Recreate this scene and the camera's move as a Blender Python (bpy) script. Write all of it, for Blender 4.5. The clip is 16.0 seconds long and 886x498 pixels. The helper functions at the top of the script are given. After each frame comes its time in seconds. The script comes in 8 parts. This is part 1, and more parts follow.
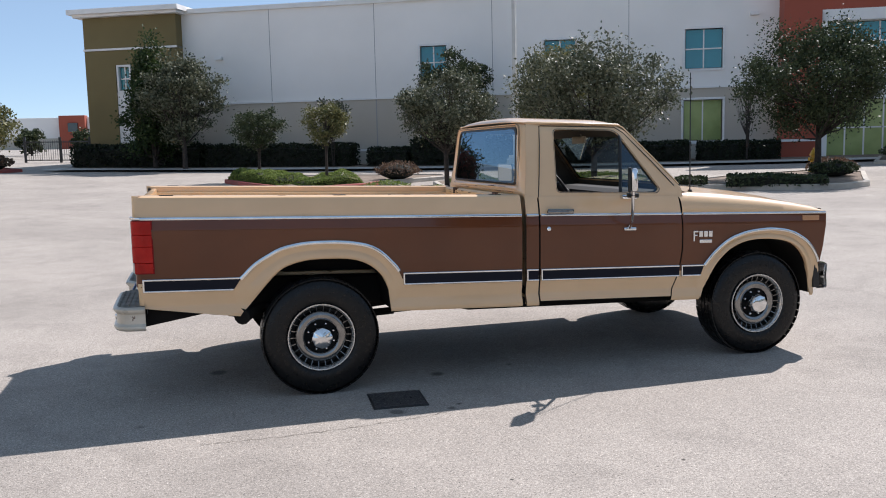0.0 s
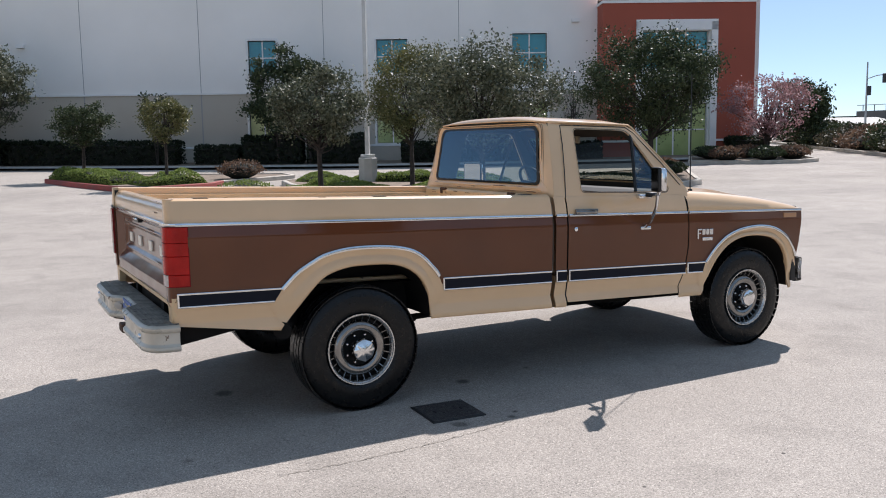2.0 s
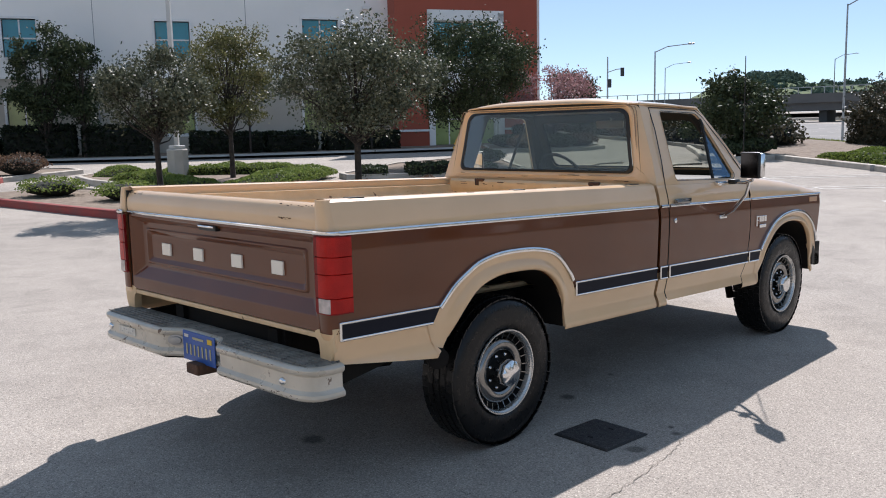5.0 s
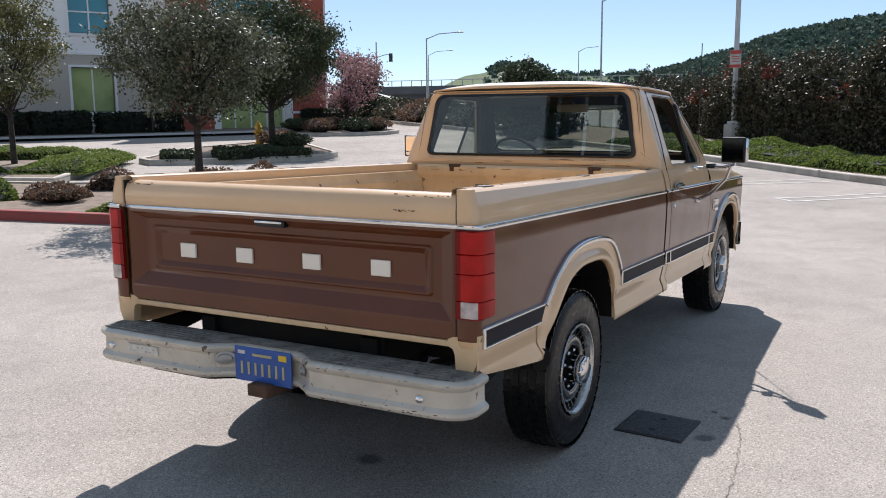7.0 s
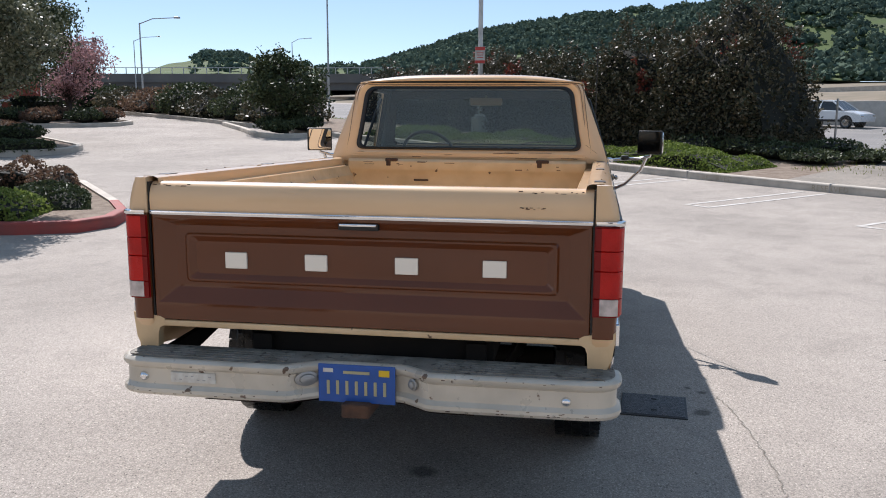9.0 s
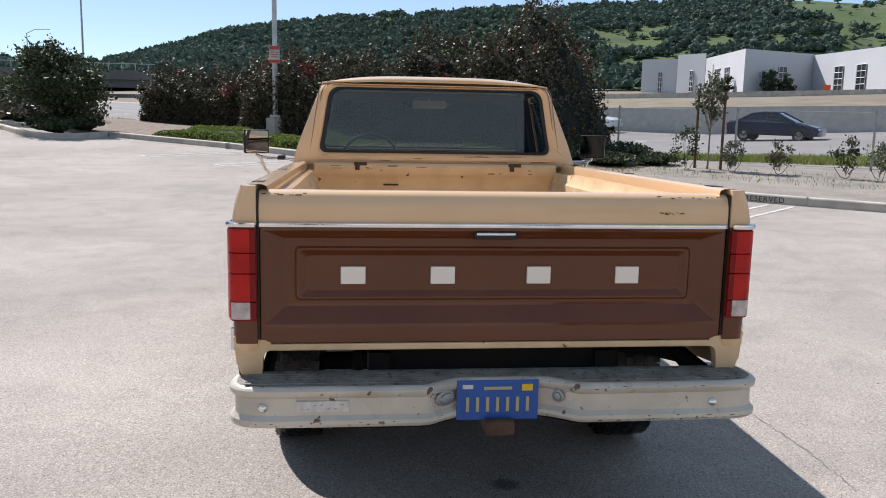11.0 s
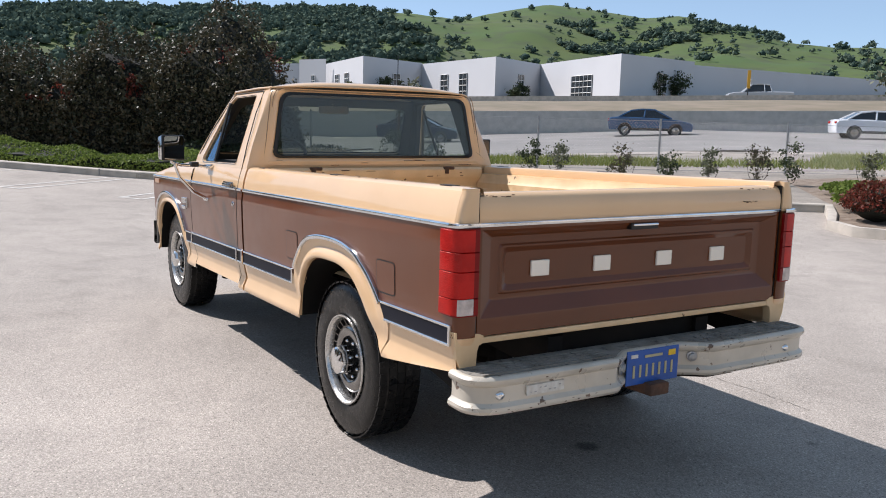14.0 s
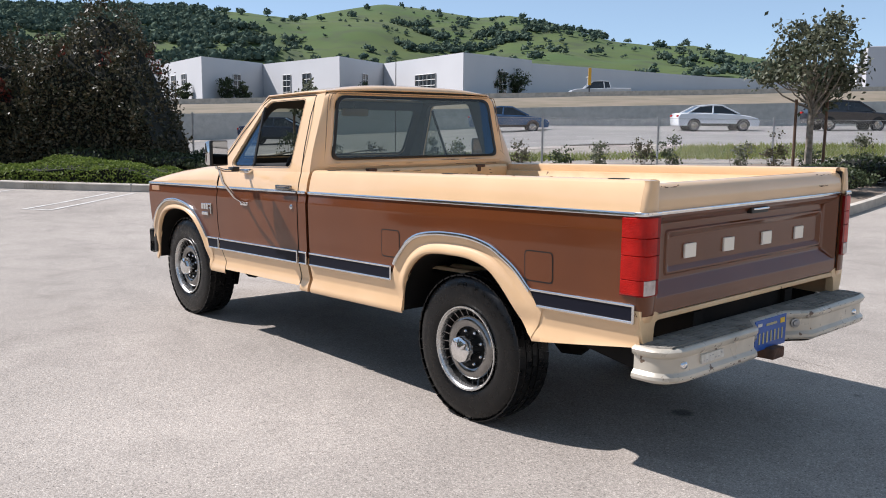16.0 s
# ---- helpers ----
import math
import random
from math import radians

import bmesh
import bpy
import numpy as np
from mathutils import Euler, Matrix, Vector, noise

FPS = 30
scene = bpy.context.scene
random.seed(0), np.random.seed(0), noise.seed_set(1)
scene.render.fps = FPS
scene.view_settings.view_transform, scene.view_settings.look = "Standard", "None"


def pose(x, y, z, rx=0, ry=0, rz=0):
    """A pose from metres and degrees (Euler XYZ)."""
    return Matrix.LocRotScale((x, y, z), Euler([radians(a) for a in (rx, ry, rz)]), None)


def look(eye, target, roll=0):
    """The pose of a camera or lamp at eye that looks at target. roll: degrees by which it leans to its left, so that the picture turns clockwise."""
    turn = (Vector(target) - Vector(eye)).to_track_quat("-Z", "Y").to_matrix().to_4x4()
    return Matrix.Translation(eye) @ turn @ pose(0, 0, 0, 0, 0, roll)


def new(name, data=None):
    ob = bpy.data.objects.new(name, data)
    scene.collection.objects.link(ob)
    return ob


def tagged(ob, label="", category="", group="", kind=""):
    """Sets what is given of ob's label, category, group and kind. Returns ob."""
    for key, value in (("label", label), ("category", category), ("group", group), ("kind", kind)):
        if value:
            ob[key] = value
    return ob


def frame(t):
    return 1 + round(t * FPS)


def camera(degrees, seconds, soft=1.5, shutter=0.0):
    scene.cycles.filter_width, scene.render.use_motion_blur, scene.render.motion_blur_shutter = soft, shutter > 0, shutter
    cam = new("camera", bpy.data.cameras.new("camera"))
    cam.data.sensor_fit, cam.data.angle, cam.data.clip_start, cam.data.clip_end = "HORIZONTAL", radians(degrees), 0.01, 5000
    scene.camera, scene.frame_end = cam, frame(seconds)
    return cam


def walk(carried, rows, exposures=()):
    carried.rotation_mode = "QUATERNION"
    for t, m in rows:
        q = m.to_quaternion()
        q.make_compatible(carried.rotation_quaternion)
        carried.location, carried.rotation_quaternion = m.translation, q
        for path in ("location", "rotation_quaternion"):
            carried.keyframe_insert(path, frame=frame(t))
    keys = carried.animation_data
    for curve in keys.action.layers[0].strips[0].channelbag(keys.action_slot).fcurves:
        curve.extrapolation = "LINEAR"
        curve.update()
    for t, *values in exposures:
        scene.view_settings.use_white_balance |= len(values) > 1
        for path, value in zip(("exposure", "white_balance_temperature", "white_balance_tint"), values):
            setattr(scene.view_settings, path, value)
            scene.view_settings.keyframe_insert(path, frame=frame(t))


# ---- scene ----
cam = camera(54.3, 16.0, soft=1.0)
PATH = [
    (0, (-0.744, -6.685, 1.642), (-0.202, -4.774, 1.412), -1.3),
    (0.5, (-1.136, -6.544, 1.646), (-0.462, -4.675, 1.419), -1.1),
    (1, (-1.47, -6.342, 1.641), (-0.702, -4.509, 1.411), -0.7),
    (1.5, (-1.774, -6.092, 1.659), (-0.919, -4.3, 1.424), -0.7),
    (2, (-2.104, -5.85, 1.67), (-1.142, -4.113, 1.429), -0.9),
    (2.5, (-2.353, -5.547, 1.658), (-1.337, -3.842, 1.411), -1.1),
    (3, (-2.577, -5.198, 1.667), (-1.485, -3.542, 1.414), -1.2),
    (3.5, (-2.84, -4.863, 1.672), (-1.638, -3.285, 1.414), -1.1),
    (6, (-3.689, -3.124, 1.678), (-2.132, -1.904, 1.382), -0.7),
    (6.5, (-3.873, -2.755, 1.693), (-2.22, -1.673, 1.384), -0.2),
    (7, (-3.968, -2.358, 1.679), (-2.234, -1.412, 1.363), -0.5),
    (7.5, (-4.074, -1.974, 1.676), (-2.293, -1.127, 1.347), -0.6),
    (8, (-4.2, -1.587, 1.693), (-2.347, -0.911, 1.356), -0.3),
    (8.5, (-4.256, -1.2, 1.694), (-2.352, -0.686, 1.357), -0.1),
    (9, (-4.327, -0.839, 1.691), (-2.382, -0.513, 1.354), 0.2),
    (11.5, (-4.201, 0.952, 1.674), (-2.267, 0.556, 1.356), 1.9),
    (12, (-4.16, 1.319, 1.656), (-2.273, 0.73, 1.348), 2.5),
    (12.5, (-4.119, 1.67, 1.674), (-2.283, 0.94, 1.363), 1.9),
    (13, (-4.003, 2.015, 1.66), (-2.215, 1.172, 1.355), 1.7),
    (13.5, (-3.93, 2.365, 1.655), (-2.196, 1.415, 1.353), 1.7),
    (14, (-3.847, 2.715, 1.649), (-2.161, 1.682, 1.35), 1.6),
    (14.5, (-3.685, 3.038, 1.635), (-2.038, 1.943, 1.341), 1.2),
    (15, (-3.569, 3.391, 1.626), (-1.986, 2.204, 1.333), 1.1),
    (15.5, (-3.417, 3.688, 1.615), (-1.89, 2.431, 1.319), 0.9),
    (16, (-3.232, 3.999, 1.631), (-1.76, 2.678, 1.337), 0.5),
]
walk(cam, [(t, look(e, g, r)) for t, e, g, r in PATH])

# ---- sky and sun ----
SUN_AZ, SUN_EL = radians(30.5), radians(48.5)
world = bpy.data.worlds.new("sky")
scene.world = world
world.use_nodes = True
wn = world.node_tree.nodes
sky = wn.new("ShaderNodeTexSky")
sky.sky_type, sky.sun_disc = "NISHITA", False
sky.sun_elevation, sky.sun_rotation = SUN_EL, math.pi / 2 - SUN_AZ
sky.air_density, sky.dust_density, sky.ozone_density = 0.55, 0.1, 1.9
wn["Background"].inputs["Strength"].default_value = 0.093
haze = wn.new("ShaderNodeMix")   # an even, thin blue haze over the clear sky
haze.data_type = "RGBA"
haze.inputs[0].default_value, haze.inputs[7].default_value = 0.40, (3.6, 4.9, 6.4, 1.0)
world.node_tree.links.new(sky.outputs["Color"], haze.inputs[6])
world.node_tree.links.new(haze.outputs[2], wn["Background"].inputs["Color"])
sun = new("sun", bpy.data.lights.new("sun", "SUN"))
sun.data.energy, sun.data.angle, sun.data.color = 4.2, radians(0.55), (1.0, 0.955, 0.965)
to_sun = Vector((math.cos(SUN_EL) * math.cos(SUN_AZ), math.cos(SUN_EL) * math.sin(SUN_AZ), math.sin(SUN_EL)))
sun.matrix_world = look(to_sun * 60, (0, 0, 0))
scene.view_settings.exposure = 0.65

# ---- materials ----


def mat(name, color, rough=0.6, metal=0.0, second=None, scale=8.0, detail=6.0, spots=None, spot_scale=40.0, spot_amount=0.3,
        bump=0.0, bump_scale=60.0, coat=0.0, island=0.0, spec=0.5, rough_var=0.0, obj_var=0.0):
    """A painted, stone, metal or leaf surface: a base colour, a broad mottling, fine spots, relief and gloss."""
    m = bpy.data.materials.new(name)
    m.use_nodes = True
    nt = m.node_tree
    b = nt.nodes["Principled BSDF"]
    b.inputs["Roughness"].default_value, b.inputs["Metallic"].default_value = rough, metal
    b.inputs["Coat Weight"].default_value, b.inputs["Coat Roughness"].default_value = coat, 0.06
    b.inputs["Specular IOR Level"].default_value = spec
    geo = nt.nodes.new("ShaderNodeNewGeometry")

    def noise_node(s, d):
        n = nt.nodes.new("ShaderNodeTexNoise")
        n.inputs["Scale"].default_value, n.inputs["Detail"].default_value = s, d
        nt.links.new(geo.outputs["Position"], n.inputs["Vector"])
        return n.outputs["Fac"]

    def mix(fac, a, bb):
        n = nt.nodes.new("ShaderNodeMix")
        n.data_type = "RGBA"
        for sock, v in ((n.inputs[6], a), (n.inputs[7], bb)):
            if isinstance(v, tuple):
                sock.default_value = (*v, 1.0)
            else:
                nt.links.new(v, sock)
        nt.links.new(fac, n.inputs[0])
        return n.outputs[2]

    def band(v, lo, hi, a=0.0, c=1.0):
        n = nt.nodes.new("ShaderNodeMapRange")
        n.inputs[1].default_value, n.inputs[2].default_value = lo, hi
        n.inputs[3].default_value, n.inputs[4].default_value = a, c
        nt.links.new(v, n.inputs[0])
        return n.outputs[0]

    out = color
    if second:
        out = mix(band(noise_node(scale, detail), 0.35, 0.65), color, second)
    if spots:
        out = mix(band(noise_node(spot_scale, 3.0), 0.62 - spot_amount * 0.25, 0.70), out, spots)
    if island:
        h = nt.nodes.new("ShaderNodeHueSaturation")
        h.inputs["Color"].default_value = (*color, 1.0)
        if not isinstance(out, tuple):
            nt.links.new(out, h.inputs["Color"])
        nt.links.new(band(geo.outputs["Random Per Island"], 0, 1, 1 - island, 1 + island), h.inputs["Value"])
        out = h.outputs["Color"]
    if obj_var:
        oi = nt.nodes.new("ShaderNodeObjectInfo")
        h = nt.nodes.new("ShaderNodeHueSaturation")
        h.inputs["Color"].default_value = (*color, 1.0)
        if not isinstance(out, tuple):
            nt.links.new(out, h.inputs["Color"])
        nt.links.new(band(oi.outputs["Random"], 0, 1, 1 - obj_var, 1 + obj_var), h.inputs["Value"])
        out = h.outputs["Color"]
    if isinstance(out, tuple):
        b.inputs["Base Color"].default_value = (*out, 1.0)
    else:
        nt.links.new(out, b.inputs["Base Color"])
    if rough_var:
        nt.links.new(band(noise_node(scale * 2.3, 5.0), 0.3, 0.7, max(0.02, rough - rough_var), rough + rough_var), b.inputs["Roughness"])
    if bump:
        bn = nt.nodes.new("ShaderNodeBump")
        bn.inputs["Strength"].default_value, bn.inputs["Distance"].default_value = min(1.0, bump), 0.02
        nt.links.new(noise_node(bump_scale, 5.0), bn.inputs["Height"])
        nt.links.new(bn.outputs["Normal"], b.inputs["Normal"])
    return m


def glass_mat(name, tint, rough=0.0, gloss=0.07, edge=0.48):
    """Thin tinted glass: it lets light straight through and mirrors the surroundings by its angle."""
    m = bpy.data.materials.new(name)
    m.use_nodes = True
    nt = m.node_tree
    nt.nodes.remove(nt.nodes["Principled BSDF"])
    tr, gl, mx, fr, pw, sc = (nt.nodes.new(k) for k in ("ShaderNodeBsdfTransparent", "ShaderNodeBsdfGlossy", "ShaderNodeMixShader", "ShaderNodeLayerWeight", "ShaderNodeMath", "ShaderNodeMath"))
    tr.inputs["Color"].default_value = (*tint, 1)
    # blue gloss colour puts a deep-sky tint into every reflection
    gl.inputs["Roughness"].default_value, gl.inputs["Color"].default_value = rough, (0.50, 0.74, 1.0, 1.0)
    fr.inputs["Blend"].default_value = 0.5
    pw.operation, pw.inputs[1].default_value = "POWER", 3.2
    sc.operation, sc.inputs[1].default_value, sc.inputs[2].default_value = "MULTIPLY_ADD", edge, gloss
    nt.links.new(fr.outputs["Facing"], pw.inputs[0])
    nt.links.new(pw.outputs[0], sc.inputs[0])
    nt.links.new(sc.outputs[0], mx.inputs[0])
    nt.links.new(tr.outputs[0], mx.inputs[1])
    nt.links.new(gl.outputs[0], mx.inputs[2])
    nt.links.new(mx.outputs[0], nt.nodes["Material Output"].inputs["Surface"])
    return m


def leaf_mat(name, a, b2, rough=0.5, through_light=0.35, spec=0.22):
    """Leaves: two tones by leaf, some light shining through, a waxy gloss."""
    m = bpy.data.materials.new(name)
    m.use_nodes = True
    nt = m.node_tree
    b = nt.nodes["Principled BSDF"]
    b.inputs["Roughness"].default_value = rough
    b.inputs["Specular IOR Level"].default_value = spec
    geo = nt.nodes.new("ShaderNodeNewGeometry")
    mx = nt.nodes.new("ShaderNodeMix")
    mx.data_type = "RGBA"
    mx.inputs[6].default_value, mx.inputs[7].default_value = (*a, 1), (*b2, 1)
    nt.links.new(geo.outputs["Random Per Island"], mx.inputs[0])
    nt.links.new(mx.outputs[2], b.inputs["Base Color"])
    tl, ms = nt.nodes.new("ShaderNodeBsdfTranslucent"), nt.nodes.new("ShaderNodeMixShader")
    nt.links.new(mx.outputs[2], tl.inputs["Color"])
    ms.inputs[0].default_value = through_light
    nt.links.new(b.outputs[0], ms.inputs[1])
    nt.links.new(tl.outputs[0], ms.inputs[2])
    nt.links.new(ms.outputs[0], nt.nodes["Material Output"].inputs["Surface"])
    return m


def asphalt_mat():
    """Weathered pale asphalt: stones of many tones with dark gaps, broad worn patches, oil drips."""
    m = bpy.data.materials.new("asphalt")
    m.use_nodes = True
    nt = m.node_tree
    b = nt.nodes["Principled BSDF"]
    b.inputs["Roughness"].default_value, b.inputs["Specular IOR Level"].default_value = 0.9, 0.3
    geo = nt.nodes.new("ShaderNodeNewGeometry")

    def node(kind, **links):
        n = nt.nodes.new(kind)
        nt.links.new(geo.outputs["Position"], n.inputs["Vector"])
        return n

    def span(v, lo, hi, a, c):
        n = nt.nodes.new("ShaderNodeMapRange")
        n.inputs[1].default_value, n.inputs[2].default_value, n.inputs[3].default_value, n.inputs[4].default_value = lo, hi, a, c
        nt.links.new(v, n.inputs[0])
        return n.outputs[0]

    def calc(op, x, y):
        n = nt.nodes.new("ShaderNodeMath")
        n.operation = op
        for k, v in enumerate((x, y)):
            if isinstance(v, float):
                n.inputs[k].default_value = v
            else:
                nt.links.new(v, n.inputs[k])
        return n.outputs[0]

    stone = node("ShaderNodeTexVoronoi")
    stone.inputs["Scale"].default_value = 150
    sep = nt.nodes.new("ShaderNodeSeparateColor")
    nt.links.new(stone.outputs["Color"], sep.inputs[0])
    grit = node("ShaderNodeTexNoise")
    grit.inputs["Scale"].default_value, grit.inputs["Detail"].default_value = 70, 6
    broad = node("ShaderNodeTexNoise")
    broad.inputs["Scale"].default_value, broad.inputs["Detail"].default_value = 0.42, 10
    patch = node("ShaderNodeTexNoise")
    patch.inputs["Scale"].default_value, patch.inputs["Detail"].default_value, patch.inputs["Distortion"].default_value = 2.6, 5, 0.6
    tone = span(sep.outputs[0], 0.0, 1.0, 0.74, 1.24)
    tone = calc("MULTIPLY", tone, span(stone.outputs["Distance"], 0.25, 0.75, 1.06, 0.84))
    tone = calc("MULTIPLY", tone, span(grit.outputs["Fac"], 0.34, 0.62, 0.86, 1.07))
    fleck = node("ShaderNodeTexVoronoi")
    fleck.inputs["Scale"].default_value = 70
    pick = nt.nodes.new("ShaderNodeSeparateColor")
    nt.links.new(fleck.outputs["Color"], pick.inputs[0])
    near = span(fleck.outputs["Distance"], 0.16, 0.34, 1.0, 0.0)
    tone = calc("MULTIPLY", tone, calc("ADD", calc("MULTIPLY", calc("MULTIPLY", near, span(pick.outputs[0], 0.60, 0.68, 0.0, 1.0)), 0.60), 1.0))
    tone = calc("MULTIPLY", tone, calc("ADD", calc("MULTIPLY", calc("MULTIPLY", near, span(pick.outputs[1], 0.74, 0.82, 0.0, 1.0)), -0.72), 1.0))
    tone = calc("MULTIPLY", tone, span(broad.outputs["Fac"], 0.36, 0.64, 0.90, 1.10))
    tone = calc("MULTIPLY", tone, span(patch.outputs["Fac"], 0.30, 0.55, 0.88, 1.03))
    for x, y, r, deep in OIL_DRIPS:
        d = nt.nodes.new("ShaderNodeVectorMath")
        d.operation = "DISTANCE"
        d.inputs[1].default_value = (x, y, 0)
        nt.links.new(geo.outputs["Position"], d.inputs[0])
        w = calc("ADD", d.outputs["Value"], span(patch.outputs["Fac"], 0.3, 0.7, -0.6 * r, 0.6 * r))
        tone = calc("MULTIPLY", tone, span(w, 0.45 * r, r, deep, 1.0))
    col = nt.nodes.new("ShaderNodeMix")
    col.data_type = "RGBA"
    col.inputs[6].default_value, col.inputs[7].default_value = (0, 0, 0, 1), (0.70, 0.622, 0.545, 1)
    nt.links.new(calc("MULTIPLY", tone, 0.505), col.inputs[0])
    nt.links.new(col.outputs[2], b.inputs["Base Color"])
    bn = nt.nodes.new("ShaderNodeBump")
    bn.inputs["Strength"].default_value, bn.inputs["Distance"].default_value = 0.45, 0.006
    nt.links.new(calc("ADD", grit.outputs["Fac"], span(stone.outputs["Distance"], 0.1, 0.8, 0.5, 0.0)), bn.inputs["Height"])
    nt.links.new(bn.outputs["Normal"], b.inputs["Normal"])
    return m


# x, y, radius, how dark
OIL_DRIPS = [(0.89, -0.71, 0.075, 0.35), (1.47, -0.64, 0.05, 0.4), (0.82, -1.47, 0.035, 0.35), (1.63, -2.83, 0.014, 0.2), (0.69, -2.79, 0.014, 0.2), (-0.66, -0.14, 0.06, 0.4), (-0.46, 0.12, 0.04, 0.45), (0.75, -1.54, 0.04, 0.4), (0.40, -1.51, 0.05, 0.45), (-1.15, -1.26, 0.05, 0.55), (0.8, 1.9, 1.3, 1.13), (1.6, -2.9, 1.4, 1.08)]
ASPHALT = asphalt_mat()
CONCRETE = mat("concrete", (0.46, 0.44, 0.40), 0.85, second=(0.38, 0.365, 0.33), scale=2.5, bump=0.2, bump_scale=90)
KERB = mat("kerb_concrete", (0.53, 0.475, 0.405), 0.85, second=(0.38, 0.34, 0.29), scale=3.0, bump=0.25, bump_scale=70)
RED_KERB = mat("red_kerb_paint", (0.31, 0.052, 0.042), 0.75, second=(0.23, 0.060, 0.050), scale=4.0, bump=0.2)
WHITE_LINE = mat("road_paint", (0.60, 0.58, 0.545), 0.8, second=(0.41, 0.375, 0.335), scale=7.0, detail=9)
SOIL = mat("soil", (0.150, 0.108, 0.078), 0.95, second=(0.235, 0.185, 0.140), scale=5.0, bump=0.8, bump_scale=25)
GRAVEL = mat("gravel", (0.28, 0.245, 0.205), 0.95, second=(0.19, 0.168, 0.14), scale=1.2, spots=(0.17, 0.15, 0.13), spot_scale=14, bump=0.8, bump_scale=20)
ROAD = mat("freeway_concrete", (0.22, 0.205, 0.19), 0.9, second=(0.175, 0.165, 0.155), scale=0.35, bump=0.15, bump_scale=30)
WALL_WHITE = mat("stucco_white", (0.88, 0.842, 0.795), 0.85, second=(0.83, 0.795, 0.75), scale=0.35, bump=0.12, bump_scale=40)
WALL_BEIGE = mat("stucco_beige", (0.52, 0.46, 0.385), 0.85, second=(0.49, 0.435, 0.36), scale=0.5, bump=0.12, bump_scale=40)
WALL_OLIVE = mat("stucco_olive", (0.19, 0.145, 0.060), 0.85, second=(0.17, 0.13, 0.054), scale=0.5, bump=0.12, bump_scale=40)
WALL_RED = mat("stucco_brick_red", (0.36, 0.085, 0.05), 0.85, second=(0.33, 0.08, 0.047), scale=0.5, bump=0.12, bump_scale=40)
TRIM_WHITE = mat("trim_white", (0.82, 0.80, 0.77), 0.7, second=(0.76, 0.74, 0.71), scale=1.5)
JOINT = mat("panel_joint", (0.36, 0.35, 0.34), 0.9)
TEAL_GLASS = mat("teal_glass", (0.02, 0.20, 0.24), 0.06, second=(0.025, 0.24, 0.28), scale=0.6, spec=0.8)
# brightened pane colour carries the reflection of the sunlit yard
LIME_GLASS = mat("lime_lower_glass", (0.42, 0.48, 0.20), 0.10, second=(0.26, 0.32, 0.12), scale=0.8, spec=0.6)
DARK_GLASS = mat("dark_window", (0.02, 0.025, 0.03), 0.06, second=(0.03, 0.035, 0.04), scale=0.8, spec=0.7)
BLACK_METAL = mat("black_metal", (0.02, 0.02, 0.02), 0.5, bump=0.05)
POLE_WHITE = mat("pole_paint", (0.62, 0.61, 0.58), 0.5, second=(0.52, 0.50, 0.47), scale=3.0)
GALV = mat("galvanised", (0.40, 0.40, 0.39), 0.45, metal=0.7, second=(0.30, 0.30, 0.30), scale=6.0)
HYDRANT_Y = mat("hydrant_yellow", (0.62, 0.36, 0.03), 0.5, second=(0.5, 0.29, 0.03), scale=9.0)
BARK = mat("bark", (0.030, 0.024, 0.020), 0.95, second=(0.060, 0.046, 0.037), scale=14.0, bump=0.9, bump_scale=45)
BARK_PALE = mat("pale_bark", (0.30, 0.26, 0.21), 0.95, second=(0.16, 0.13, 0.10), scale=11.0, bump=0.9, bump_scale=45)
STAKE = mat("stake_wood", (0.13, 0.075, 0.045), 0.9, second=(0.09, 0.05, 0.03), scale=9.0)
LEAF_OAK = leaf_mat("oak_leaves", (0.032, 0.042, 0.020), (0.200, 0.205, 0.135), 0.50, 0.18, 0.20)
LEAF_DARK = leaf_mat("dark_leaves", (0.026, 0.038, 0.018), (0.085, 0.104, 0.050), 0.50, 0.16, 0.15)
LEAF_YEL = leaf_mat("yellow_green_leaves", (0.060, 0.070, 0.022), (0.21, 0.195, 0.080), 0.48, 0.25, 0.26)
LEAF_PINE = leaf_mat("pine_needles", (0.022, 0.045, 0.016), (0.06, 0.085, 0.026), 0.5)
LEAF_HEDGE = leaf_mat("hedge_leaves", (0.075, 0.118, 0.020), (0.200, 0.250, 0.060), 0.6, 0.35, 0.12)
LEAF_MOUND = leaf_mat("mound_leaves", (0.100, 0.150, 0.032), (0.250, 0.300, 0.085), 0.6, 0.35, 0.12)
# hedge leaves by the building, with its shade put into their colour
LEAF_HEDGE_SHADED = leaf_mat("shaded_hedge_leaves", (0.012, 0.018, 0.010), (0.03, 0.04, 0.02), 0.5)
LEAF_PHOT = leaf_mat("photinia_leaves", (0.030, 0.038, 0.018), (0.135, 0.110, 0.068), 0.48, 0.08, 0.20)
LEAF_RED = leaf_mat("red_new_leaves", (0.22, 0.042, 0.030), (0.075, 0.045, 0.026), 0.50)
LEAF_PINK = leaf_mat("pink_blossom", (0.42, 0.25, 0.26), (0.22, 0.12, 0.11), 0.6)
LEAF_DRY = leaf_mat("russet_shrub_leaves", (0.10, 0.055, 0.04), (0.17, 0.115, 0.075), 0.6)
GRASS = leaf_mat("grass_blades", (0.105, 0.150, 0.018), (0.215, 0.225, 0.055), 0.6)
# near-black filler: the shade inside foliage is put into this colour
SHADE_CORE = mat("inner_shade", (0.012, 0.013, 0.008), 0.95)
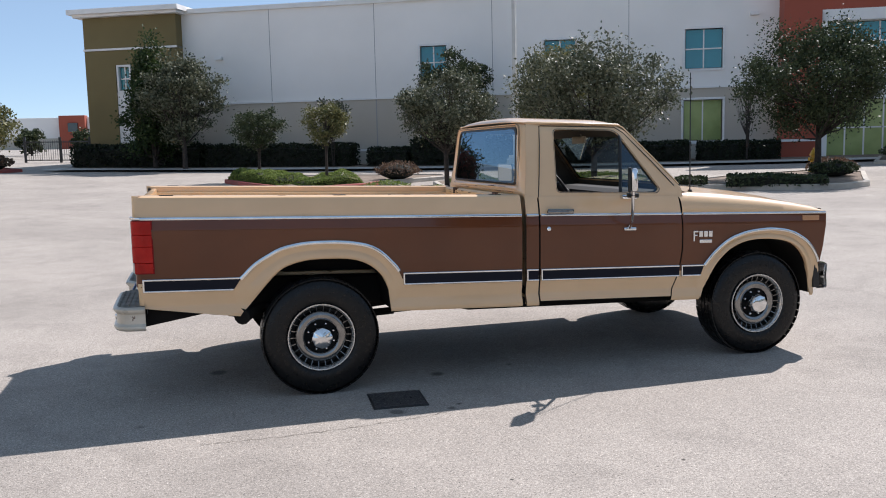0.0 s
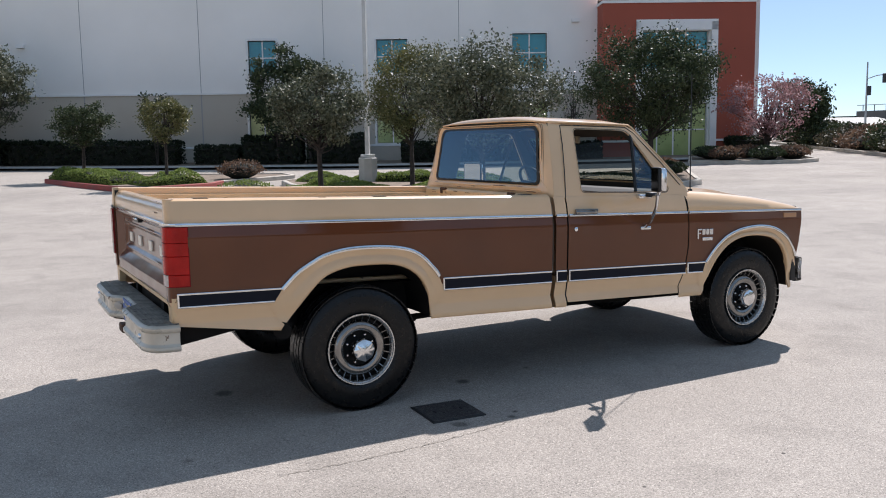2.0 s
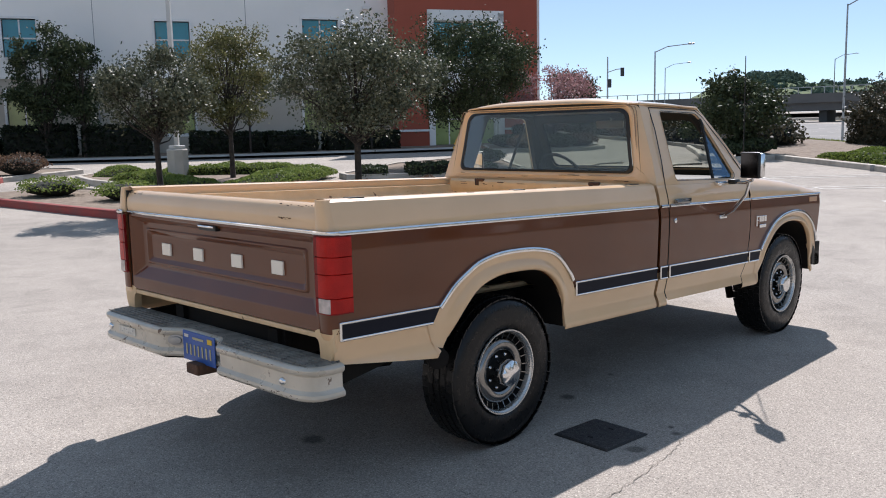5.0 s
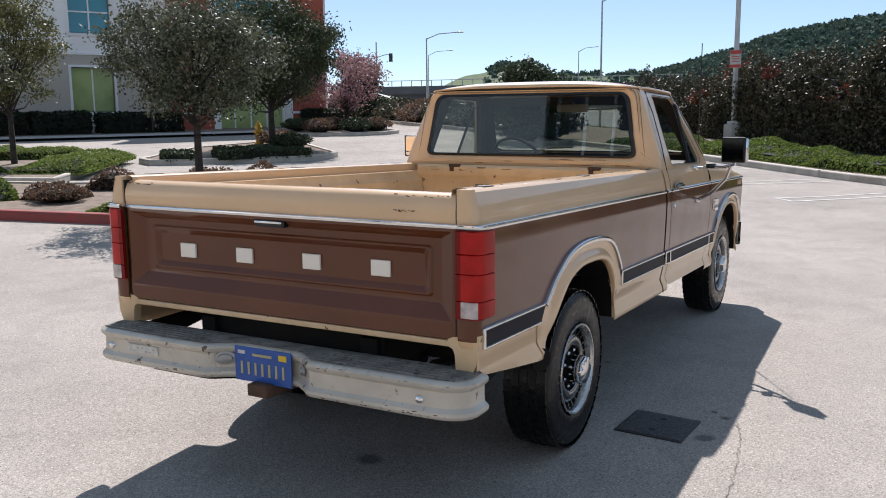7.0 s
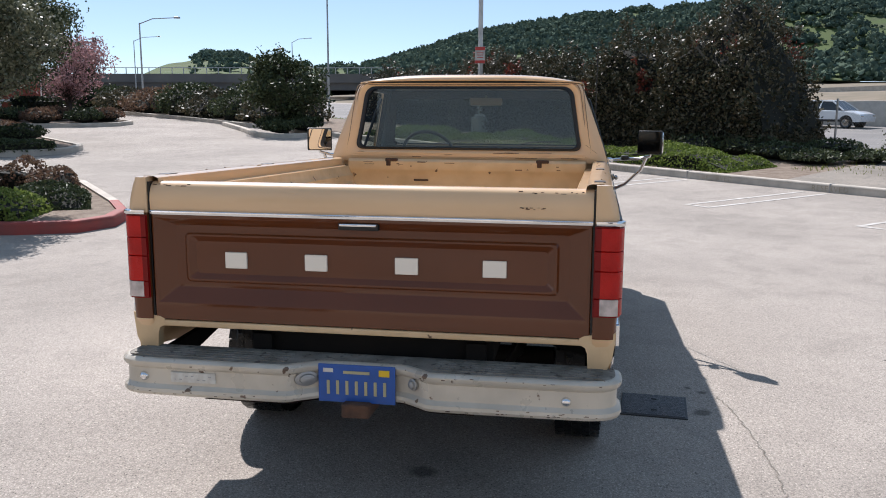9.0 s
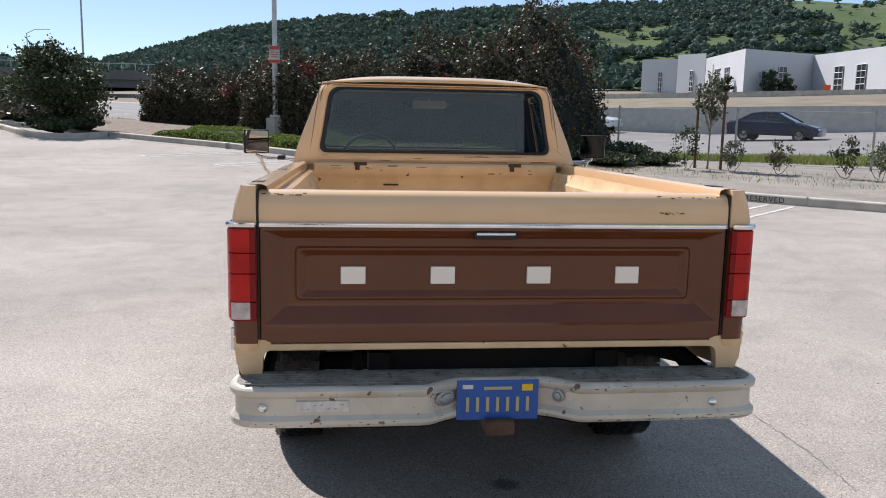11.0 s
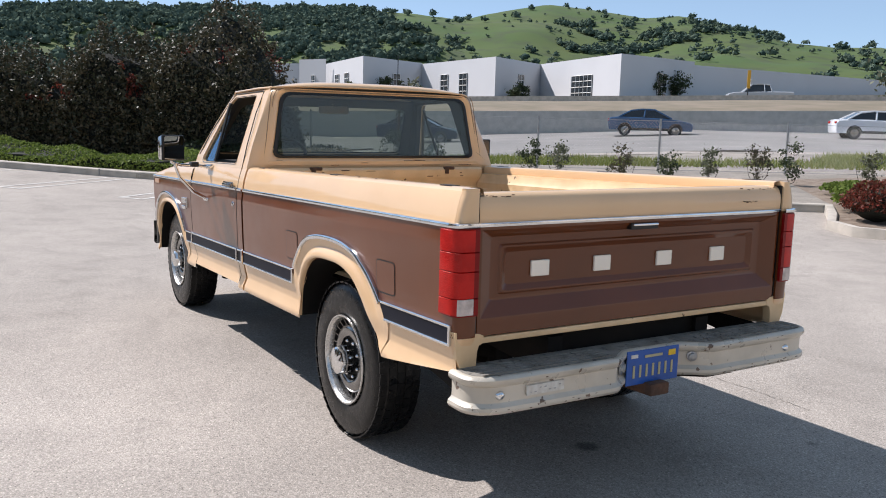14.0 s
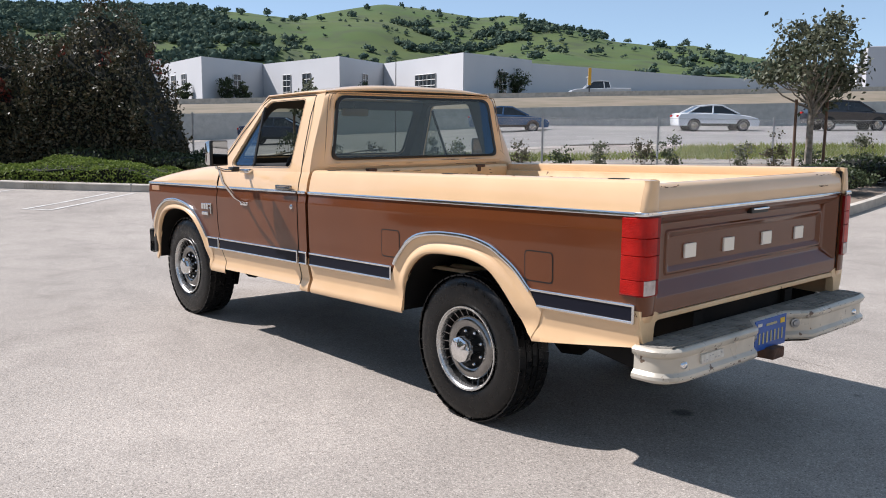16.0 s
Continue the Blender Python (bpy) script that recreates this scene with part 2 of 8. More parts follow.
HILL = mat("hill_grass", (0.045, 0.084, 0.012), 0.95, second=(0.069, 0.095, 0.020), scale=0.02, detail=9, spots=(0.045, 0.062, 0.020), spot_scale=0.09, spot_amount=0.45, bump=0.3, bump_scale=0.3)
# pale blue-green: the haze of distance is mixed into the leaf colour
HILL_TREE = leaf_mat("hazy_hill_oaks", (0.045, 0.074, 0.064), (0.130, 0.165, 0.118), 0.95, 0.1, 0.0)

# ---- mesh helpers ----


def part(name, bm, material, parent=None, label="", smooth=0.0):
    """Links a bmesh as one mesh object, under a thing if one is given. smooth: faces meeting under that many degrees are shaded round."""
    me = bpy.data.meshes.new(name)
    bmesh.ops.recalc_face_normals(bm, faces=bm.faces)
    if smooth:
        for f in bm.faces:
            f.smooth = True
        for e in bm.edges:
            if len(e.link_faces) == 2 and e.calc_face_angle() > radians(smooth):
                e.smooth = False
    bm.to_mesh(me)
    bm.free()
    for m in (material if isinstance(material, (list, tuple)) else [material]):
        me.materials.append(m)
    ob = new(name, me)
    if parent:
        ob.parent = parent
    if label:
        ob["label"] = label
    return ob


def from_arrays(name, verts, faces, material, parent=None):
    me = bpy.data.meshes.new(name)
    me.from_pydata(verts.tolist() if hasattr(verts, "tolist") else verts, [], faces.tolist() if hasattr(faces, "tolist") else faces)
    for m in (material if isinstance(material, (list, tuple)) else [material]):
        me.materials.append(m)
    ob = new(name, me)
    if parent:
        ob.parent = parent
    return ob


def thing(name, label, category, group="", at=(0, 0, 0), turn=0.0):
    e = new(name)
    e.empty_display_size = 0.1
    e.location, e.rotation_euler = at, (0, 0, radians(turn))
    return tagged(e, label, category, group)


def box(bm, c, s, bevel=0.0, rot=None, mi=0):
    """A box about c of size s, its edges rounded by bevel."""
    r = bmesh.ops.create_cube(bm, size=1.0)
    vs = r["verts"]
    m = Matrix.Translation(c) @ (rot.to_4x4() if rot else Matrix()) @ Matrix.Diagonal((*s, 1))
    bmesh.ops.transform(bm, matrix=m, verts=vs)
    fs = list({f for v in vs for f in v.link_faces})
    for f in fs:
        f.material_index = mi
    if bevel:
        es = list({e for v in vs for e in v.link_edges})
        out = bmesh.ops.bevel(bm, geom=es, offset=bevel, segments=2, profile=0.5, affect="EDGES", clamp_overlap=True)
        for f in out["faces"]:
            f.material_index = mi
    return bm


def prism(bm, pts, put, d0, d1, mi=0):
    """A flat outline pulled from depth d0 to d1; put(u, v, d) gives the place."""
    a = [bm.verts.new(put(u, v, d0)) for u, v in pts]
    b = [bm.verts.new(put(u, v, d1)) for u, v in pts]
    n = len(pts)
    fs = [bm.faces.new(a), bm.faces.new(b[::-1])]
    for i in range(n):
        j = (i + 1) % n
        fs.append(bm.faces.new((a[i], b[i], b[j], a[j])))
    for f in fs:
        f.material_index = mi
    return bm


def tube(bm, pts, radii, n=8, caps=True, mi=0):
    """A round bar through pts, with a radius at each of them."""
    pts = [Vector(p) for p in pts]
    if not isinstance(radii, (list, tuple)):
        radii = [radii] * len(pts)
    rings, up = [], None
    for i, p in enumerate(pts):
        d = (pts[min(i + 1, len(pts) - 1)] - pts[max(i - 1, 0)]).normalized()
        if up is None:
            up = Vector((0, 0, 1)) if abs(d.z) < 0.9 else Vector((1, 0, 0))
        a = d.cross(up).normalized()
        up = a.cross(d).normalized()
        rings.append([bm.verts.new(p + (a * math.cos(2 * math.pi * k / n) + up * math.sin(2 * math.pi * k / n)) * radii[i]) for k in range(n)])
    for r, s in zip(rings, rings[1:]):
        for k in range(n):
            f = bm.faces.new((r[k], r[(k + 1) % n], s[(k + 1) % n], s[k]))
            f.material_index = mi
    if caps:
        for r in (rings[0], rings[-1][::-1]):
            f = bm.faces.new(r)
            f.material_index = mi
    return bm


def lathe(bm, prof, put, n=32, mi=0):
    """Turns a profile of (radius, along) round an axis; put(r, angle, along) gives the place."""
    rings = []
    for r, a in prof:
        rings.append([bm.verts.new(put(r, 2 * math.pi * k / n, a)) for k in range(n)])
    for p, q in zip(rings, rings[1:]):
        for k in range(n):
            f = bm.faces.new((p[k], p[(k + 1) % n], q[(k + 1) % n], q[k]))
            f.material_index = mi
    return rings


def loft(bm, rows, closed=False, mi=0):
    """Skins rows of points, quad by quad."""
    vs = [[bm.verts.new(p) for p in r] for r in rows]
    for a, b in zip(vs, vs[1:]):
        n = len(a)
        for k in range(n if closed else n - 1):
            q = (a[k], a[(k + 1) % n], b[(k + 1) % n], b[k])
            try:
                f = bm.faces.new(q)
                f.material_index = mi
            except ValueError:
                pass
    return vs


def smooth_line(pts, n):
    """n points evenly along a smooth line through pts."""
    p = np.array(pts, float)
    out = []
    for i in range(len(p) - 1):
        a, b, c, d = p[max(i - 1, 0)], p[i], p[i + 1], p[min(i + 2, len(p) - 1)]
        for t in np.linspace(0, 1, 12, endpoint=False):
            out.append(0.5 * (2 * b + (c - a) * t + (2 * a - 5 * b + 4 * c - d) * t * t + (3 * b - a - 3 * c + d) * t ** 3))
    out.append(p[-1])
    out = np.array(out)
    s = np.r_[0, np.cumsum(np.linalg.norm(np.diff(out, axis=0), axis=1))]
    w = np.linspace(0, s[-1], n)
    return [tuple(np.interp(x, s, out[:, k]) for k in range(out.shape[1])) for x in w]


def rounded(poly, r, seg=5):
    """The outline of a polygon with its corners rounded by r (one number or one for each)."""
    n, out = len(poly), []
    for i, p in enumerate(poly):
        rr = r[i] if isinstance(r, (list, tuple)) else r
        p, a, b = Vector(p), Vector(poly[i - 1]), Vector(poly[(i + 1) % n])
        da, db = (a - p).normalized(), (b - p).normalized()
        p0, p1 = p + da * rr, p + db * rr
        for k in range(seg + 1):
            t = k / seg
            out.append(tuple((1 - t) ** 2 * p0 + 2 * t * (1 - t) * p + t * t * p1))
    return out


def ring(bm, outer, inner, put_o, put_i, mi=0):
    """The band between two outlines of the same number of points."""
    a = [bm.verts.new(put_o(*p)) for p in outer]
    b = [bm.verts.new(put_i(*p)) for p in inner]
    n = len(a)
    for k in range(n):
        f = bm.faces.new((a[k], a[(k + 1) % n], b[(k + 1) % n], b[k]))
        f.material_index = mi
    return a, b


def gz(x, y):
    """The height of the ground: the lot drains to the grate by the truck and rises gently all round."""
    r = math.hypot(x - 1.4, y)
    along, across = 0.669 * (x + 3.7) + 0.743 * (y - 3.0), 0.743 * (x + 3.7) - 0.669 * (y - 3.0)
    u = max(0.0, min(1.0, (across - 21) / 14))
    dip = min(1.25, 0.055 * max(0.0, along + 5)) * u * u * (3 - 2 * u)   # the freeway runs downhill
    return 0.028 * max(0.0, min(r, 90) - 6) + 0.012 * max(0.0, r - 90) + 0.0195 * max(0.0, min(3.0, y + 0.9)) - dip


def leaves(centres, sizes, rng, flat=0.0, aspect=0.55):
    """Small pointed leaf blades, one at each centre: vertices and faces."""
    n = len(centres)
    d = rng.normal(size=(n, 3))
    d[:, 2] *= 1 - flat
    d /= np.linalg.norm(d, axis=1)[:, None]
    e = np.cross(d, rng.normal(size=(n, 3)))
    e /= np.linalg.norm(e, axis=1)[:, None]
    s = np.asarray(sizes)[:, None]
    c = np.asarray(centres)
    v = np.stack([c - d * s, c + e * s * aspect, c + d * s, c - e * s * aspect], axis=1).reshape(-1, 3)
    f = np.arange(4 * n).reshape(n, 4)
    return v, f

# ---- ground ----
def ground_sheet():
    rad = [0, 0.5, 1, 1.5, 2, 2.5, 3, 4, 5.5, 6.5, 8, 10, 13, 16, 20, 25, 30, 36, 43, 50, 60, 75, 95, 130, 190, 280, 420, 650, 1000, 1600, 2600]
    n = 96
    verts, faces = [(1.4, 0, 0)], []
    for r in rad[1:]:
        for k in range(n):
            a = 2 * math.pi * k / n
            x, y = 1.4 + r * math.cos(a), r * math.sin(a)
            verts.append((x, y, gz(x, y)))
    for k in range(n):
        faces.append((0, 1 + k, 1 + (k + 1) % n))
    for j in range(len(rad) - 2):
        for k in range(n):
            a, b = 1 + j * n + k, 1 + j * n + (k + 1) % n
            faces.append((a, a + n, b + n, b))
    return tagged(from_arrays("ground", np.array(verts), faces, ASPHALT), "pale worn asphalt of a car park", "ground", kind="structure")


ground_sheet()


def draped(name, outline, lift, material, label, category, step=1.5, kind="structure"):
    """A flat layer that follows the ground, lift metres above it."""
    bm = bmesh.new()
    bm.faces.new([bm.verts.new((x, y, 0)) for x, y in outline])
    for _ in range(7):
        long = [e for e in bm.edges if e.calc_length() > step * 1.6]
        if not long:
            break
        bmesh.ops.subdivide_edges(bm, edges=long, cuts=1)
        bmesh.ops.triangulate(bm, faces=[f for f in bm.faces if len(f.verts) > 4])
    for v in bm.verts:
        v.co.z = gz(v.co.x, v.co.y) + lift
    return tagged(part(name, bm, material), label, category, kind=kind)


# the drain cover beside the truck
grate = thing("drain_grate", "dark square cast-iron drain grate in the asphalt", "drain grate", at=(0.462, -1.245, 0.0), turn=-4)
bm = bmesh.new()
box(bm, (0, 0, 0.002), (0.36, 0.36, 0.010), 0.003)
part("grate_frame", bm, BLACK_METAL, grate)
bm = bmesh.new()
box(bm, (0, 0, 0.006), (0.335, 0.335, 0.008), 0.002)
cover = part("grate_plate", bm, mat("cast_iron", (0.028, 0.029, 0.034), 0.42, second=(0.050, 0.050, 0.052), scale=25.0, bump=0.5, bump_scale=120, rough_var=0.15), grate)
for k in (-1, 1):
    bm = bmesh.new()
    tube(bm, [(0.09 * k, -0.015, 0.010), (0.09 * k, 0.015, 0.010)], 0.006, 6)
    part("lift_lug", bm, BLACK_METAL, cover)

# a hairline crack in the asphalt
rk = random.Random(9)
crack = smooth_line([(0.72, -1.60), (0.55, -1.65), (0.36, -1.68), (0.0, -1.72), (-0.42, -1.74), (-0.8, -1.72)], 70)
bm = bmesh.new()
rows = []
for k, (x, y) in enumerate(crack):
    y += rk.uniform(-0.010, 0.010)
    h = 0.0016 + 0.0016 * math.sin(k * 0.37) ** 2
    rows.append([(x, y - h, gz(x, y) + 0.0035), (x + rk.uniform(-0.003, 0.003), y + h, gz(x, y) + 0.0035)])
loft(bm, rows)
tagged(part("asphalt_crack", bm, mat("crack_dirt", (0.16, 0.14, 0.115), 0.95, second=(0.26, 0.23, 0.20), scale=9.0)), "thin dark crack in the asphalt", "crack", kind="structure")

# ---- the white tilt-up building ----
FA = radians(-27.3)
FU, FN, FO = Vector((math.cos(FA), math.sin(FA), 0)), Vector((math.sin(FA), -math.cos(FA), 0)), Vector((13.2, 33.0, 0))
hall = thing("tilt_up_building", "long white and beige tilt-up building with teal windows", "building")


def fp(s, out, z):
    """A place on the facade: s along it, out in front of it, z up."""
    return FO + FU * s + FN * out + Vector((0, 0, z))


def fbox(bm, s0, s1, o0, o1, z0, z1, mi=0):
    vs = [bm.verts.new(fp(s, o, z)) for z in (z0, z1) for s, o in ((s0, o0), (s1, o0), (s1, o1), (s0, o1))]
    for q in ((3, 2, 1, 0), (4, 5, 6, 7), (0, 1, 5, 4), (1, 2, 6, 5), (2, 3, 7, 6), (3, 0, 4, 7)):
        bm.faces.new([vs[i] for i in q]).material_index = mi
    return bm


def fwall(name, s0, s1, z0, z1, out, holes, material, label="", depth=0.35):
    """A stretch of wall with openings (s0, s1, z0, z1) cut right through."""
    bm = bmesh.new()
    ss = sorted({s0, s1, *[h[0] for h in holes], *[h[1] for h in holes]})
    zs = sorted({z0, z1, *[h[2] for h in holes], *[h[3] for h in holes]})
    for a, b in zip(ss, ss[1:]):
        for c, d in zip(zs, zs[1:]):
            sm, zm = (a + b) / 2, (c + d) / 2
            if any(h[0] < sm < h[1] and h[2] < zm < h[3] for h in holes):
                continue
            fbox(bm, a, b, out - depth, out, c, d)
    bmesh.ops.remove_doubles(bm, verts=bm.verts, dist=1e-4)
    return part(name, bm, material, hall, label)


WIN = [(-3.55, -2.25), (2.45, 3.90), (8.85, 10.50)]
upper = [(a, b, 5.02, 6.55 + (0.25 if a > 8 else 0.05)) for a, b in WIN]
lower = [(a - 0.05, b + 0.02, 1.75, 3.62) for a, b in WIN]
fwall("upper_wall", -16.2, 12.9, 4.20, 8.75, 0.0, upper, WALL_WHITE, "smooth off-white painted upper wall")
fwall("lower_wall", -16.2, 12.9, 0.4, 4.14, 0.012, lower, WALL_BEIGE, "beige painted lower wall")
bm = bmesh.new()
fbox(bm, -16.2, 12.9, -0.05, 0.07, 4.14, 4.22)
part("belt_trim", bm, TRIM_WHITE, hall)
bm = bmesh.new()
fbox(bm, -16.2, 12.9, -0.40, 0.12, 8.75, 8.98)
part("parapet_cap", bm, TRIM_WHITE, hall)
bm = bmesh.new()
fbox(bm, -16.2, 12.9, 0.0, 0.10, 0.5, 1.62)
part("plinth", bm, WALL_BEIGE, hall)
bm = bmesh.new()
fbox(bm, -16.2, 12.9, 0.0, 0.13, 1.62, 1.72)
part("plinth_cap", bm, TRIM_WHITE, hall)
for s in (-11.26, -5.82, -0.02, 6.34):
    bm = bmesh.new()
    fbox(bm, s - 0.016, s + 0.016, 0.0, 0.006, 4.22, 8.75)
    fbox(bm, s - 0.03, s + 0.03, 0.012, 0.018, 1.72, 4.14)
    part("panel_joint", bm, JOINT, hall)


def facade_window(s0, s1, z0, z1, rows, cols, glass, out=0.0):
    bm = bmesh.new()
    t = 0.10
    for q in ((s0 - t, s0, z0 - t, z1 + t), (s1, s1 + t, z0 - t, z1 + t), (s0, s1, z1, z1 + t), (s0, s1, z0 - t, z0)):
        fbox(bm, q[0], q[1], out - 0.22, out + 0.05, q[2], q[3])
    w = part("window", bm, TRIM_WHITE, hall, "teal window in a white frame")
    for i in range(cols):
        for j in range(rows):
            a, b = s0 + (s1 - s0) * i / cols + 0.03, s0 + (s1 - s0) * (i + 1) / cols - 0.03
            c, d = z0 + (z1 - z0) * j / rows + 0.03, z0 + (z1 - z0) * (j + 1) / rows - 0.03
            bm = bmesh.new()
            fbox(bm, a, b, out - 0.16, out - 0.13, c, d)
            part("pane", bm, glass, w)
    bm = bmesh.new()
    for i in range(1, cols):
        s = s0 + (s1 - s0) * i / cols
        fbox(bm, s - 0.03, s + 0.03, out - 0.18, out - 0.09, z0, z1)
    for j in range(1, rows):
        z = z0 + (z1 - z0) * j / rows
        for i in range(cols):
            fbox(bm, s0 + (s1 - s0) * i / cols + 0.03, s0 + (s1 - s0) * (i + 1) / cols - 0.03, out - 0.18, out - 0.09, z - 0.03, z + 0.03)
    part("mullion", bm, TRIM_WHITE, w)
    return w


for (a, b, c, d), (e, f, g, h) in zip(upper, lower):
    facade_window(a, b, c, d, 2, 2, TEAL_GLASS)
    facade_window(e, f, g, h, 1, 2, LIME_GLASS, 0.012)

# olive corner tower
fwall("tower_wall", -21.2, -16.0, 0.4, 8.72, 0.60, [(-19.5, -18.6, 2.3, 6.3)], WALL_OLIVE, "olive painted corner tower", 0.8)
bm = bmesh.new()
fbox(bm, -21.2, -20.8, -9.0, -0.2, 0.4, 8.72)
part("tower_return", bm, WALL_OLIVE, hall)
bm = bmesh.new()
fbox(bm, -21.55, -15.75, -9.0, 0.95, 8.72, 8.86)
fbox(bm, -21.75, -15.6, -9.2, 1.15, 8.86, 9.10)
part("tower_cornice", bm, TRIM_WHITE, hall, "white projecting cornice")
bm = bmesh.new()
fbox(bm, -21.22, -16.0, 0.0, 0.66, 7.05, 7.15)
part("tower_band", bm, TRIM_WHITE, hall)
bm = bmesh.new()
fbox(bm, -19.5, -18.6, 0.30, 0.55, 2.3, 4.9)
part("tower_panel", bm, TRIM_WHITE, hall)
facade_window(-19.35, -18.75, 5.0, 6.2, 2, 2, TEAL_GLASS, 0.55)

# brick-red entrance bay
RB = 1.2
fwall("entrance_wall", 12.9, 20.0, 0.5, 7.95, RB, [(14.55, 18.15, 0.4, 7.1)], WALL_RED, "brick-red painted entrance bay", 1.4)
fwall("entrance_top", 12.9, 20.0, 8.07, 10.4, RB, [], WALL_RED)
bm = bmesh.new()
fbox(bm, 12.85, 20.05, RB - 1.4, RB + 0.06, 7.95, 8.07)
part("entrance_band", bm, TRIM_WHITE, hall)
bm = bmesh.new()
fbox(bm, 12.85, 14.45, RB, RB + 0.06, 1.62, 1.72)
part("entrance_plinth_cap", bm, TRIM_WHITE, hall)
bm = bmesh.new()
fbox(bm, 18.25, 20.05, RB, RB + 0.06, 1.62, 1.72)
part("entrance_plinth_cap", bm, TRIM_WHITE, hall)
bm = bmesh.new()
fbox(bm, 14.45, 14.75, RB - 0.9, RB + 0.05, 0.5, 7.1)
fbox(bm, 17.95, 18.25, RB - 0.9, RB + 0.05, 0.5, 7.1)
fbox(bm, 14.45, 18.25, RB - 0.9, RB + 0.05, 6.72, 7.2)
part("portal", bm, TRIM_WHITE, hall, "white portal frame of the entrance")
facade_window(14.80, 17.90, 5.0, 6.70, 2, 3, TEAL_GLASS, RB - 0.3)
facade_window(14.80, 17.90, 0.95, 3.4, 2, 4, LIME_GLASS, RB - 0.3)
bm = bmesh.new()
fbox(bm, 14.75, 17.95, RB - 0.6, RB - 0.3, 3.5, 4.9)
part("spandrel", bm, TRIM_WHITE, hall)
# right end, stepping back
bm = bmesh.new()
fbox(bm, 20.0, 20.5, -14.0, 0.4, 0.5, 8.6)
part("end_wall", bm, WALL_WHITE, hall)
bm = bmesh.new()
fbox(bm, 20.45, 21.0, -15.0, -0.9, 6.2, 6.6)
fbox(bm, 20.0, 20.9, -14.0, 0.6, 8.6, 9.0)
part("end_cornice", bm, TRIM_WHITE, hall)
bm = bmesh.new()
fbox(bm, 20.5, 20.7, -14.5, -1.2, 0.5, 6.2)
part("end_wing", bm, WALL_OLIVE, hall)
bm = bmesh.new()
fbox(bm, -21.0, 20.0, -12.0, -0.3, 8.3, 8.5)
part("roof", bm, CONCRETE, hall)
bm = bmesh.new()
fbox(bm, -21.0, 20.2, -12.2, -12.0, 0.4, 8.6)
part("back_wall", bm, WALL_WHITE, hall)
for s, z in ((-14.0, 6.45), (11.84, 7.35)):
    bm = bmesh.new()
    fbox(bm, s - 0.18, s + 0.18, 0.0, 0.22, z - 0.07, z + 0.09)
    part("wall_lamp", bm, TRIM_WHITE, hall, "small white wall lamp box")

# ---- the pale hall on the open side of the lot, mirrored in the truck's windows ----
BX, BZ = -32.0, 0.5
near_hall = thing("pale_hall", "long pale tilt-up hall with two tall dark glazed entrance bays", "building", at=(BX, 0, BZ))


def hall_block(name, y0, y1, z0, z1, x0, x1, material, parent=near_hall, label=""):
    bm = bmesh.new()
    box(bm, ((x0 + x1) / 2, (y0 + y1) / 2, (z0 + z1) / 2), (x1 - x0, y1 - y0, z1 - z0))
    return part(name, bm, material, parent, label)


for y0, y1 in ((13.5, 31.0), (-7.7, 9.0), (-34.0, -12.2)):
    hall_block("wall", y0, y1, -0.6, 9.6, -0.4, 0.0, WALL_BEIGE, label="beige painted concrete wall")
    for k in range(1, 3):
        y = y0 + (y1 - y0) * k / 3
        hall_block("panel_joint", y - 0.02, y + 0.02, 0.0, 9.6, 0.0, 0.006, JOINT)
for y0, y1 in ((9.0, 13.5), (-12.2, -7.7)):
    bay = hall_block("entrance_bay", y0, y1, -0.6, 9.6, -1.9, -1.6, DARK_GLASS, label="tall dark glazing")
    for k in range(4):
        y = y0 + 0.08 + (y1 - y0 - 0.16) * k / 3
        hall_block("mullion", y - 0.07, y + 0.07, -0.6, 9.6, -1.6, -1.45, TRIM_WHITE, bay)
    hall_block("bay_side", y0, y0 + 0.01, -0.6, 9.6, -1.6, 0.0, WALL_OLIVE, bay)
hall_block("end_block", 31.0, 39.2, -0.6, 13.4, -14.0, 0.0, WALL_WHITE, label="taller white end block")
hall_block("panel_joint", 31.0, 39.2, 3.2, 3.26, 0.0, 0.006, JOINT)
hall_block("roof", -34.0, 31.0, 9.6, 9.9, -14.0, 0.12, TRIM_WHITE)
for y in (-34.0, ):
    hall_block("end_wall", y, y + 0.4, -0.6, 9.6, -14.0, -0.4, WALL_WHITE)
hall_block("back_wall", -33.6, 30.6, -0.6, 9.6, -14.0, -13.6, WALL_WHITE)

# ---- plants ----
def drop(x, y, lift=0.0):
    return (x, y, gz(x, y) + lift)


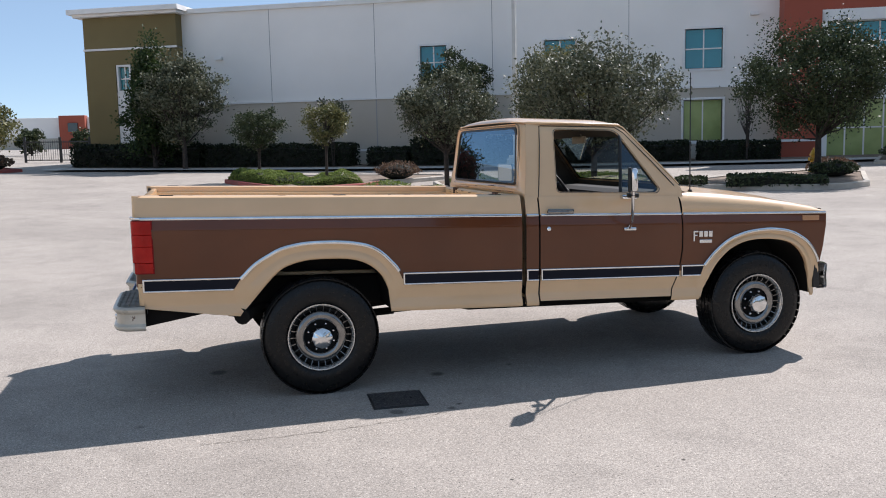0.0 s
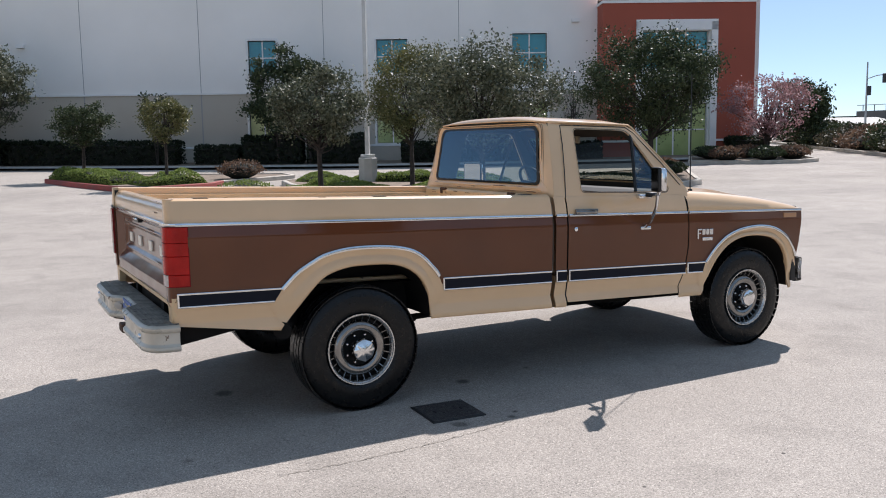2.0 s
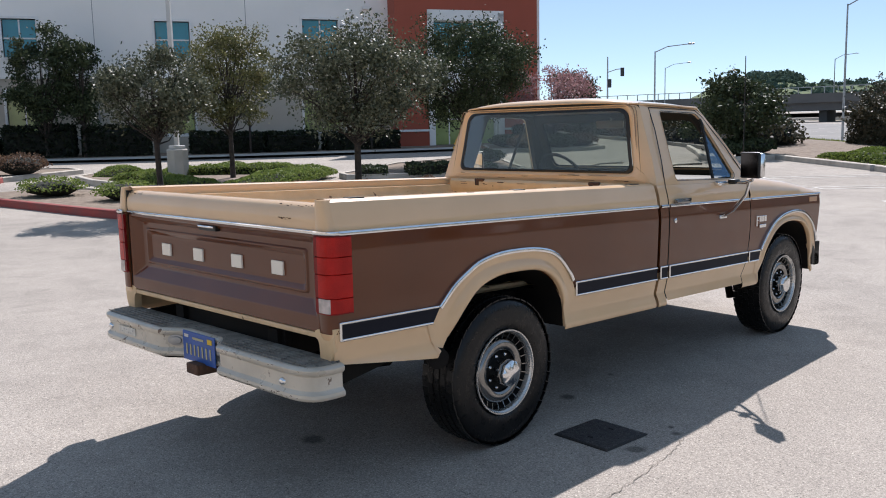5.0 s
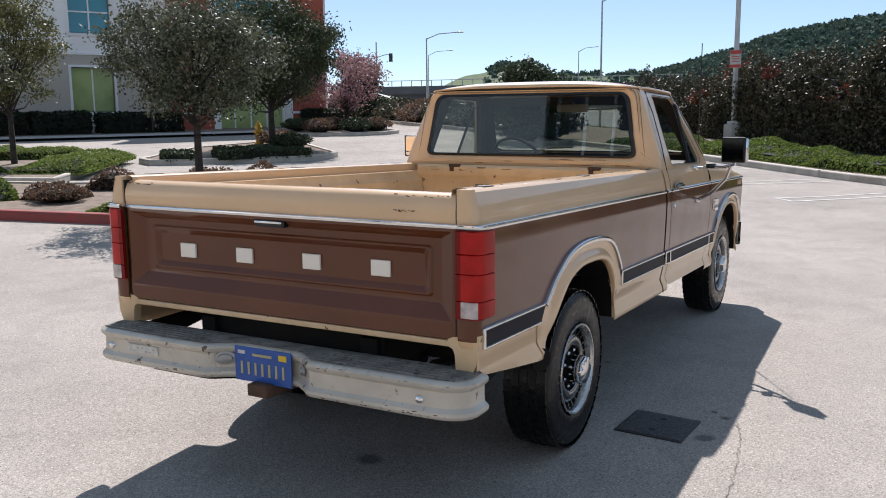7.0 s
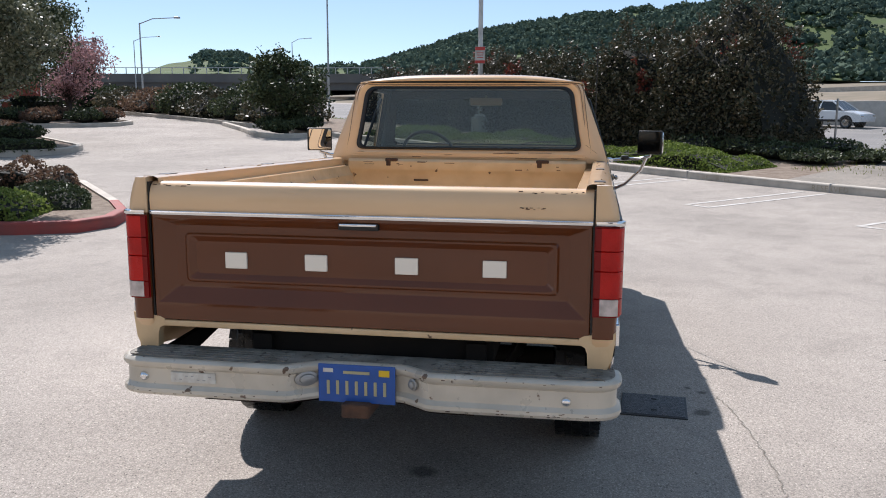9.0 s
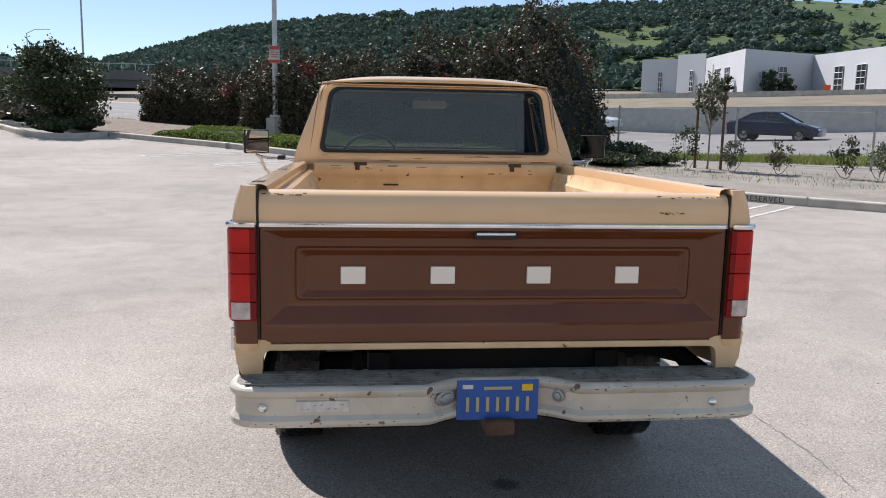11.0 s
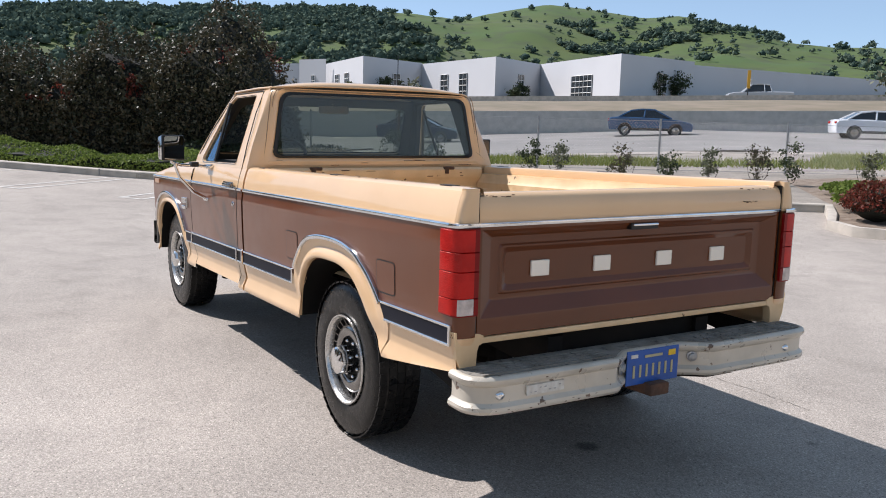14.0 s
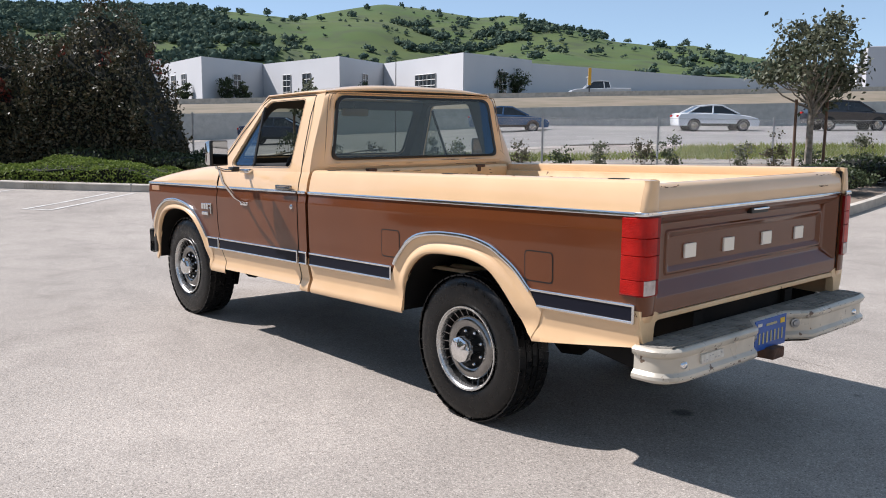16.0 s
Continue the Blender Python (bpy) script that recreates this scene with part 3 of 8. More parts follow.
def tree(name, at, crown, base, leaf, label, seed, leaves_n=4200, leaf_size=0.075, bark=BARK, trunk_r=0.07, clumps=70, stems=1, open_=0.0, group="", lean_=0.0, lift=0.0, conical=False):
    """A tapered trunk, limbs to every clump, and a crown of single leaves gathered in clumps. crown: (width, depth, height); base: height at which it starts."""
    rng, rnd = np.random.default_rng(seed), random.Random(seed)
    t = thing(name, label, "tree", group, drop(*at, lift))
    w, d, h = crown
    mid = Vector((lean_, 0, base + h / 2))
    cs = []
    while len(cs) < clumps:
        p = rng.normal(size=3)
        p /= np.linalg.norm(p)
        r = rng.uniform(0.35, 1.0) ** 0.6 * rng.uniform(0.82, 1.12)
        q = np.array((p[0] * w / 2 * r, p[1] * d / 2 * r, p[2] * h / 2 * r))
        if conical:
            f = 1 - (q[2] / h + 0.5) * 0.85
            q[0] *= f * 1.3
            q[1] *= f * 1.3
        elif q[2] < -0.2 * h:
            q[:2] *= 0.85
        cs.append(q)
    cs = np.array(cs) + np.array(mid)
    bm = bmesh.new()
    for k in range(stems):
        off = Vector((rnd.uniform(-1, 1), rnd.uniform(-1, 1), 0)) * (0.05 if stems > 1 else 0.0)
        sway = Vector((rnd.uniform(-1, 1), rnd.uniform(-1, 1), 0)) * (0.35 if stems > 1 else 0.05)
        r0 = trunk_r / (1 if stems == 1 else 1.5)
        top = Vector((lean_, 0, base + h * 0.72)) + sway
        pts = [off + Vector((0, 0, -0.1)), off * 1.1 + Vector((lean_ * 0.1, 0, 0.02)), off + sway * 0.35 + Vector((lean_ * 0.4, 0, base * 0.55)), off + sway * 0.7 + Vector((lean_ * 0.8, 0, base + h * 0.15)), top]
        tube(bm, pts, [r0 * 1.35, r0 * 1.1, r0 * 0.9, r0 * 0.72, r0 * 0.18], 9)
    part("trunk", bm, bark, t, smooth=60)
    bm = bmesh.new()
    for c in cs[: min(len(cs), 46)]:
        c = Vector(c)
        z0 = min(c.z - 0.05, base + rnd.uniform(0.0, 0.5) * h)
        a = Vector((lean_ * 0.85 * (z0 / (base + h)), 0, max(z0 - 0.15 * h, base * 0.8)))
        m = a.lerp(c, 0.55) + Vector((0, 0, -0.06 * h))
        tube(bm, [a, m, c], [trunk_r * 0.34, trunk_r * 0.2, trunk_r * 0.07], 5, caps=False)
    tagged(part("limb", bm, bark, t), kind="stuff")
    leaves_n, leaf_size = int(leaves_n * 1.7), leaf_size * 0.78   # finer, denser leaves
    per = max(8, leaves_n // len(cs))
    pts, szs = [], []
    cr = 0.5 * (w * d * h / len(cs)) ** (1 / 3) * (0.92 - 0.35 * open_)
    for c in cs:
        s = cr * rng.uniform(0.65, 1.25)
        g = rng.normal(size=(per, 3)) * s * np.array((0.62, 0.62, 0.5))
        pts.append(c + g)
        szs.append(rng.uniform(0.65, 1.25, per) * leaf_size)
    v, f = leaves(np.concatenate(pts), np.concatenate(szs), rng)
    tagged(from_arrays("crown", v, f, leaf, t), kind="stuff")
    return t


def shrub(name, at, size, leaf, label, seed, n=900, leaf_size=0.045, group="", category="shrub", core=True, lift=0.12):
    """A low rounded mass of leaves round a near-black core that paints the shade between them."""
    rng = np.random.default_rng(seed)
    t = thing(name, label, category, group, drop(*at, lift))
    w, d, h = size
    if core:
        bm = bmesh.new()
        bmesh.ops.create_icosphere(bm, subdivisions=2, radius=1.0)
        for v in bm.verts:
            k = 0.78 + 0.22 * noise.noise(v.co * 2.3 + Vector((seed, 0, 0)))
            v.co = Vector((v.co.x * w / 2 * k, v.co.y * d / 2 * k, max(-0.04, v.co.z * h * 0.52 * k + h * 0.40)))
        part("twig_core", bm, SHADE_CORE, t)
    p = rng.normal(size=(n, 3))
    p /= np.linalg.norm(p, axis=1)[:, None]
    p[:, 2] = np.abs(p[:, 2]) * rng.choice((1, 1, 1, -0.4), n)
    r = rng.uniform(0.80, 1.08, n)[:, None]
    bumps = np.array([noise.noise(Vector(q) * 2.3 + Vector((seed, 0, 0))) for q in p])[:, None]
    r = r * (1 + 0.22 * bumps)
    c = p * r * np.array((w / 2, d / 2, h * 0.56)) + np.array((0, 0, h * 0.42))
    c[:, 2] = np.maximum(c[:, 2], 0.01)
    v, f = leaves(c, rng.uniform(0.6, 1.3, n) * leaf_size, rng)
    tagged(from_arrays("foliage", v, f, leaf, t), kind="stuff")
    return t


def hedge(name, a, b, width, height, leaf, label, seed, dens=260, leaf_size=0.05, lift=0.1, ragged=0.12, group="", bottom=0.0, extra=None, dome=0.0, sprigs=0):
    """A hedge from a to b: a near-black core, painting the inner shade, inside a skin of leaves with an uneven top."""
    rng = np.random.default_rng(seed)
    a, b = Vector((*a, 0)), Vector((*b, 0))
    mid, d = (a + b) / 2, (b - a)
    L = d.length
    e, nrm = d.normalized(), Vector((-d.y, d.x, 0)).normalized()
    t = thing(name, label, "hedge", group, drop(mid.x, mid.y))
    o = Vector(t.location)

    def at(u, v, w):
        """u along (metres from the middle), v across, w up from the ground."""
        p = mid + e * u + nrm * v
        return Vector((p.x, p.y, gz(p.x, p.y) + lift + w)) - o

    def hh(u, v):
        q = mid + e * u + nrm * v
        k = 1.0
        if dome:
            k = math.sqrt(max(0.02, 1 - (max(0.0, abs(u) - (L / 2 - dome)) / dome) ** 2)) * (1 - 0.28 * abs(2 * v / width) ** 4)
        return k * height * (1 + ragged * 1.6 * noise.noise(Vector((q.x * 0.55, q.y * 0.55, seed))) + ragged * noise.noise(Vector((q.x * 1.9, q.y * 1.9, seed))))

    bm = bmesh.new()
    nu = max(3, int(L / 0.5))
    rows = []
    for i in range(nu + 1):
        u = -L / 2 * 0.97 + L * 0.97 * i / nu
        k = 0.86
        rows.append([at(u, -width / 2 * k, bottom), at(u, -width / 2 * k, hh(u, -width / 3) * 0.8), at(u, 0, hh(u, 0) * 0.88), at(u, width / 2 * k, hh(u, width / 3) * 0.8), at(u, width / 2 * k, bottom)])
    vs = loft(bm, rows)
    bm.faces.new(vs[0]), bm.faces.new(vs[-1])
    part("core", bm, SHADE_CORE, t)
    n = int(dens * (L * width + 2 * (L + width) * height))
    n = min(n, 36000)
    face = rng.random(n)
    at_, ae = L * width, 2 * L * height
    tot = at_ + ae + 2 * width * height
    pts = []
    for k in range(n):
        u, v, q = rng.uniform(-L / 2, L / 2), rng.uniform(-width / 2, width / 2), face[k] * tot
        if q < at_:
            w = hh(u, v) * rng.uniform(0.86, 1.06)
        elif q < at_ + ae:
            v = rng.choice((-1, 1)) * width / 2 * rng.uniform(0.84, 1.1)
            w = rng.uniform(bottom, 0.98) * hh(u, v)
        else:
            u = rng.choice((-1, 1)) * (L / 2) * rng.uniform(0.98, 1.02)
            w = rng.uniform(bottom, 0.98) * hh(u, v)
        pts.append(at(u, v, max(w, 0.02)))
    for k in range(sprigs):   # shoots that stand out of the top and the sides
        u, v = rng.uniform(-L / 2, L / 2), rng.uniform(-width / 2, width / 2)
        top = rng.random() < 0.6
        w = hh(u, v) * (0.97 if top else rng.uniform(0.45, 0.9))
        if not top:
            v = math.copysign(width / 2, v)
        du, dv, dw = rng.normal(0, 0.35), rng.normal(0, 0.35) + (0 if top else math.copysign(0.8, v)), 1.0 if top else 0.7
        reach = rng.uniform(0.15, 0.55)
        for j in range(26):
            q = reach * rng.random()
            pts.append(at(u + du * q + rng.normal(0, 0.05), v + dv * q + rng.normal(0, 0.05), w + dw * q + rng.normal(0, 0.04)))
    n = len(pts)
    v, f = leaves(np.array(pts), rng.uniform(0.55, 1.35, n) * leaf_size, rng)
    ob = tagged(from_arrays("foliage", v, f, [leaf] if not extra else [leaf, extra], t), kind="stuff")
    if extra:
        pick = np.array([noise.noise(Vector((p[0] * 0.9, p[1] * 0.9, p[2] * 0.9 + seed))) for p in (np.array(q) for q in pts)])
        up = np.array([p[2] for p in pts])
        idx = ((pick > 0.50) & (up > height * 0.6)).astype(np.int32)
        ob.data.polygons.foreach_set("material_index", idx)
    return t


def tufts(name, outline_fn, n, size, material, label, seed, category="grass", lift=0.02):
    """Single grass blades over an area; outline_fn(rng) gives a place."""
    rng = np.random.default_rng(seed)
    V, F = [], []
    for k in range(n):
        x, y = outline_fn(rng)
        z = gz(x, y) + lift
        a, h = rng.uniform(0, 2 * math.pi), size * rng.uniform(0.5, 1.4)
        c, s = math.cos(a), math.sin(a)
        lx, ly = rng.normal(0, 0.35, 2) * h
        w = 0.10 * h
        i = len(V)
        V += [(x - c * w, y - s * w, z), (x + c * w, y + s * w, z), (x + lx, y + ly, z + h)]
        F.append((i, i + 1, i + 2))
    return tagged(from_arrays(name, np.array(V), F, material), label, category, kind="stuff")


def kerb_line(name, pts, material, label, height=0.15, width=0.15, closed=False, kind="structure"):
    """A kerb that stands up from the lot along a line; its inner side is to the left of the way along it."""
    pts = [Vector((*p, 0)) for p in pts]
    dense = []
    n = len(pts)
    for i in range(n if closed else n - 1):
        a, b = pts[i], pts[(i + 1) % n]
        k = max(1, int((b - a).length / 1.2))
        dense += [a.lerp(b, j / k) for j in range(k)]
    if not closed:
        dense.append(pts[-1])
    rows, m = [], len(dense)
    for i, p in enumerate(dense):
        q0, q1 = (dense[i - 1], dense[(i + 1) % m]) if closed else (dense[max(i - 1, 0)], dense[min(i + 1, m - 1)])
        d = (q1 - q0).normalized()
        nr = Vector((-d.y, d.x, 0))
        z = gz(p.x, p.y)
        row = []
        for o, h in ((0.0, -0.05), (0.004, height * 0.8), (0.014, height * 0.95), (0.03, height), (width, height), (width, -0.05)):
            q = p + nr * o
            row.append((q.x, q.y, z + h))
        rows.append(row)
    if closed:
        rows.append(rows[0])
    bm = bmesh.new()
    loft(bm, rows)
    return tagged(part(name, bm, material, smooth=50), label, "kerb", kind=kind)

# ---- kerbs and planting of the lot ----
KP, KE, KN = Vector((13.6, -2.8, 0)), Vector((0.685, 0.729, 0)), Vector((0.729, -0.685, 0))


def kp(s, o):
    """A place s along the verge's kerb and o behind it."""
    p = KP + KE * s + KN * o
    return (p.x, p.y)


verge_edge = [kp(-11.6, 0), kp(-6, 0), kp(0, 0), kp(6, 0), kp(9.5, 0.1), (23.4, 7.9), (28.4, 13.2), (31.4, 16.6), (37.0, 24.3), (45, 35)]
kerb_line("kerb", verge_edge[::-1], KERB, "pale concrete kerb along the planted verge", kind="structure")
far_edge = [(52, 31), (44, 20), (36, 9), kp(16, 9), kp(0.5, 9), kp(-1.2, 4.8), kp(-20, 9)]
draped("verge_soil", verge_edge + far_edge[:-1] + [kp(-11.6, 4.8)], 0.11, SOIL, "bare soil of the planted verge", "soil", 2.0)
draped("gravel_bed", [kp(-1.0, 4.7), kp(0.6, 9.3), kp(-20, 9.3), kp(-20, 4.7)], 0.02, GRAVEL, "pale gravel along the fence", "gravel", 2.0)
draped("gravel_verge", [kp(-2.0, 0.16), kp(-1.4, 4.9), kp(-11.6, 4.9), kp(-11.6, 0.16)], 0.125, GRAVEL, "pale gravel with weeds behind the kerb", "gravel", 1.5)
# grey joints across the kerb
for s in (-9, -6, -3, 0, 3, 6, 9):
    p = kp(s, 0.07)
    bm = bmesh.new()
    box(bm, (p[0], p[1], gz(*p) + 0.075), (0.014, 0.168, 0.158), 0, Euler((0, 0, math.atan2(KE.y, KE.x))).to_matrix())
    tagged(part("kerb_joint", bm, JOINT), "dark joint across the kerb", "joint", kind="structure")
FADED_STENCIL = mat("faded_stencil", (0.30, 0.265, 0.20), 0.9, second=(0.44, 0.39, 0.32), scale=14.0)
# stencilled words on the kerb's face, one for each bay
for s in (-10.4, -7.9, -5.3, -3.0, -0.7, 1.8):
    cu = bpy.data.curves.new("kerb_word", "FONT")
    cu.body, cu.size, cu.extrude, cu.align_x, cu.space_character = "RESERVED", 0.135, 0.001, "CENTER", 1.15
    word = new("kerb_word", cu)
    wp_ = kp(s, -0.004)
    word.matrix_world = Matrix.Translation((wp_[0], wp_[1], gz(*wp_) + 0.022)) @ Matrix.Rotation(math.atan2(-KE.y, -KE.x), 4, "Z") @ Matrix.Rotation(math.pi / 2, 4, "X")
    word.data.materials.append(BLACK_METAL if s < -4 else FADED_STENCIL)
    tagged(word, "black stencilled word on the pale kerb" if s < -4 else "faded brown stencilled word on the pale kerb", "lettering", kind="structure")

# low green hedge in front of the tall shrubs
for i, (s0, s1) in enumerate(((-0.5, 4.2), (4.3, 9.3), (9.6, 13.0))):
    hedge("low_hedge", kp(s0, 1.45), kp(s1, 1.45), 1.8, 0.27, LEAF_HEDGE, "low bright green ground-cover hedge along the kerb", 20 + i, 1000, 0.032, group="low hedges on the verge", ragged=0.45, dome=0.7)
for i, (s, o, w, h) in enumerate(((-0.6, 3.6, 1.5, 0.30), (0.4, 4.0, 1.7, 0.4), (1.4, 4.2, 1.8, 0.5), (2.6, 4.1, 1.9, 0.5), (-0.2, 5.2, 1.6, 0.45), (-1.4, 4.4, 1.2, 0.28))):
    shrub("verge_weeds", kp(s, o), (w, w * 0.9, h), LEAF_DARK, "dark weedy ground cover at the foot of the screen", 60 + i, 900, 0.045, "ground cover under the tall screen")
# tall photinia screen
for i, (s0, s1, h, o) in enumerate(((1.0, 4.4, 3.05, 5.4), (3.6, 7.0, 2.65, 5.6), (6.2, 10.2, 2.4, 5.8), (9.6, 13.8, 2.3, 6.0), (13.2, 17.0, 2.0, 7.1), (16.6, 21.0, 1.9, 7.0))):
    hedge("tall_hedge", kp(s0, o), kp(s1, o), 2.9, h, LEAF_PHOT, "tall dark reddish-green photinia screen", 40 + i, 560, 0.050, group="tall screen shrubs", ragged=0.30, extra=LEAF_RED, dome=1.1, sprigs=230)
for i, (x, y, w, h) in enumerate(((29.2, 11.2, 4.4, 1.7), (31.0, 13.2, 4.2, 1.9), (32.8, 15.4, 4.4, 1.6), (34.5, 17.6, 4.2, 1.9), (36.2, 20.0, 4.5, 1.6), (38.0, 22.6, 4.4, 1.5), (40.0, 25.4, 4.4, 1.6), (42.2, 28.2, 4.0, 1.8), (44.6, 31.2, 4.0, 1.9))):
    shrub("verge_shrub", (x, y), (w, w * 0.8, h), (LEAF_PHOT, LEAF_DARK, LEAF_PHOT, LEAF_DARK, LEAF_DRY)[i % 5], "dense dark green shrub along the drive", 70 + i, 2600, 0.085, "shrubs along the drive", lift=-0.30)
tree("bushy_tree", (24.2, 9.4), (2.9, 2.8, 2.35), 0.4, LEAF_DARK, "upright bushy dark green tree in the verge", 81, 5200, 0.09, stems=3, clumps=80)
for i, (x, y, w, h) in enumerate(((22.7, 9.1, 1.3, 0.42), (23.6, 9.6, 1.5, 0.5), (23.8, 8.6, 1.4, 0.5))):
    shrub("low_shrub", (x, y), (w, w * 0.8, h), LEAF_DARK, "low dark shrub at the verge tip", 90 + i, 800, 0.06, "low shrubs at the verge tip")
# the verge's tip reaching into the lot
kerb_line("kerb_tip", [(23.2, 7.7), (22.1, 8.4), (21.9, 9.1), (22.5, 9.9), (25.0, 11.4), (28.0, 13.4)][::-1], KERB, "pale concrete kerb round the verge tip")

# young plants and stakes by the fence
rs = random.Random(11)
for i in range(15):
    s = -2.4 - i * 1.05 + rs.uniform(-0.25, 0.25)
    p = kp(s, 3.6 + rs.uniform(-0.5, 0.5))
    h = rs.uniform(0.8, 1.25)
    tree("young_shrub", p, (0.45 + 0.2 * rs.random(), 0.45, h * 0.75), 0.12, (LEAF_DARK, LEAF_OAK, LEAF_PHOT)[i % 3], "young leggy shrub planted by the fence", 110 + i, 300, 0.045, trunk_r=0.012, clumps=14, stems=2, group="young shrubs by the fence", lift=0.1)


def staked(at, seed, crown, base, n, label, trunk_r):
    tree("staked_tree", at, crown, base, LEAF_OAK, label, seed, n, 0.072, bark=BARK_PALE, trunk_r=trunk_r, clumps=60, open_=0.15, lift=0.1)
    for k, dx in enumerate((-0.30, 0.30)):
        x, y = at[0] + KE.x * dx, at[1] + KE.y * dx
        bm = bmesh.new()
        tube(bm, [drop(x, y, -0.1), drop(x + 0.03 * (k - 0.5), y, 1.9)], [0.035, 0.03], 8)
        tagged(part("tree_stake", bm, STAKE, smooth=50), "dark wooden tree stake tied to a young tree", "tree stake", "stakes of the young trees")


staked(kp(-2.75, 4.2), 140, (0.7, 0.7, 1.2), 1.0, 80, "young sparse tree between two stakes", 0.022)
staked((5.1, -13.6), 141, (2.1, 2.0, 1.85), 1.62, 3000, "young open-crowned tree with a pale trunk between stakes", 0.08)

# island with the red-leaved bush beside the verge
isl_e = [(5.6, -11.2), (4.9, -10.3), (4.3, -9.4), (3.7, -9.1), (3.2, -9.3), (3.0, -10.2), (3.2, -12.0), (3.6, -14.5), (4.5, -19)]
kerb_line("kerb_east_island", isl_e[::-1], KERB, "pale concrete kerb round a planted island")
draped("island_soil_east", isl_e + [(9, -19), (10, -13)], 0.10, SOIL, "soil of a planted island", "soil", 1.5)
shrub("red_bush", (4.12, -10.12), (1.05, 1.0, 0.62), LEAF_RED, "low bush of bright red leaves on the island", 150, 2600, 0.034)
for i, (x, y, w, h) in enumerate(((4.85, -11.15, 1.3, 0.50), (4.3, -12.7, 1.7, 0.55), (5.2, -12.4, 1.4, 0.32), (4.6, -15.2, 2.0, 0.6), (6.6, -13.4, 1.4, 0.26))):
    shrub("green_bush", (x, y), (w, w * 0.9, h), LEAF_DARK if i % 2 else LEAF_HEDGE, "rounded green bush on the planted island", 151 + i, 1500, 0.045, "green bushes on the island")

# red-kerbed island beyond the tailgate
isl_a = [(2.5, 17.0), (3.3, 12.3), (3.9, 9.3), (4.5, 7.5), (4.95, 5.95), (5.3, 5.35), (5.85, 5.15), (6.45, 5.3), (7.2, 5.85), (9.2, 7.6), (9.5, 8.2), (9.2, 8.9), (8.1, 10.3), (6.9, 12.0), (5.0, 17.0)]
kerb_line("red_kerb", isl_a[:9], RED_KERB, "red painted kerb of the planted island")
kerb_line("kerb_island_back", isl_a[8:], KERB, "pale concrete kerb of the planted island")
draped("island_soil", isl_a, 0.12, SOIL, "brown soil of the planted island", "soil", 1.0)
for i, (a, b, w, h) in enumerate((((5.72, 6.15), (5.2, 8.4), 1.25, 0.34), ((6.15, 6.25), (7.3, 6.95), 0.9, 0.26), ((4.5, 10.5), (4.95, 11.4), 0.95, 0.34))):
    hedge("ground_cover", a, b, w, h, LEAF_HEDGE if i == 2 else LEAF_MOUND if i == 0 else LEAF_DARK, "low dark green ground cover behind the red kerb", 170 + i, 1100, 0.032, group="ground cover on the red-kerbed island", ragged=0.45, dome=0.45)
for i, (a, b, w, h) in enumerate((((8.75, 8.0), (7.3, 9.1), 0.85, 0.34), ((7.1, 9.9), (6.7, 10.7), 0.6, 0.40), ((5.6, 9.6), (5.3, 10.4), 0.7, 0.30), ((7.5, 7.1), (8.5, 7.8), 0.7, 0.26))):
    hedge("russet_hedge", a, b, w, h, LEAF_DRY, "loose russet twiggy shrubs along the island kerb", 178 + i, 750, 0.036, group="russet shrubs on the red-kerbed island", ragged=0.65, dome=0.35)
for i, (x, y, w, h, lf) in enumerate(((5.15, 9.6, 0.9, 0.26, LEAF_DRY), (4.75, 13.2, 1.3, 0.40, LEAF_MOUND), (4.0, 15.2, 1.4, 0.42, LEAF_MOUND))):
    shrub("low_shrub", (x, y), (w, w * 0.9, h), lf, "low twiggy shrub on the bare soil of the island", 184 + i, 1100, 0.032, "low shrubs on the red-kerbed island")

# long island with clipped hedges
isl_b = [(0.6, 26.2), (0.25, 25.2), (0.8, 23.0), (1.6, 20.6), (2.4, 19.6), (4.6, 20.5), (5.1, 21.3), (8.0, 22.9), (8.0, 24.0), (4.0, 26.2), (1.2, 26.8)]
isl_f = [(6.6, 20.2), (6.3, 18.6), (6.5, 14.2), (7.4, 12.6), (12.0, 15.8), (12.1, 16.6), (9.0, 20.6), (7.4, 21.0)]
kerb_line("kerb_island_pole", isl_f, KERB, "pale concrete kerb of the island round the light pole", closed=True)
draped("island_soil_pole", isl_f, 0.12, SOIL, "brown soil of the island round the light pole", "soil", 1.5)
kerb_line("red_kerb_long", isl_b[1:7], RED_KERB, "red painted kerb of the long hedge island")
kerb_line("kerb_island_long", isl_b[6:] + isl_b[:2], KERB, "pale concrete kerb of the long hedge island")
draped("island_soil_long", isl_b, 0.12, SOIL, "brown soil of the long hedge island", "soil", 1.5)
for i, (a, b, w, h) in enumerate((((1.0, 25.2), (2.3, 21.6), 1.3, 0.38), ((2.4, 21.0), (4.3, 21.4), 1.3, 0.36), ((7.2, 14.6), (7.4, 18.4), 1.2, 0.22), ((8.0, 13.6), (11.6, 16.1), 1.5, 0.26), ((7.2, 19.4), (8.2, 20.0), 1.0, 0.26), ((8.6, 19.2), (11.6, 16.7), 1.0, 0.28))):
    hedge("clipped_hedge", a, b, w, h, LEAF_MOUND, "low clipped green hedge on the parking island", 190 + i, 1300, 0.030, group="clipped hedges on the islands", ragged=0.4, dome=0.6)
shrub("russet_shrub", (5.9, 22.2), (1.5, 1.3, 0.62), LEAF_DRY, "russet twiggy shrub on the long island", 197, 1300, 0.04)
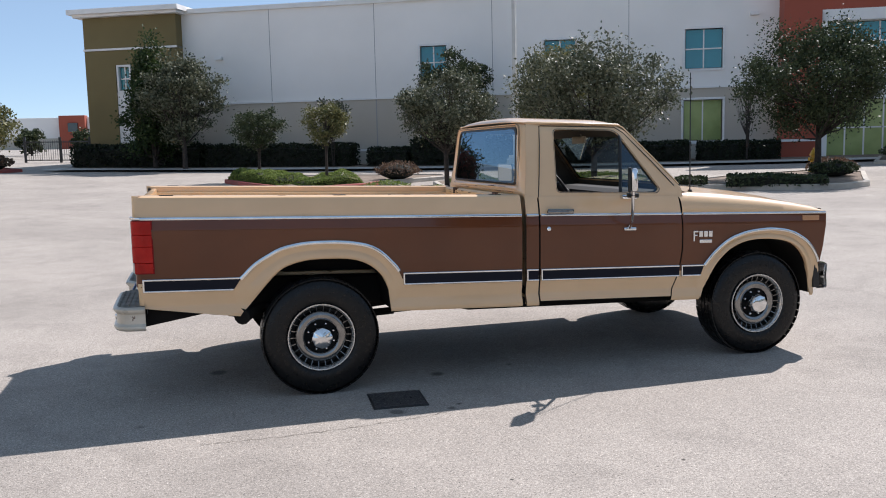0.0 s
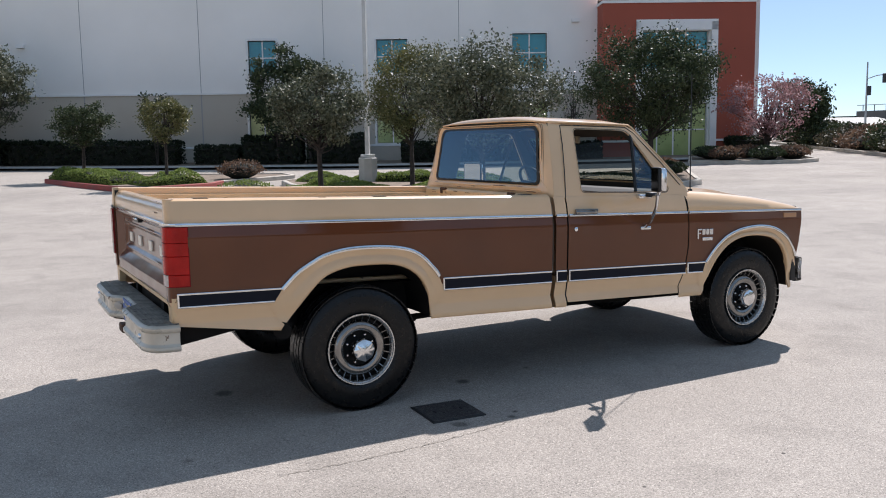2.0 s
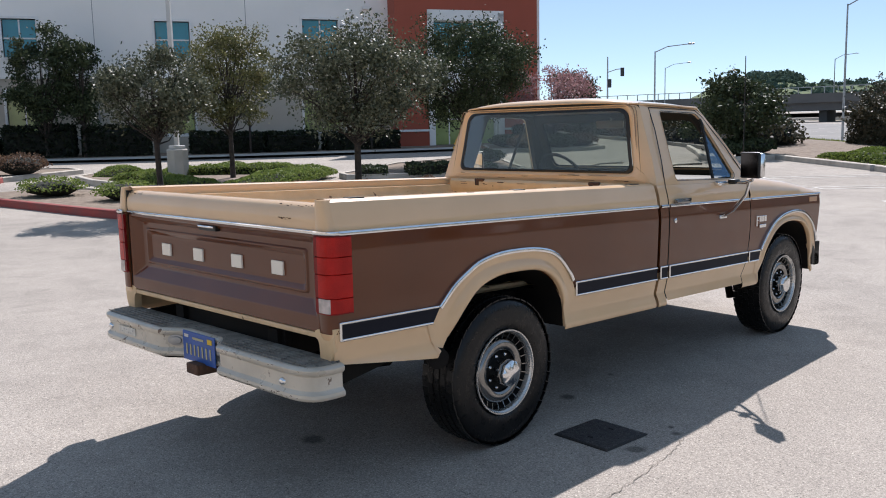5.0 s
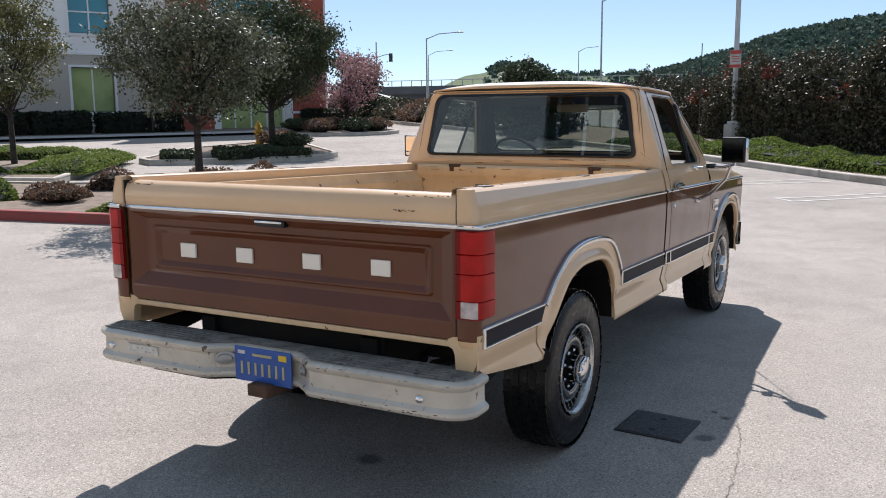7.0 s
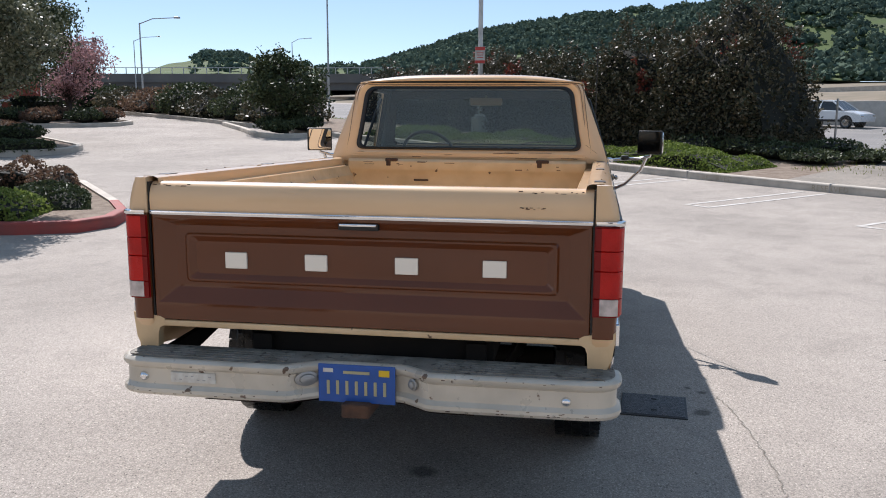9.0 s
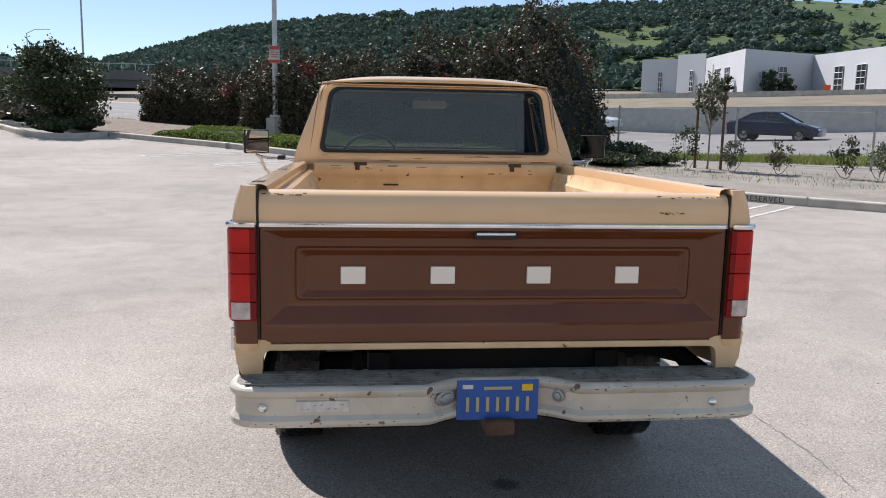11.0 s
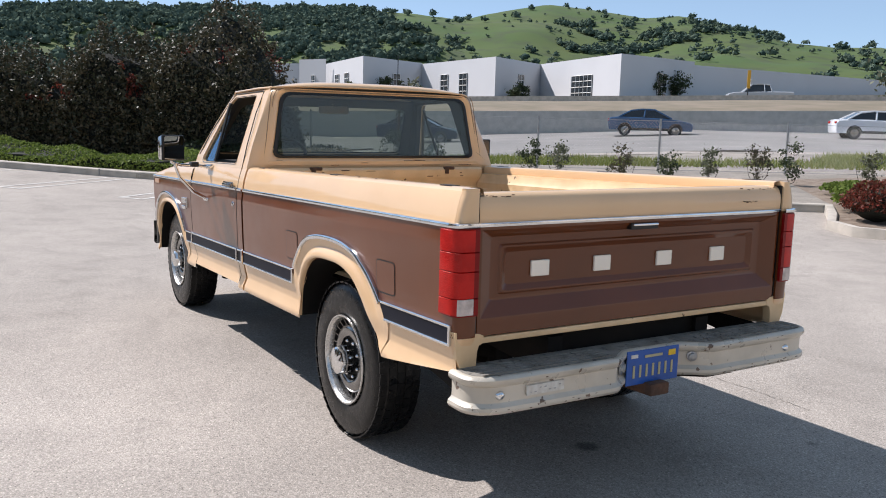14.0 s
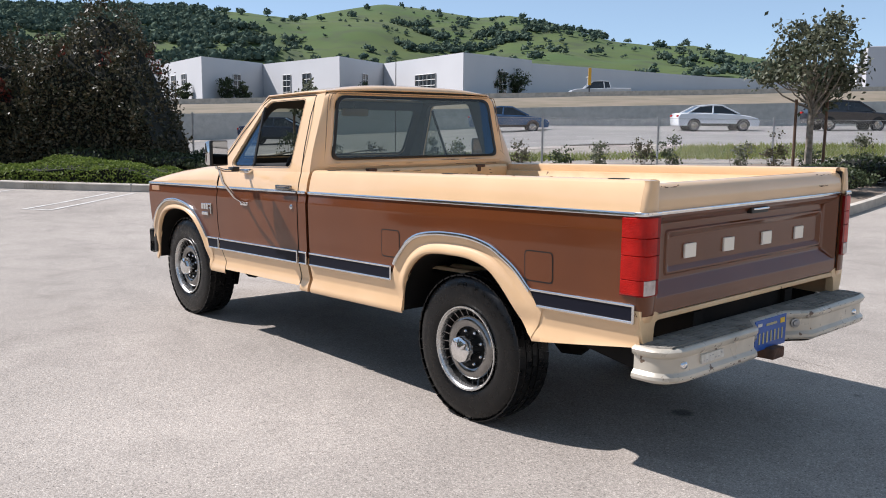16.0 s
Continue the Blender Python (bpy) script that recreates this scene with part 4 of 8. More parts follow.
# island with the hydrant
isl_c = [(11.8, 15.1), (11.5, 14.4), (14.4, 12.0), (15.2, 11.7), (16.2, 12.0), (19.0, 15.3), (18.7, 17.0), (15.6, 17.0)]
kerb_line("kerb_island_hydrant", isl_c, KERB, "pale concrete kerb of the island by the hydrant", closed=True)
draped("island_soil_hydrant", isl_c, 0.12, SOIL, "soil of the island by the hydrant", "soil", 1.2)
for i, (a, b, w) in enumerate((((12.0, 14.5), (12.6, 14.0), 0.75), ((13.0, 13.6), (15.0, 12.2), 0.95))):
    hedge("clipped_hedge", a, b, w, 0.24, LEAF_DARK, "low clipped dark hedge on the parking island", 200 + i, 520, 0.045, group="clipped hedges on the islands", ragged=0.2)
for i, (x, y) in enumerate(((17.0, 14.3), (17.8, 15.4), (18.3, 15.9))):
    shrub("low_shrub", (x, y), (1.4, 1.2, 0.45), (LEAF_DARK, LEAF_DRY, LEAF_DRY)[i], "low shrub on the island by the hydrant", 204 + i, 1100, 0.045, "low shrubs by the hydrant")
hyd = thing("fire_hydrant", "yellow fire hydrant on a planted island", "fire hydrant", at=drop(18.0, 16.4, 0.12))
bm = bmesh.new()
lathe(bm, [(0.0, 0.0), (0.15, 0.0), (0.15, 0.04), (0.10, 0.06), (0.095, 0.50), (0.13, 0.52), (0.13, 0.55), (0.10, 0.58), (0.07, 0.66), (0.03, 0.70), (0.03, 0.74), (0.0, 0.745)], lambda r, a, d: (r * math.cos(a), r * math.sin(a), d), 18)
part("barrel", bm, HYDRANT_Y, hyd, smooth=40)
for k in range(3):
    a = math.pi / 2 * (k + 2)
    bm = bmesh.new()
    tube(bm, [(0.08 * math.cos(a), 0.08 * math.sin(a), 0.40), (0.17 * math.cos(a), 0.17 * math.sin(a), 0.40)], [0.05, 0.06], 10)
    part("outlet", bm, HYDRANT_Y, hyd, smooth=40)

# the pink-flowering tree's island
isl_d = [(23.4, 19.8), (24.6, 17.7), (26.0, 16.6), (27.4, 16.8), (28.8, 18.6), (29.2, 21.0), (26.0, 22.4)]
kerb_line("kerb_island_pink", isl_d, KERB, "pale concrete kerb of the island under the pink tree", closed=True)
draped("island_soil_pink", isl_d, 0.12, SOIL, "soil of the island under the pink tree", "soil", 1.5)
for i, (x, y) in enumerate(((24.6, 18.9), (25.6, 17.8), (26.8, 17.6), (27.8, 18.4), (26.6, 19.6), (25.2, 20.4))):
    shrub("low_shrub", (x, y), (1.5, 1.3, 0.55), (LEAF_DRY, LEAF_DARK)[i % 2], "low russet shrub under the pink tree", 215 + i, 900, 0.06, "low shrubs under the pink tree")
tree("pink_tree", (28.1, 19.9), (4.0, 3.8, 2.6), 0.95, LEAF_PINK, "plum tree covered in pink blossom", 223, 3600, 0.075, stems=4, trunk_r=0.09, clumps=75, open_=0.35)

# trees of the lot
tree("small_tree", (1.5, 25.4), (1.9, 1.8, 1.30), 1.18, LEAF_DARK, "small round-headed evergreen tree on the long island", 230, 4200, 0.055, group="small trees on the long island", lift=0.1, trunk_r=0.06)
tree("small_tree", (3.3, 21.0), (1.6, 1.55, 1.20), 1.38, LEAF_YEL, "small yellow-green tree on the long island", 231, 3000, 0.052, group="small trees on the long island", lift=0.1, trunk_r=0.05)
tree("oak_tree", (4.5, 11.3), (2.05, 1.95, 1.60), 1.42, LEAF_OAK, "evergreen oak with grey-green leaves on the island", 232, 9000, 0.044, group="oaks of the lot", lift=0.1, trunk_r=0.06, clumps=80)
tree("oak_tree", (9.3, 16.5), (2.6, 2.5, 2.6), 1.40, LEAF_YEL, "tall evergreen oak with yellowish leaves on the island", 233, 9000, 0.050, group="oaks of the lot", lift=0.1, trunk_r=0.07, clumps=90)
tree("oak_tree", (6.1, 7.46), (2.75, 2.6, 1.72), 1.42, LEAF_OAK, "evergreen oak with glossy grey-green leaves on the red-kerbed island", 234, 15000, 0.040, group="oaks of the lot", lift=0.1, trunk_r=0.065, clumps=110)
tree("dark_tree", (17.1, 15.1), (4.4, 4.2, 3.1), 1.35, LEAF_DARK, "broad dense dark evergreen tree near the hydrant", 235, 21000, 0.060, lift=0.1, trunk_r=0.10, clumps=120)

# planting along the facade
def foot(s, o):
    p = fp(s, o, 0)
    return (p.x, p.y)


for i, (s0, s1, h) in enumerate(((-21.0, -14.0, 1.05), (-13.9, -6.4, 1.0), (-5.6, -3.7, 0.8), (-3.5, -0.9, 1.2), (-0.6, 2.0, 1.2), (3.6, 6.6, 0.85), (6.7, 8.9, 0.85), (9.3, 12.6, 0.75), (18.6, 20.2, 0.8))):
    hedge("wall_hedge", foot(s0, 2.0), foot(s1, 2.0), 1.4, h, LEAF_HEDGE_SHADED, "dark clipped hedge in the shade of the building", 250 + i, 160, 0.08, group="hedges along the building", ragged=0.05)
draped("sidewalk", [foot(-21, 3.6), foot(21, 3.6), foot(21, 5.2), foot(-21, 5.2)], 0.10, CONCRETE, "pale concrete pavement along the building", "pavement", 2.0)
draped("bed_soil", [foot(-21, 0.3), foot(20, 0.3), foot(20, 3.6), foot(-21, 3.6)], 0.09, SOIL, "planting bed along the building", "soil", 2.0)
tree("pine_tree", foot(-16.0, 3.3), (3.6, 3.4, 5.6), 0.5, LEAF_PINE, "dark green pine beside the olive tower", 270, 9000, 0.10, trunk_r=0.13, clumps=90, conical=True)
tree("round_tree", foot(-14.0, 4.2), (4.0, 3.6, 4.0), 1.4, LEAF_OAK, "rounded grey-green tree by the building", 271, 8000, 0.09, trunk_r=0.12, clumps=90)
tree("wall_tree", foot(-1.9, 2.6), (2.6, 2.2, 4.4), 1.0, LEAF_DARK, "slender dark tree against the building", 273, 6200, 0.085, trunk_r=0.08, clumps=80)
tree("wall_tree", foot(-0.5, 2.6), (1.7, 1.6, 3.6), 1.4, LEAF_DARK, "slender dark tree against the building", 274, 3400, 0.085, trunk_r=0.07, clumps=50)
tree("wall_tree", foot(-7.2, 2.8), (1.4, 1.2, 2.2), 1.3, LEAF_OAK, "thin young tree against the building", 275, 700, 0.09, trunk_r=0.04, clumps=26, stems=2, open_=0.3)
tree("wall_tree", foot(6.0, 2.8), (2.2, 2.0, 2.6), 1.4, LEAF_OAK, "thin young tree against the building", 276, 900, 0.10, trunk_r=0.05, clumps=30, open_=0.3)
tree("bare_tree", foot(11.2, 3.0), (1.5, 1.4, 3.2), 1.3, LEAF_DARK, "thin nearly bare tree against the building", 277, 260, 0.08, trunk_r=0.045, clumps=34, stems=3, open_=0.5)
tree("round_tree", (39, 27), (3.2, 3.0, 3.2), 0.7, LEAF_DARK, "dark round tree beside the drive", 278, 2600, 0.13, clumps=60)

# ---- poles ----
def light_pole(at, label, height=9.0, r=0.085, foot_h=0.75, lift=0.0):
    p = thing("light_pole", label, "light pole", "white light poles of the lot", drop(*at, lift))
    bm = bmesh.new()
    lathe(bm, [(0.0, foot_h), (0.27, foot_h), (0.30, foot_h - 0.03), (0.30, -0.1)], lambda q, a, d: (q * math.cos(a), q * math.sin(a), d), 8)
    part("pedestal", bm, CONCRETE, p, "squat concrete pedestal")
    bm = bmesh.new()
    box(bm, (0, 0, foot_h + 0.05), (0.34, 0.34, 0.10), 0.02)
    part("base_cover", bm, POLE_WHITE, p)
    bm = bmesh.new()
    tube(bm, [(0, 0, foot_h), (0, 0, height)], [r, r * 0.8], 4)
    part("pole", bm, POLE_WHITE, p)
    bm = bmesh.new()
    box(bm, (0.0, 0.0, height + 0.05), (0.9, 0.35, 0.14), 0.03)
    part("lamp_head", bm, POLE_WHITE, p)
    return p


light_pole((8.8, 18.5), "white square light pole on a concrete pedestal in the island", lift=0.1)
sp = light_pole((25.15, 2.85), "white square light pole carrying a red and white sign", foot_h=0.5, lift=0.12)
bm = bmesh.new()
box(bm, (-0.10, 0, 2.55), (0.012, 0.34, 0.55), 0.004)
sg = part("sign_plate", bm, WHITE_LINE, sp, "white sign plate with red bands")
SIGN_RED = mat("sign_red", (0.50, 0.05, 0.04), 0.5)
for z, h in ((2.76, 0.11), (2.33, 0.09)):
    bm = bmesh.new()
    box(bm, (-0.108, 0, z), (0.004, 0.33, h), 0.001)
    part("sign_band", bm, SIGN_RED, sg)
for z in (2.62, 2.55, 2.47):
    bm = bmesh.new()
    box(bm, (-0.108, 0.0, z), (0.004, 0.22, 0.025), 0.001)
    part("sign_bar", bm, SIGN_RED, sg)


def street_lamp(at, z, arm, label, r=0.09):
    t = thing("street_lamp", label, "street lamp", "street lamps beyond the lot", drop(*at))
    h = z - t.location.z
    bm = bmesh.new()
    tube(bm, [(0, 0, 0), (0, 0, h * 0.93)], [r, r * 0.6], 8)
    part("pole", bm, GALV, t, smooth=50)
    bm = bmesh.new()
    tube(bm, [(0, 0, h * 0.92), (arm[0] * 0.35, arm[1] * 0.35, h * 0.98), (arm[0], arm[1], h)], [r * 0.5, r * 0.45, r * 0.4], 6)
    part("arm", bm, GALV, t, smooth=50)
    bm = bmesh.new()
    box(bm, (arm[0], arm[1], h), (0.5, 0.35, 0.12), 0.03, Euler((0, 0, math.atan2(arm[1], arm[0]))).to_matrix())
    part("lamp_head", bm, GALV, t)


street_lamp((61, 34.5), 8.2, (1.2, -2.6), "grey street lamp with a curved arm over the road")
street_lamp((57.1, 17.9), 10.0, (1.4, -2.8), "tall grey street lamp with an arm over the road")
street_lamp((110, 62), 10.5, (1.5, -3.0), "distant grey street lamp over the road")
street_lamp((150, 53), 13.0, (1.5, -3.0), "distant grey street lamp over the road", 0.12)
sig = thing("traffic_signal", "traffic signal on a mast with a side arm", "traffic signal", at=drop(79.7, 51.6))
bm = bmesh.new()
tube(bm, [(0, 0, 0), (0, 0, 7.7)], [0.12, 0.07], 8)
tube(bm, [(0, 0, 6.0), (0.5, -0.8, 6.3), (0.8, -1.4, 6.35)], 0.05, 6)
part("mast", bm, GALV, sig)
for q in ((0.1, -0.2, 4.8), (0.8, -1.4, 6.0)):
    bm = bmesh.new()
    box(bm, q, (0.3, 0.34, 0.95), 0.04)
    part("signal_head", bm, BLACK_METAL, sig)

# ---- painted bay lines ----
def line(a, b, w=0.10, name="bay_line"):
    a, b = Vector((*a, 0)), Vector((*b, 0))
    d = (b - a).normalized()
    n_ = Vector((-d.y, d.x, 0)) * w / 2
    k = max(2, int((b - a).length / 0.8))
    bm = bmesh.new()
    loft(bm, [[(*(a.lerp(b, i / k) + n_).xy, 0), (*(a.lerp(b, i / k) - n_).xy, 0)] for i in range(k + 1)])
    for v in bm.verts:
        v.co.z = gz(v.co.x, v.co.y) + 0.005
    return tagged(part(name, bm, WHITE_LINE), "worn white parking bay line on the asphalt", "road marking", "parking bay lines", kind="structure")


for s in (-8.4, -5.5, -2.7, 0.2, 2.6, 5.3, 8.0):
    for o in (0.0, 0.42):
        line(kp(s + o - 0.35, -0.2), kp(s + o, -3.0), 0.075)
    line(kp(s - 0.03, -3.0), kp(s + 0.45, -3.0), 0.075)

# ---- fence, freeway and the far side ----
CAMP = Vector((-3.7, 3.0, 0))
def far(az, d, z=None):
    a = radians(az)
    x, y = CAMP.x + d * math.cos(a), CAMP.y + d * math.sin(a)
    return Vector((x, y, gz(x, y) if z is None else z))


FV = Vector((0.669, 0.743, 0))      # along the freeway
FW = Vector((0.743, -0.669, 0))     # across it


def fw(s, d):
    p = CAMP + FV * s + FW * d
    return Vector((p.x, p.y, gz(p.x, p.y)))


# chain-link fence
fence = thing("chain_link_fence", "galvanised chain-link fence on steel posts", "fence", at=drop(*kp(-8.8, 7.8)))
fo = Vector(fence.location)
posts = [kp(-2.2 - 3.3 * k, 7.7 + 0.12 * k) for k in range(-1, 8)]
for x, y in posts:
    bm = bmesh.new()
    tube(bm, [Vector((x, y, gz(x, y) - 0.1)) - fo, Vector((x, y, 1.80 + 0.01 * 0)) - fo], 0.030, 8)
    part("post", bm, GALV, fence, smooth=50)
bm = bmesh.new()
for (x0, y0), (x1, y1) in zip(posts, posts[1:]):
    a, b = Vector((x0, y0, 0)), Vector((x1, y1, 0))
    n_ = 38
    L = (b - a).length
    for k in range(-14, n_):
        for sgn in (1, -1):
            u0, u1 = k / n_, (k + 14) / n_
            za, zb = (0.0, 1.0) if sgn > 0 else (1.0, 0.0)
            if u0 < 0:
                za, u0 = za + (zb - za) * (-u0) / (u1 - u0), 0.0
            if u1 > 1:
                zb, u1 = za + (zb - za) * (1 - u0) / (u1 - u0), 1.0
            p, q = a.lerp(b, u0), a.lerp(b, u1)
            zp, zq = (gz(p.x, p.y) + 0.05 + (1.70 - gz(p.x, p.y)) * za, gz(q.x, q.y) + 0.05 + (1.70 - gz(q.x, q.y)) * zb)
            tube(bm, [Vector((p.x, p.y, zp)) - fo, Vector((q.x, q.y, zq)) - fo], 0.0010, 3, caps=False)
tagged(part("wire_mesh", bm, GALV, fence, "fine galvanised wire mesh"), kind="stuff")
for z in (1.74, 0.50):
    bm = bmesh.new()
    tube(bm, [Vector((x, y, z if z > 1 else gz(x, y) + 0.08)) - fo for x, y in posts], 0.006, 5)
    part("tension_wire", bm, GALV, fence)

# strips between the lot and the freeway
draped("path_strip", [fw(-70, 21.5).xy, fw(60, 21.5).xy, fw(60, 24.5).xy, fw(-70, 24.5).xy], 0.035, GRAVEL, "pale gravel strip behind the fence", "gravel", 3.0)
draped("rough_ground", [fw(-90, 24.5).xy, fw(70, 24.5).xy, fw(70, 34.5).xy, fw(-90, 34.5).xy], 0.03, GRAVEL, "dry gravelly freeway shoulder", "gravel", 3.0)


def in_grass(r):
    """A spot in the grass strip, which thins to a narrow line along its middle stretch."""
    while True:
        s_, d_ = r.uniform(-45, 45), r.uniform(26.8, 34.0)
        if d_ < np.interp(s_, [-11, -8, -6.5, -3.5, -1, 3, 6], [33.6, 32.8, 28.6, 28.4, 30.2, 33.2, 33.6]) + r.normal(0, 0.45):
            return fw(s_, d_).xy


tufts("grass_strip", in_grass, 80000, 0.20, GRASS, "strip of fresh green grass beside the freeway", 301)
tufts("verge_grass", lambda r: kp(r.uniform(-11, -1), min(4.5, 2.0 + abs(r.normal(0, 1.4)))), 1300, 0.08, GRASS, "thin weeds on the verge", 302, lift=0.1)
draped("freeway", [fw(-260, 35.5).xy, fw(220, 35.5).xy, fw(220, 58).xy, fw(-260, 58).xy], 0.05, ROAD, "pale concrete freeway carriageway", "road", 6.0)
draped("freeway_shoulder", [fw(-200, 34.3).xy, fw(160, 34.3).xy, fw(160, 35.5).xy, fw(-200, 35.5).xy], 0.05, ASPHALT, "dark asphalt shoulder of the freeway", "road", 5.0)
for d in (38.5, 42.2, 45.9, 49.6, 53.3):
    bm = bmesh.new()
    for k in range(-50, 45):
        a, b = fw(k * 3.0, d), fw(k * 3.0 + 1.3, d)
        q = [bm.verts.new((p.x + FW.x * o, p.y + FW.y * o, p.z + 0.06)) for p, o in ((a, -0.06), (b, -0.06), (b, 0.06), (a, 0.06))]
        bm.faces.new(q)
    tagged(part("lane_marks", bm, WHITE_LINE), "white dashed lane marks on the freeway", "road marking", kind="stuff")


def wall_top(s):
    return 2.42 - 0.026 * s


bm = bmesh.new()
rows = []
for k in range(-60, 45):
    s = k * 4.0
    a, b = fw(s, 58), fw(s, 58.5)
    t = wall_top(max(-60, min(60, s)))
    rows.append([(a.x, a.y, a.z - 0.5), (a.x, a.y, t), (b.x, b.y, t), (b.x, b.y, a.z - 0.5)])
loft(bm, rows)
tagged(part("retaining_wall", bm, CONCRETE), "long grey concrete wall along the freeway", "wall", kind="structure")
EMB = mat("dry_embankment", (0.22, 0.175, 0.125), 0.95, second=(0.15, 0.125, 0.08), scale=0.5, detail=8, bump=0.5, bump_scale=3.0)
rows = []
bm = bmesh.new()
for k in range(-60, 45):
    s = k * 4.0
    t = wall_top(max(-60, min(60, s)))
    row = []
    for d, up in ((58.5, 0.0), (63, 0.45), (70, 0.9), (77, 1.15), (84, 1.2), (110, 2.1), (150, 3.6), (260, 7.0)):
        p = fw(s, d)
        row.append((p.x, p.y, t - 0.05 + up + 0.12 * noise.noise(Vector((s * 0.11, d * 0.2, 3)))))
    rows.append(row)
loft(bm, rows)
tagged(part("embankment", bm, EMB, smooth=40), "dry grassy embankment above the freeway wall", "embankment", kind="structure")
bm = bmesh.new()
rows = []
for k in range(-60, 45):
    s = k * 4.0
    t = wall_top(max(-60, min(60, s))) + 1.05
    a, b = fw(s, 77.5), fw(s, 77.9)
    rows.append([(a.x, a.y, t), (a.x, a.y, t + 0.50), (b.x, b.y, t + 0.50), (b.x, b.y, t)])
loft(bm, rows)
tagged(part("upper_barrier", bm, KERB), "low pale concrete barrier of the upper road", "barrier", kind="structure")

# white offices beyond the freeway, stepped in plan
OFF = mat("office_white", (0.56, 0.56, 0.57), 0.8, second=(0.53, 0.53, 0.54), scale=0.1)
OFF2 = mat("office_grey", (0.50, 0.50, 0.52), 0.8, second=(0.47, 0.47, 0.49), scale=0.1)
offices = thing("white_office_building", "low white office building with stepped fronts across the freeway", "building", at=far(-40, 170, 0))
oo = Vector(offices.location)
steps = [(-19.8, 204, 12.9), (-22.0, 200, 12.9), (-22.0, 196, 13.5), (-23.7, 190, 13.5), (-23.7, 196, 12.8), (-26.1, 166, 12.8), (-29.9, 182, 12.6), (-34.7, 155, 12.6), (-37.6, 173, 12.6), (-42.7, 143, 12.6), (-47.2, 160, 12.6), (-47.2, 160, 12.05), (-58.2, 208, 11.95), (-66.0, 254, 12.05)]
for (a0, d0, z0), (a1, d1, z1) in zip(steps, steps[1:]):
    if a0 == a1:
        continue
    p, q = far(a0, d0, 0) - oo, far(a1, d1, 0) - oo
    back = (p + oo - CAMP).normalized() * 0.5
    bm = bmesh.new()
    zt = max(z0, z1) if abs(z0 - z1) < 0.3 else z1
    vs = [bm.verts.new((v.x, v.y, z)) for z in (2.0, zt) for v in (p, q, q + back, p + back)]
    for f in ((0, 1, 5, 4), (1, 2, 6, 5), (2, 3, 7, 6), (3, 0, 4, 7), (4, 5, 6, 7)):
        bm.faces.new([vs[i] for i in f])
    w = part("wall", bm, OFF, offices)
    lit = d1 < d0
    d = (q - p)
    L = d.length
    e = d.normalized()
    nrm = Vector((e.y, -e.x, 0))
    if nrm.dot(CAMP - (p + oo)) < 0:
        nrm = -nrm
    wins = [(0.30, 0.40), (0.56, 0.66)] if L > 14 and lit and a0 > -36 else [(0.45, 0.70)] if a0 == -37.6 else [(0.48, 0.60)] if L > 8 and a0 > -45 else []
    for u0, u1 in wins:
        bm = bmesh.new()
        a_, b_ = p + d * u0 + nrm * 0.12, p + d * u1 + nrm * 0.12
        vs = [bm.verts.new((v.x, v.y, z)) for z in (5.7, 5.7 + (4.4 if u1 - u0 < 0.2 else 4.0)) for v in (a_, b_, b_ - nrm * 0.3, a_ - nrm * 0.3)]
        for f in ((0, 1, 5, 4), (1, 2, 6, 5), (2, 3, 7, 6), (3, 0, 4, 7), (4, 5, 6, 7)):
            bm.faces.new([vs[i] for i in f])
        wd = part("window", bm, DARK_GLASS, w, "tall dark window")
        nx_, nz_ = (5, 4) if u1 - u0 > 0.2 else (2, 4)
        bm = bmesh.new()
        hgt = 4.4 if u1 - u0 < 0.2 else 4.0
        for i in range(nx_ + 1):
            c = a_.lerp(b_, i / nx_) + nrm * 0.04
            tube(bm, [(c.x, c.y, 5.7), (c.x, c.y, 5.7 + hgt)], 0.06, 4)
        for j in range(nz_ + 1):
            z = 5.7 + hgt * j / nz_
            tube(bm, [(*(a_ + nrm * 0.04).xy, z), (*(b_ + nrm * 0.04).xy, z)], 0.06, 4)
        part("window_grille", bm, TRIM_WHITE, wd)
for i, (az, d, h, w_) in enumerate(((-27.6, 168, 5.2, 3.4), (-28.6, 168, 4.0, 3.0), (-36.4, 158, 4.2, 3.2), (-45.0, 152, 5.8, 3.6), (-46.3, 155, 5.0, 4.0), (-36.0, 150, 3.0, 2.6), (-25.0, 172, 4.0, 2.6))):
    p = far(az, d)
    tree("office_tree", (p.x, p.y), (w_, w_, h * 0.85), h * 0.15, LEAF_DARK, "small dark tree in front of the white offices", 330 + i, 700, 0.28, clumps=34, trunk_r=0.1, group="trees at the white offices", lift=3.4 - 1.2)
tower = thing("grey_corner_tower", "pale grey corner tower of a distant building", "building", at=far(-68.4, 190, 0))
bm = bmesh.new()
box(bm, (0, 0, 9.0), (9, 9, 14.5), 0.1, Euler((0, 0, radians(-60))).to_matrix())
part("wall", bm, OFF2, tower)
bm = bmesh.new()
box(bm, (2.0, -6.5, 7.5), (12, 14, 12.0), 0.1, Euler((0, 0, radians(-60))).to_matrix())
part("wing", bm, OFF, tower)

